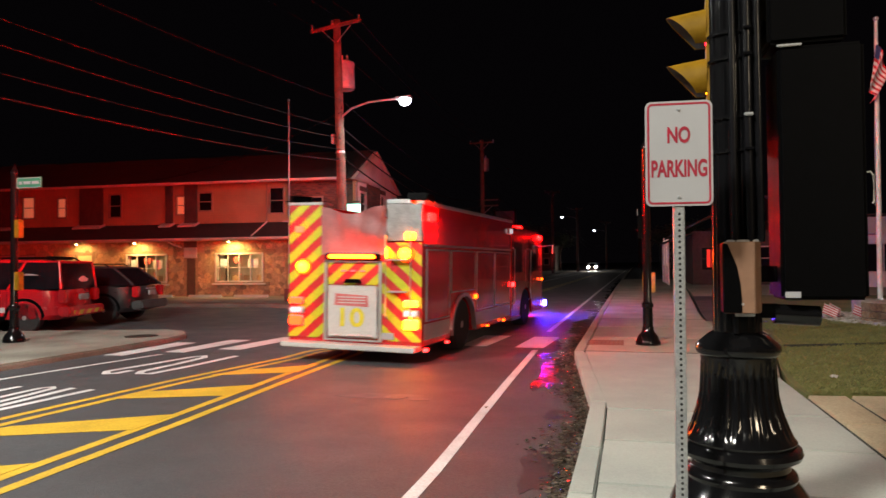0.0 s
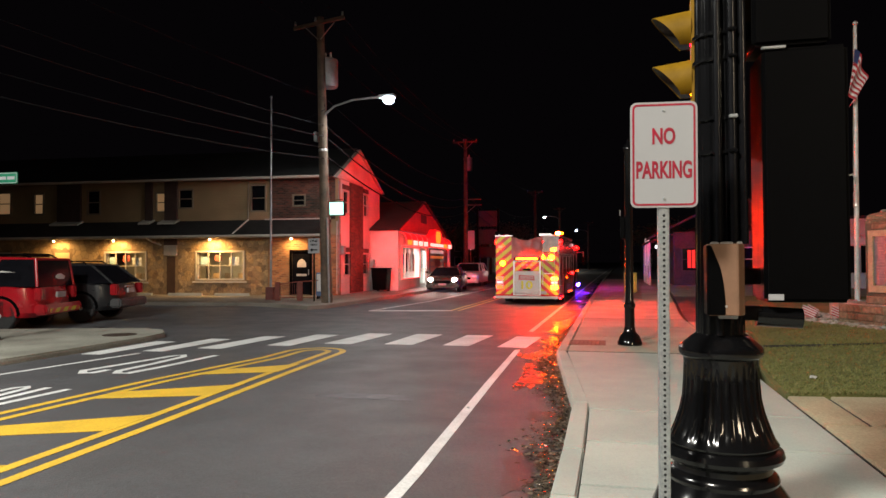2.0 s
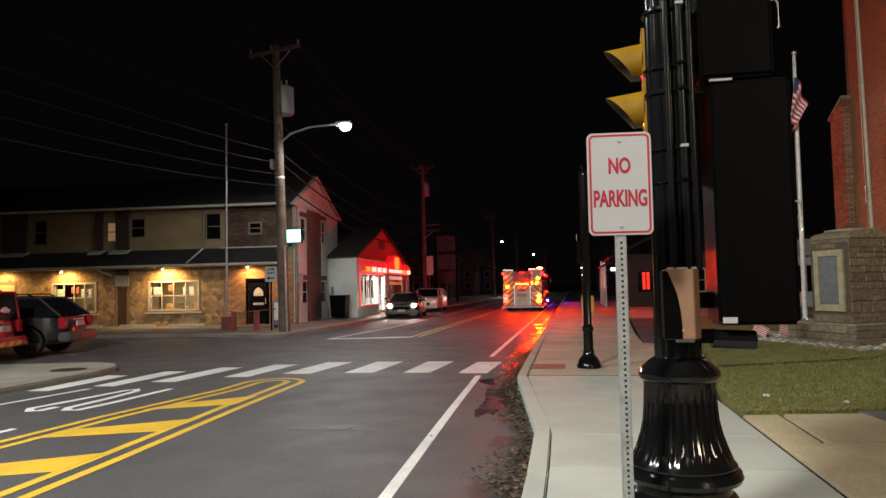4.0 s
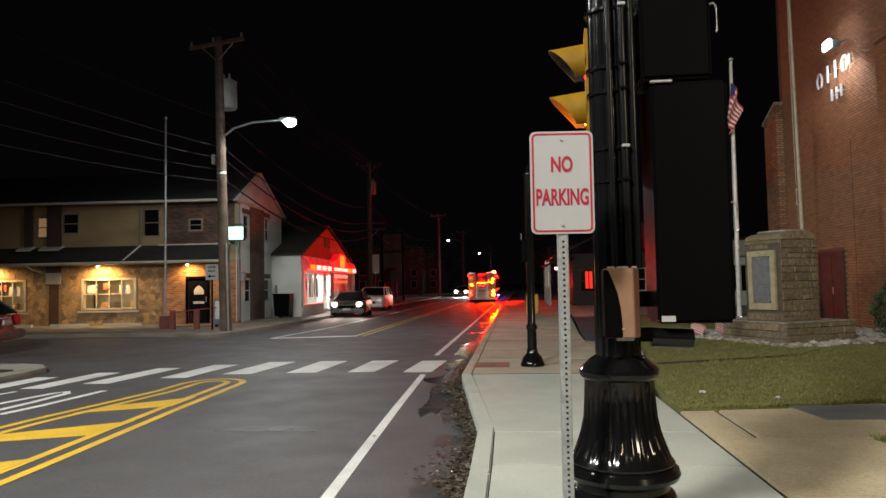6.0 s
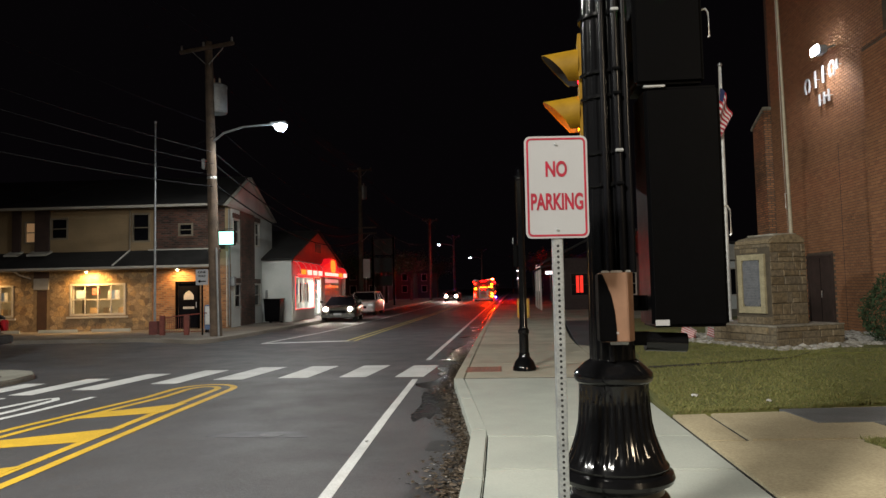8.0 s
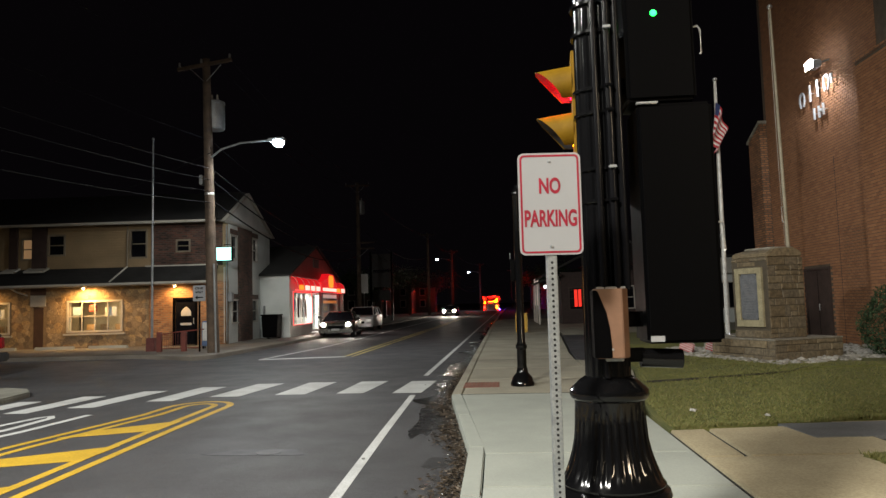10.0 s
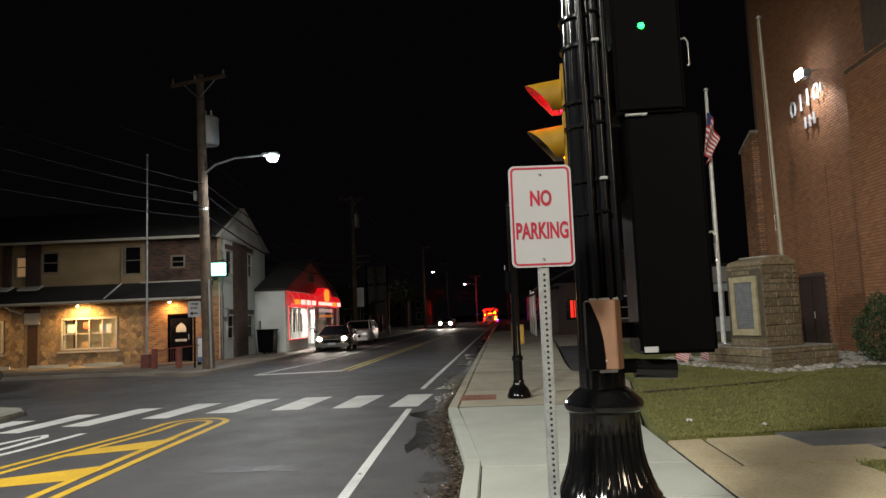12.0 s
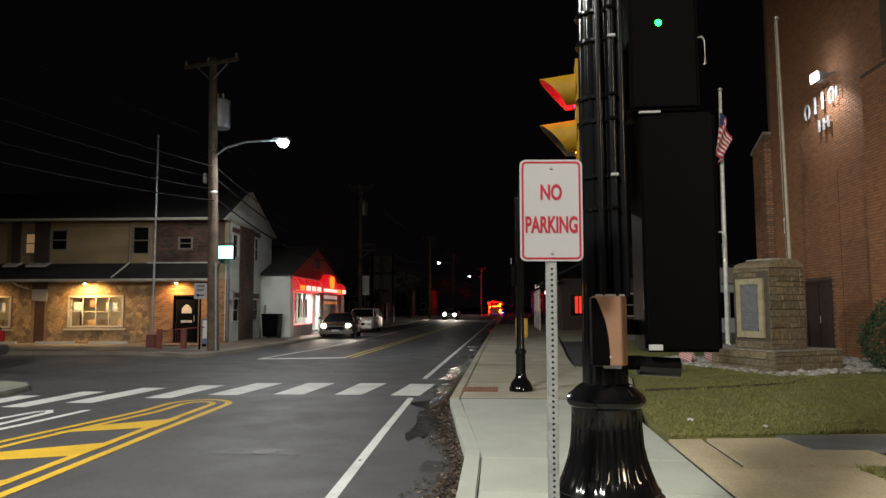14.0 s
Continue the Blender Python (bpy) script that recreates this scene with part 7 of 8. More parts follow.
    for s in (-1, 1):
        for z, hh, m in ((2.03 if s > 0 else 1.78, 0.11, AMBER_LIGHT), (1.16, 0.05, AMBER_LIGHT if s > 0 else RED_LOW), (0.99, 0.045, WHITE_LIGHT), (0.8, 0.08, AMBER_LIGHT if s > 0 else RED_LOW)):
            x = s * (W - 0.17 if z < 1.5 else W - 0.28)
            # the big lamps' rims glow too, to paint glare
            big = m is AMBER_LIGHT and hh > 0.1 and z > 1.5
            h = part("light_housing", rod((x, -0.008, z), (x, -0.034, z), 0.15, 0.145, 24) if big else rounded(x - 0.135, x + 0.135, -0.035, -0.008, z - hh - 0.02, z + hh + 0.02, 0.01), AMBER_GLARE if big else ALU, t, "light rim glowing in place of glare round the amber lens" if big else "chrome light bezel")
            part("lens", dome(x, -0.03, z, 0.1, 0.085) if big else rounded(x - 0.115, x + 0.115, -0.09, -0.034, z - hh, z + hh, 0.02), m, h)
        part("upper_beacon", rounded(s * (W - 0.2) - 0.09, s * (W - 0.2) + 0.09, -0.04, -0.006, 2.4 if s < 0 else 2.27, 2.52 if s < 0 else 2.4, 0.02), RED_REAR if s < 0 else AMBER_LIGHT, t, "red rear beacon" if s < 0 else "amber rear beacon")
        part("beacon_post", rod((s * (W - 0.12), 0.15, 2.93), (s * (W - 0.12), 0.15, 3.0), 0.05), ALU, t)
    part("flank_amber", rounded(W - 0.63, W - 0.58, -0.05, -0.006, 1.95, 2.12, 0.01), AMBER_LIGHT, t)
    # ladder-like hand rails on the right
    for x in (W - 0.6, W - 0.16):
        part("hand_rail", tube([(x, -0.02, 0.9), (x, -0.09, 0.95), (x, -0.09, 2.35), (x, -0.02, 2.4)], 0.016), ALU, t, "bright hand rail")
    for z in (1.35, 1.9):
        part("fold_step", rounded(W - 0.55, W - 0.2, -0.14, -0.02, z, z + 0.03, 0.008), ALU, t, "folding step")
    part("tailboard", rounded(-W - 0.06, W + 0.04, -0.24, 0.1, 0.34, 0.43, 0.012), PANEL_WHITE, t, "pale tread-plate tailboard")
    part("number_plate", rounded(0.5, 0.75, -0.02, -0.004, 0.52, 0.64, 0.006), SIGN_WHITE, t)
    part("tank_top", rounded(0.4, 1.1, 0.4, 1.0, 2.93, 3.02, 0.02), ALU, t)
    part("deck_pipe", tube([(0.95, 0.1, 2.93), (0.95, 0.1, 3.05), (1.1, 0.4, 3.05), (1.1, 0.8, 2.96)], 0.035), ALU, t)
    # the built height of the body over its low tailboard
    for ob in t.children_recursive:
        if ob.name.split(".")[0] not in ("wheel", "rim", "lug_ring"):
            for v in ob.data.vertices:
                v.co.z = 0.22 + (v.co.z - 0.34) * 0.9
                v.co.x *= 0.92 if ob.name.split(".")[0] == "tailboard" else 0.965
        if ob.name.split(".")[0] == "wheel":
            ob.location.x *= 0.965
    # added turning floods for the red wash of the flashing lights, hoods shape their beams
    beacons = []
    for x, m, lip in ((-W + 0.12, RED_FLOOD, 0.26), (W - 0.12, RED_SWEEP, 0.03)):
        b = part("deck_beacon", rounded(-0.17, 0.17, -0.08, 0.012, 0.0, 0.11, 0.01), BLACK_MATT, t, "added turning red flood in a black hood, in place of flashing")
        part("hood", boxed(-0.17, 0.17, 0.01, lip, 0.0, 0.012), BLACK_MATT, b)
        for s in (-1, 1):
            part("hood_side", boxed(s * 0.165 - 0.006, s * 0.165 + 0.006, 0.01, 0.07 if x < 0 else 0.24, 0.0, 0.11), BLACK_MATT, b)
        part("lens", rounded(-0.15, 0.15, 0.008, 0.018, 0.025, 0.095, 0.003), m, b)
        b.matrix_basis = pose(x * 0.965, 0.15, 2.58)
        beacons.append(b)
    return t, beacons


ENGINE, (LEFT_BEACON, RIGHT_BEACON) = fire_engine()


def car_body(t, prof, half, paint_mat, tuck=0.12):
    """A body from a side outline of (y, z), drawn in at the sills and shoulders, with rounded edges."""
    bm = bmesh.new()
    secs = [(-half, 0.9), (-half * 0.97, 0.95), (-half * 0.86, 0.99), (-half * 0.5, 1.0), (half * 0.5, 1.0), (half * 0.86, 0.99), (half * 0.97, 0.95), (half, 0.9)]
    cy, cz = sum(p[0] for p in prof) / len(prof), sum(p[1] for p in prof) / len(prof)
    rings = [[bm.verts.new((x, cy + (p[0] - cy) * s, cz + (p[1] - cz) * s)) for p in prof] for x, s in secs]
    for a, b in zip(rings, rings[1:]):
        for k in range(len(prof)):
            j = (k + 1) % len(prof)
            bm.faces.new((a[k], a[j], b[j], b[k]))
    bm.faces.new(rings[0]), bm.faces.new(rings[-1][::-1])
    # ends rounded in plan
    y0, y1 = min(p[0] for p in prof), max(p[0] for p in prof)
    for v in bm.verts:
        k = 0.42 * (abs(v.co.x) / half) ** 4
        a, b = max(0.0, 1 - (v.co.y - y0) / 0.9), max(0.0, 1 - (y1 - v.co.y) / 0.9)
        v.co.y += k * a - k * b
    return part("body", bm, paint_mat, t)


def cabin(t, base, roof, half, half_top, paint_mat, label="dark tinted glasshouse"):
    """Glasshouse: base and roof are (y, z) at rear and front. Glass all round with painted pillars and roof."""
    (y0, z0), (y1, z1) = base
    (r0, rz0), (r1, rz1) = roof
    bm = bmesh.new()
    v = [bm.verts.new(p) for p in ((-half, y0, z0), (half, y0, z0), (half, y1, z1), (-half, y1, z1), (-half_top, r0, rz0), (half_top, r0, rz0), (half_top, r1, rz1), (-half_top, r1, rz1))]
    for f in ((0, 1, 2, 3), (4, 7, 6, 5), (0, 4, 5, 1), (1, 5, 6, 2), (2, 6, 7, 3), (3, 7, 4, 0)):
        bm.faces.new([v[k] for k in f])
    g = part("windows", bm, GLASS_DARK, t, label)
    g.name = "glasshouse"
    part("roof", slab([(r0 - 0.05, rz0 - 0.04), (r1 + 0.06, rz1 - 0.05), (r1 + 0.02, rz1 + 0.015), ((r0 + r1) / 2, max(rz0, rz1) + 0.04), (r0 - 0.02, rz0 + 0.015)], "x", -half_top - 0.02, half_top + 0.02, 0.02), paint_mat, t)
    for s in (-1, 1):
        for (ya, za), (yb, zb) in (((y0, z0), (r0, rz0)), ((y1, z1), (r1, rz1)), ((y0 + (y1 - y0) * 0.36, z0), (r0 + (r1 - r0) * 0.33, rz0)), ((y0 + (y1 - y0) * 0.62, z0), (r0 + (r1 - r0) * 0.66, rz1))):
            part("pillar", tube([(s * (half + 0.004), ya, za), (s * (half_top + 0.01), yb, zb)], 0.035, 8), paint_mat, t)


def suv(m, label, paint_mat, tail, stripes=False, rack=True, headlights=None, top=1.64, back=0.4, tuck=0.2):
    """Origin under the rear bumper's middle, +y ahead."""
    t = thing("parked_suv", m, label, "car")
    L, h = 4.75, 0.95
    prof = [(0.0, 0.42), (0.02, 0.75), (0.1, 1.02), (0.6, 1.06), (3.3, 1.06), (4.45, 0.96), (4.72, 0.8), (4.75, 0.42), (4.4, 0.3), (0.25, 0.3)]
    car_body(t, prof, h, paint_mat)
    cabin(t, ((0.12, 1.04), (3.55, 1.05)), ((back, top - 0.02), (2.6, top)), h - 0.05, h - tuck, paint_mat)
    for s in (-1, 1):
        for y in (0.95, 3.8):
            wheel_mesh(t, s * (h - 0.12), y, 0.37, 0.24, s)
            part("wheel_arch", slab([(y + r * math.cos(radians(a)), 0.37 + r * math.sin(radians(a))) for r, rg in ((0.47, range(-5, 186, 15)), (0.4, range(185, -6, -15))) for a in rg], "x", min(s * (h - 0.06), s * (h + 0.01)), max(s * (h - 0.06), s * (h + 0.01))), BLACK_MATT, t)
        part("tail_light", rounded(s * 0.8 - 0.1, s * 0.8 + 0.1, 0.02, 0.2, 0.72, 1.02, 0.025), tail, t, "red tail light")
        part("headlight", rounded(s * 0.72 - 0.18, s * 0.72 + 0.18, 4.58, 4.74, 0.68, 0.82, 0.02), headlights or ALU, t)
        for ya, yb in ((1.35, 1.36), (2.35, 2.36), (3.3, 3.31)):
            part("door_seam", boxed(min(s * (h - 0.02), s * (h + 0.002)), max(s * (h - 0.02), s * (h + 0.002)), ya, yb, 0.42, 1.02), BLACK_MATT, t)
        part("sill_cladding", rounded(min(s * (h - 0.05), s * (h + 0.012)), max(s * (h - 0.05), s * (h + 0.012)), 1.42, 3.3, 0.3, 0.42, 0.01), BLACK_MATT, t)
        for yh in (1.5, 2.5):
            part("door_handle", rounded(min(s * h, s * (h + 0.03)), max(s * h, s * (h + 0.03)), yh, yh + 0.2, 0.9, 0.93, 0.006), ALU, t)
        part("mirror", rounded(min(s * h, s * (h + 0.2)), max(s * h, s * (h + 0.2)), 3.05, 3.2, 1.02, 1.18, 0.03), paint_mat, t)
        if rack:
            part("roof_rail", tube([(s * 0.62, back + 0.2, top), (s * 0.62, back + 0.35, top + 0.08), (s * 0.62, 2.3, top + 0.08), (s * 0.62, 2.5, top + 0.02)], 0.02), BLACK_MATT, t)
        if stripes:
            part("side_band", boxed(min(s * (h + 0.002), s * (h + 0.006)), max(s * (h + 0.002), s * (h + 0.006)), 1.4, 3.35, 0.5, 0.62), PANEL_WHITE, t, "pale side band")
            part("window_decal", slab([(0.55, 1.25), (0.7, 1.2), (1.1, 1.22), (1.2, 1.33), (0.95, 1.42), (0.65, 1.38)], "x", s * (h - 0.1) - 0.004, s * (h - 0.1) + 0.004), PANEL_WHITE, t)
    part("rear_bumper", rounded(-h + 0.04, h - 0.04, -0.1, 0.2, 0.38, 0.62, 0.04), surface("dark_bumper_plastic", (0.04, 0.04, 0.042), 0.5) if not stripes else paint_mat, t, "rear bumper")
    part("front_bumper", rounded(-h + 0.04, h - 0.04, 4.6, 4.84, 0.36, 0.62, 0.04), paint_mat, t)
    part("grille", rounded(-0.5, 0.5, 4.7, 4.78, 0.62, 0.84, 0.02), BLACK_MATT, t)
    part("number_plate", rounded(-0.22, 0.22, -0.02, 0.03, 0.76, 0.9, 0.01), surface("grey_plate", (0.3, 0.3, 0.3), 0.5), t)
    part("rear_wiper", tube([(0.0, 0.13, 1.12), (0.3, 0.18, 1.2)], 0.01), BLACK_MATT, t)
    part("tailgate_seam", boxed(-0.66, 0.66, 0.05, 0.062, 0.66, 0.672), BLACK_MATT, t)
    part("lift_handle", rounded(-0.3, 0.3, 0.02, 0.06, 0.93, 0.96, 0.008), ALU if not stripes else paint_mat, t)
    if stripes:
        chevrons(t, -0.75, 0.75, 0.42, 0.52, -0.115, 1)
        part("window_decal", slab([(-0.02, 1.24), (0.12, 1.2), (0.4, 1.2), (0.46, 1.27), (0.36, 1.29), (0.26, 1.34), (0.1, 1.33), (0.0, 1.28)], "y", 0.115, 0.125), PANEL_WHITE, t)
        part("roof_bar", rounded(-0.55, 0.55, 0.5, 0.68, top + 0.03, top + 0.11, 0.03), BLACK_MATT, t, "dark roof light bar")
    return t


SUV_RED = surface("dark_cherry_enamel", (0.3, 0.006, 0.012), 0.22, coat=0.2, contrast=0.12)
SUV_GREY = surface("grey_metallic_paint", (0.016, 0.016, 0.018), 0.3, 0.1, contrast=0.12)
CAR_DARK = surface("dark_olive_car_paint", (0.05, 0.046, 0.037), 0.25, 0.2, coat=0.4)
CAR_WHITE = surface("white_car_paint", (0.5, 0.5, 0.5), 0.3, coat=0.4, contrast=0.08)
suv(pose(-13.2, 14.55, 0.0, 0, 0, 107), "dark cherry-red fire chief SUV with hazard tape, parked", SUV_RED, TAIL_OFF, True, top=1.72, back=0.2, tuck=0.14)
suv(pose(-13.25, 17.2, 0.0, 0, 0, 105), "grey metallic SUV parked beside the red one", SUV_GREY, TAIL_OFF, False, top=1.56, back=0.75)


def sedan(m, label, paint_mat, lit, tall=False, name="parked_car", glare=0.1):
    """Origin under the front bumper's middle, the nose towards -y."""
    t = thing(name, m, label, "car")
    L, h = 4.6, 0.92
    top = 1.52 if tall else 1.33
    z1 = 1.02 if tall else 0.88
    prof = [(0.0, 0.36), (0.0, 0.66), (0.14, 0.78 if not tall else 0.9), (1.25, z1 - 0.02), (3.7, z1), (4.5, z1 - 0.08), (4.6, 0.7), (4.58, 0.36), (4.3, 0.24), (0.25, 0.22)]
    car_body(t, prof, h, paint_mat)
    cabin(t, ((4.35 if tall else 4.1, z1 - 0.02), (1.05 if tall else 1.3, z1 - 0.03)), ((3.9 if tall else 3.2, top - 0.03), (1.8 if tall else 2.15, top - 0.04)), h - 0.09, h - (0.26 if tall else 0.34), paint_mat, "dark car windows")
    for s in (-1, 1):
        for y in (0.85, 3.65):
            wheel_mesh(t, s * (h - 0.12), y, 0.34 if not tall else 0.37, 0.22, s)
        hl = part("headlight", rounded(s * 0.64 - 0.19, s * 0.64 + 0.19, 0.05, 0.2, 0.6, 0.75, 0.04), ALU, t, "headlight")
        part("lamp_lens", rod((s * 0.62, 0.06, 0.675), (s * 0.62, 0.035, 0.675), glare, glare * 0.9, 20), lit, hl, "lit headlight lens" if lit is HEAD_LIGHT else "")
        part("mirror", rounded(min(s * h, s * (h + 0.19)), max(s * h, s * (h + 0.19)), 1.3, 1.42, 0.98, 1.12, 0.03), paint_mat, t)
        part("door_handle", rounded(min(s * h, s * (h + 0.03)), max(s * h, s * (h + 0.03)), 2.6, 2.8, 0.82, 0.85, 0.006), ALU, t)
        part("tail_light", rounded(s * 0.72 - 0.15, s * 0.72 + 0.15, 4.52, 4.62, 0.72, 0.86, 0.02), TAIL_OFF, t)
    part("grille", rounded(-0.42, 0.42, -0.03, 0.05, 0.46, 0.62, 0.02), BLACK_MATT, t)
    part("front_bumper", rounded(-h + 0.06, h - 0.06, -0.08, 0.14, 0.26, 0.45, 0.04), paint_mat, t)
    part("number_plate", rounded(-0.2, 0.2, -0.1, -0.08, 0.38, 0.48, 0.006), surface("grey_plate", (0.3, 0.3, 0.3), 0.5), t)
    return t


sedan(pose(-8.5, 35.2, 0, 0, 0, 6), "dark low car with lit headlights waiting at the kerb", CAR_DARK, HEAD_LIGHT)
sedan(pose(-9.15, 43.9, 0, 0, 0, 1), "white tall car parked behind the dark one", CAR_WHITE, ALU, True)
ONCOMING = sedan(pose(-6.5, 86, 0), "oncoming car with bright headlights in the far lane", CAR_DARK, glow("oncoming_headlight", (1.0, 0.88, 0.72), 800), False, "oncoming_car", 0.15)


# ---- distance along the road ----
def far_shop():
    t = thing("roadside_house", pose(3.7, 44, 0.13), "low dark roadside house with a porch and red window sign", "house")
    dark = surface("dull_red_brown_wall", (0.035, 0.02, 0.018), 0.8, fine=40)
    part("wall", wall_with_openings(0, 7, 0, 3.2, 0, 0.25, [(0.5, 1.5, 0.9, 2.2), (3.2, 4.4, 0.9, 2.2)]), dark, t)
    part("side_wall", boxed(0, 0.25, 0.25, 9, 0, 3.2), dark, t)
    part("roof", slab([(-1.2, 2.9), (3.5, 5.2), (8.0, 3.0), (8.0, 3.1), (3.5, 5.35), (-1.2, 3.05)], "y", -0.8, 9.3), SHINGLE, t)
    part("porch_roof", slab([(-1.6, 2.5), (0.02, 3.0), (0.02, 3.1), (-1.6, 2.62)], "y", -0.8, 6), SHINGLE, t)
    for y in (-0.6, 2.5, 5.6):
        part("porch_post", rounded(-1.5, -1.38, y, y + 0.12, 0, 2.56, 0.01), TRIM_WHITE, t)
    window_unit(t, 0.5, 1.5, 0.9, 2.2, 0, 1, 2, GLASS_DARK, BOARD_DARK)
    window_unit(t, 3.2, 4.4, 0.9, 2.2, 0, 1, 2, GLASS_DARK)
    for wx in (0.78, 1.02):
        part("window_sign", boxed(wx, wx + 0.18, -0.06, -0.04, 1.05, 2.1), glow("red_neon", (1.0, 0.03, 0.015), 0.9), t, "red lit window sign")
    w = thing("white_store", pose(11.4, 40, 0.13), "low white store with dark windows behind the lawn", "shop")
    part("wall", wall_with_openings(0, 9, 0, 3.6, 0, 0.3, [(0.4, 2.6, 0.8, 2.2), (3.2, 5.4, 0.8, 2.2), (6.2, 8.4, 0.8, 2.2)]), STUCCO, w)
    part("fascia", rounded(-0.2, 9.2, -0.4, -0.003, 2.7, 3.5, 0.03), TRIM_WHITE, w)
    part("roof", boxed(-0.2, 9.2, -0.2, 8, 3.6, 3.75), SHINGLE, w)
    part("side_wall", boxed(0, 0.3, 0.3, 8, 0, 3.6), STUCCO, w)
    for a in (0.4, 3.2, 6.2):
        window_unit(w, a, a + 2.2, 0.8, 2.2, 0, 3, 1, GLASS_DARK)
    # pylon sign beyond the shop
    s = thing("pylon_sign", pose(-12.4, 66, 0.1), "dark two-post pylon sign with unlit panels", "sign")
    for x in (0, 2.0):
        part("post", rounded(x - 0.1, x + 0.1, -0.1, 0.1, 0, 6.6, 0.02), BLACK_MATT, s)
    for a, b in ((4.9, 6.4), (3.2, 4.6), (1.9, 2.9)):
        part("panel", rounded(0.12, 1.88, -0.12, 0.12, a, b, 0.03), surface("dull_sign_panel", (0.03, 0.025, 0.025), 0.6), s, "dull unlit sign panel")
    # lit vertical board and small lit sign on the right side
    v = thing("lit_board", pose(3.05, 62, 0.0), "tall narrow lit board on a post", "sign")
    part("post", rounded(-0.06, 0.06, -0.05, 0.05, 0, 1.2, 0.01), GREY_METAL, v)
    part("board", rounded(-0.18, 0.18, -0.08, 0.08, 1.2, 3.5, 0.02), glow("pale_board", (0.85, 0.7, 0.62), 0.55), v)
    b = thing("lit_board", pose(5.2, 78, 0.0), "small lit horizontal sign on a post", "sign")
    part("post", rounded(-0.07, 0.07, -0.05, 0.05, 0, 2.9, 0.01), GREY_METAL, b)
    part("board", rounded(-0.55, 0.55, -0.1, 0.1, 2.95, 3.3, 0.03), glow("white_board", (0.95, 0.97, 1.0), 1.8), b)
    # yellow bollard box behind the pedestrian post
    y = thing("yellow_bollard", pose(0.87, 33, 0.15), "squat yellow steel bollard box on the pavement", "bollard")
    yel = surface("barrier_yellow", (0.6, 0.34, 0.02), 0.45)
    part("body", rounded(-0.28, 0.28, -0.15, 0.15, 0, 0.85, 0.04), yel, y)
    part("cap", rounded(-0.3, 0.3, -0.17, 0.17, 0.85, 0.9, 0.02), yel, y)
    # far lit points: signal and porch lamp
    for x, yy, z, c, st in ((2.5, 120, 3.0, (1, 0.95, 0.9), 14), (-12.3, 62, 2.6, (1, 0.9, 0.7), 2), (-13, 78, 2.4, (1, 0.85, 0.7), 2), (4.3, 215, 6.5, (0.9, 0.95, 1), 60)):
        p = thing("post_lamp", pose(x, yy, 0.0 if x > -9 else 0.12), "small lit lamp on a thin post, far off", "lamp")
        part("post", rod((0, 0, 0), (0, 0, z), 0.05, 0.04, 8), GREY_METAL, p)
        part("globe", lathe([(0.04, z), (0.11, z + 0.06), (0.11, z + 0.14), (0.04, z + 0.2)], 14), glow("far_lamp_%d" % int(yy), c, st), p)
    # kerb-side trees and dark houses at the far left
    for k, (x, yy, w, h) in enumerate(((-24, 74, 9, 6.5), (-20, 92, 8, 6), (-19, 112, 9, 7), (14, 70, 10, 6), (13, 100, 10, 7), (12, 140, 12, 7), (-17, 118, 10, 6.5))):
        q = thing("far_house", pose(x, yy, 0.0 if x > -9 else 0.12), "dark unlit two-storey house beyond the road", "house")
        part("wall", boxed(-w / 2, w / 2, 0, 8, 0, h * 0.65), surface("dim_house_wall_%d" % (k % 3), ((0.07, 0.06, 0.05), (0.06, 0.04, 0.035), (0.08, 0.075, 0.07))[k % 3], 0.8), q)
        part("roof", slab([(-w / 2 - 0.4, h * 0.65), (w / 2 + 0.4, h * 0.65), (0, h)], "y", -0.4, 8.4), SHINGLE, q)
        for j in range(3):
            for r in range(2):
                a = -w / 2 + 1.0 + j * (w - 2.8) / 2
                f = part("window", ring_band([(a - 0.08, 1.0 + r * 1.9), (a + 0.88, 1.0 + r * 1.9), (a + 0.88, 2.2 + r * 1.9), (a - 0.08, 2.2 + r * 1.9)], [(a, 1.08 + r * 1.9), (a + 0.8, 1.08 + r * 1.9), (a + 0.8, 2.12 + r * 1.9), (a, 2.12 + r * 1.9)], "y", -0.04, 0.0), TRIM_WHITE, q)
                part("pane", boxed(a, a + 0.8, -0.02, -0.005, 1.08 + r * 1.9, 2.12 + r * 1.9), GLASS_DARK, f)


far_shop()


def tree(m, h, seed, label):
    t = thing("tree", m, label, "tree")
    rng = random.Random(seed)
    part("trunk", rod((0, 0, -0.1), (0.1, 0, h * 0.45), 0.2, 0.12, 10), WOOD_POLE, t)
    V, F = [], []
    for k in range(9):
        a, e = rng.uniform(0, 6.28), rng.uniform(0.5, 1.1)
        L = h * rng.uniform(0.25, 0.45)
        tip = Vector((L * math.cos(a) * math.cos(e), L * math.sin(a) * math.cos(e), h * 0.4 + L * math.sin(e)))
        part("limb", tube([(0.05, 0, h * 0.38), tuple(tip * 0.5 + Vector((0.03, 0, h * 0.22))), tuple(tip)], 0.05, 6), WOOD_POLE, t)
        for j in range(160):
            c = tip + Vector((rng.gauss(0, 0.8), rng.gauss(0, 0.8), rng.gauss(0.1, 0.6)))
            u, v = Vector((rng.gauss(0, 1), rng.gauss(0, 1), rng.gauss(0, 1))).normalized() * 0.13, Vector((rng.gauss(0, 1), rng.gauss(0, 1), rng.gauss(0, 1))).normalized() * 0.09
            q = len(V)
            V += [tuple(c - u), tuple(c + v), tuple(c + u), tuple(c - v)]
            F.append((q, q + 1, q + 2, q + 3))
    pieces("crown", V, F, LEAF, t)


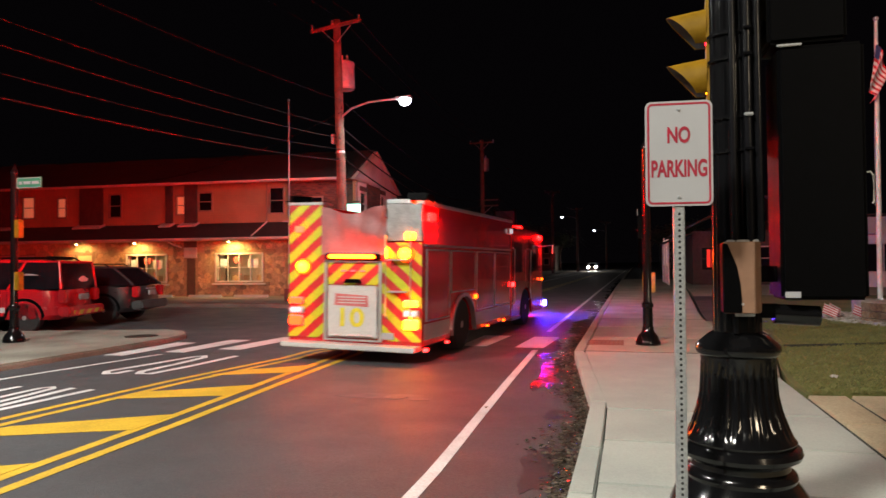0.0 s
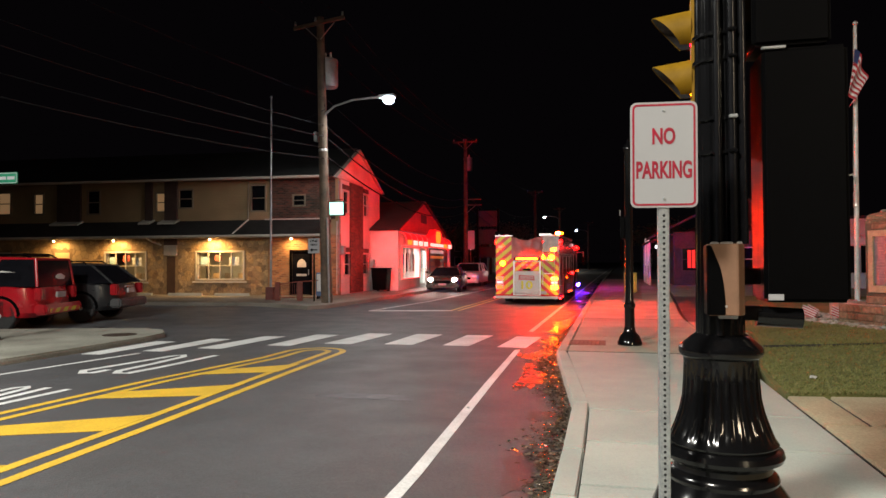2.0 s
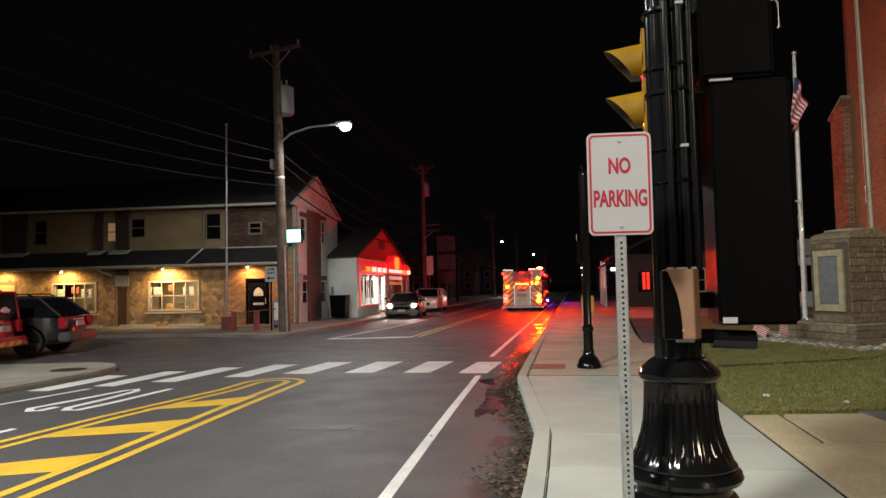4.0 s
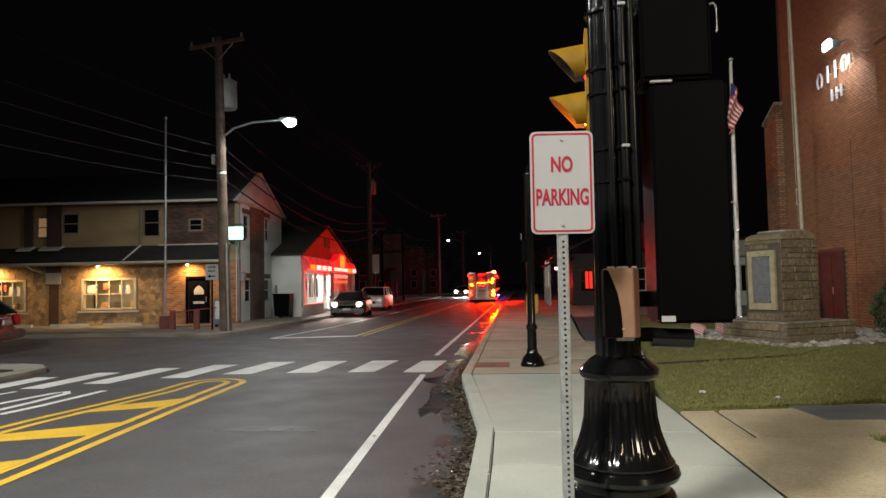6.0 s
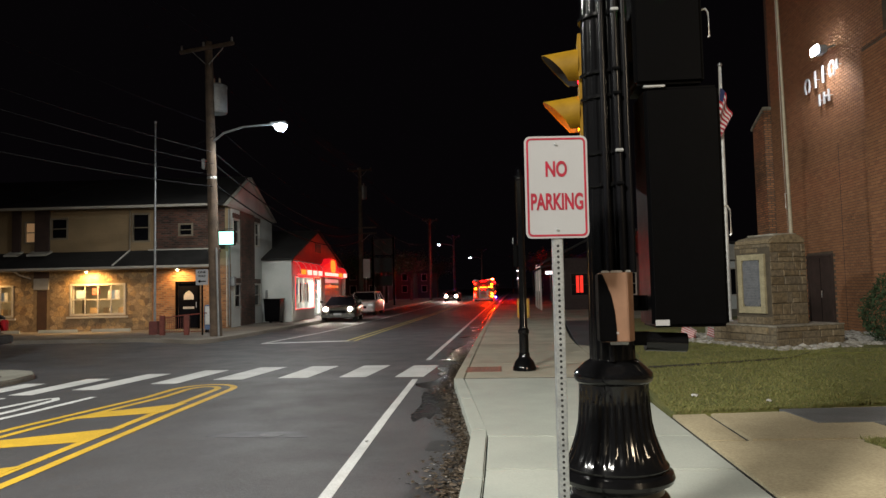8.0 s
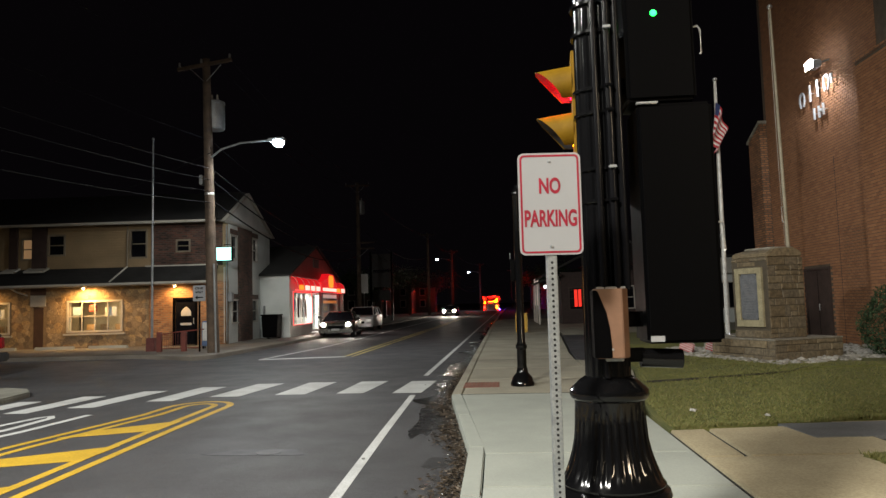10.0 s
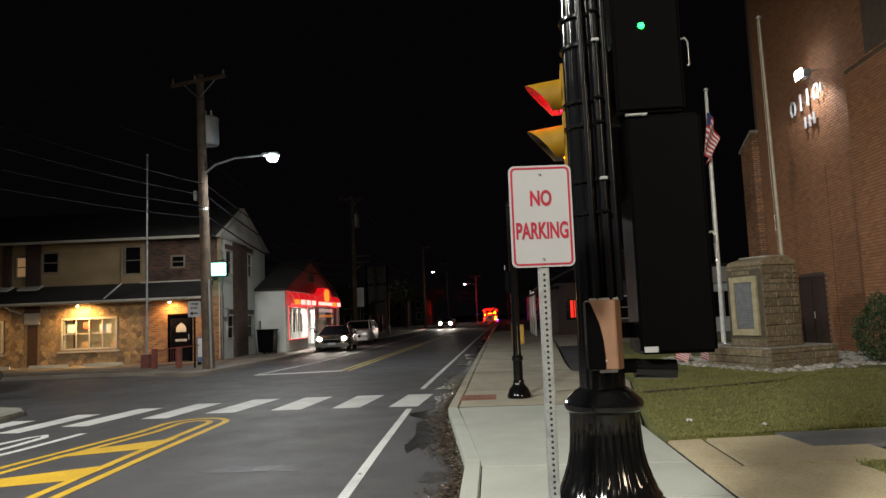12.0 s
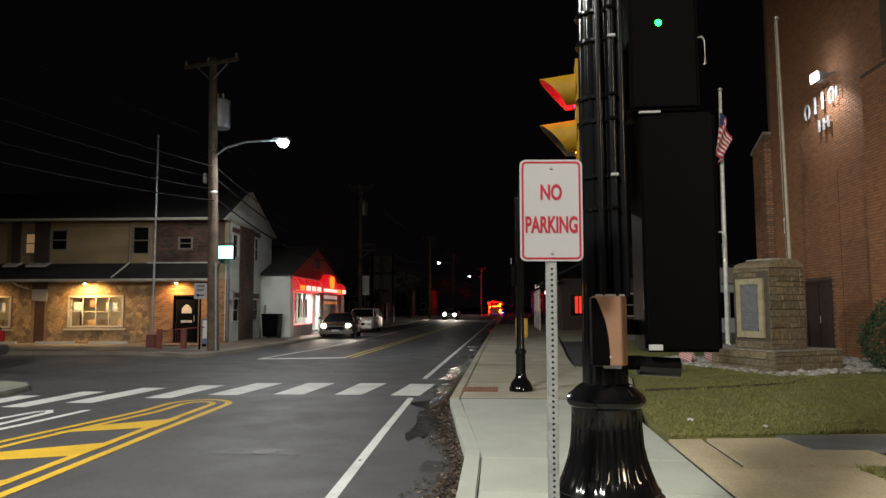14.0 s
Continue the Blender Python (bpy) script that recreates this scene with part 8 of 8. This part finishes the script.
for k, (x, y, h) in enumerate(((-14.5, 70, 6), (-13.5, 80, 7), (-13, 98, 7.5), (6.5, 92, 7), (6, 118, 8), (-12, 128, 8))):
    tree(pose(x, y, 0.1, 0, 0, 40 * k), h, k + 3, "dark leafy street tree by the far road")


# ---- what moves ----
def motions():
    rows = [(0.0, -4.3, 10.4, -4.5), (0.5, -3.62, 13.7, -5.0), (1.0, -3.225, 17.1, -3.5), (1.5, -3.14, 21.8, -2.0), (2.0, -3.03, 25.9, -1.5), (2.5, -2.92, 30.3, -1.2), (3.0, -2.86, 34.8, -0.8), (5.5, -2.73, 56.5, -0.3),
            (6.5, -2.7, 67, -0.6), (7.5, -2.5, 78, -1.0), (8.5, -2.32, 89.5, -1.0), (11.0, -1.62, 126, -1.0), (12.5, -1.55, 129, -1.0), (14.0, -1.5, 130, -1.0)]
    walk(ENGINE, [(t, pose(x, y, 0, 0, 1.2 if t < 0.6 else 0.4, rz)) for t, x, y, rz in rows])
    # in place of flashing, the added left beacon swings along the inn and folds down over the bed; the right one comes
    # round to the rear
    x, y, z = -1.06, 0.15, 2.58
    walk(LEFT_BEACON, [(t, pose(x, y, z, p, 0, q)) for t, p, q in ((0.0, 5, 55), (0.5, 5, 58), (1.0, 0, -2), (1.5, -6, 4), (2.0, -35, 0), (2.4, -60, -20), (2.8, -80, -40), (14.0, -80, -40))])
    walk(RIGHT_BEACON, [(t, pose(-x, y, z, p, 0, q)) for t, p, q in ((0.0, -6, 0), (1.1, -6, -20), (1.5, -6, -80), (1.9, -6, -130), (2.3, 0, -172), (2.9, 22, -170), (4.0, 15, -172), (5.3, -6, -174), (8.6, -6, -172), (9.4, -6, -230), (10.4, -6, -300), (11.0, -6, -350), (14.0, -6, -360))])
    # the signal goes from green to amber at 4.2 s and to red at 8.4 s
    for lamp_disc, z, turns in zip(SIGNAL_LAMPS, (2.72, 2.44, 2.16), (((8.4, 8.5, 180, 0),), ((4.2, 4.3, 180, 0), (8.4, 8.5, 0, 180)), ((4.2, 4.3, 0, 180),))):
        keys = [(0.0, turns[0][2])] + [(a + (b - a) * k / 3, p + (q - p) * k / 3) for a, b, p, q in turns for k in range(4)] + [(14.0, turns[-1][3])]
        walk(lamp_disc, [(t, pose(-0.0945, 0.34, z, 0, 0, r)) for t, r in keys])
    ys = [(0.0, -6.2, 124), (1.5, -6.35, 112), (3.0, -6.45, 101), (5.5, -6.5, 88.5), (6.5, -6.5, 87), (14.0, -6.5, 85.5)]
    walk(ONCOMING, [(t, pose(x, y, 0, 0, 0, -1.5)) for t, x, y in ys])


motions()
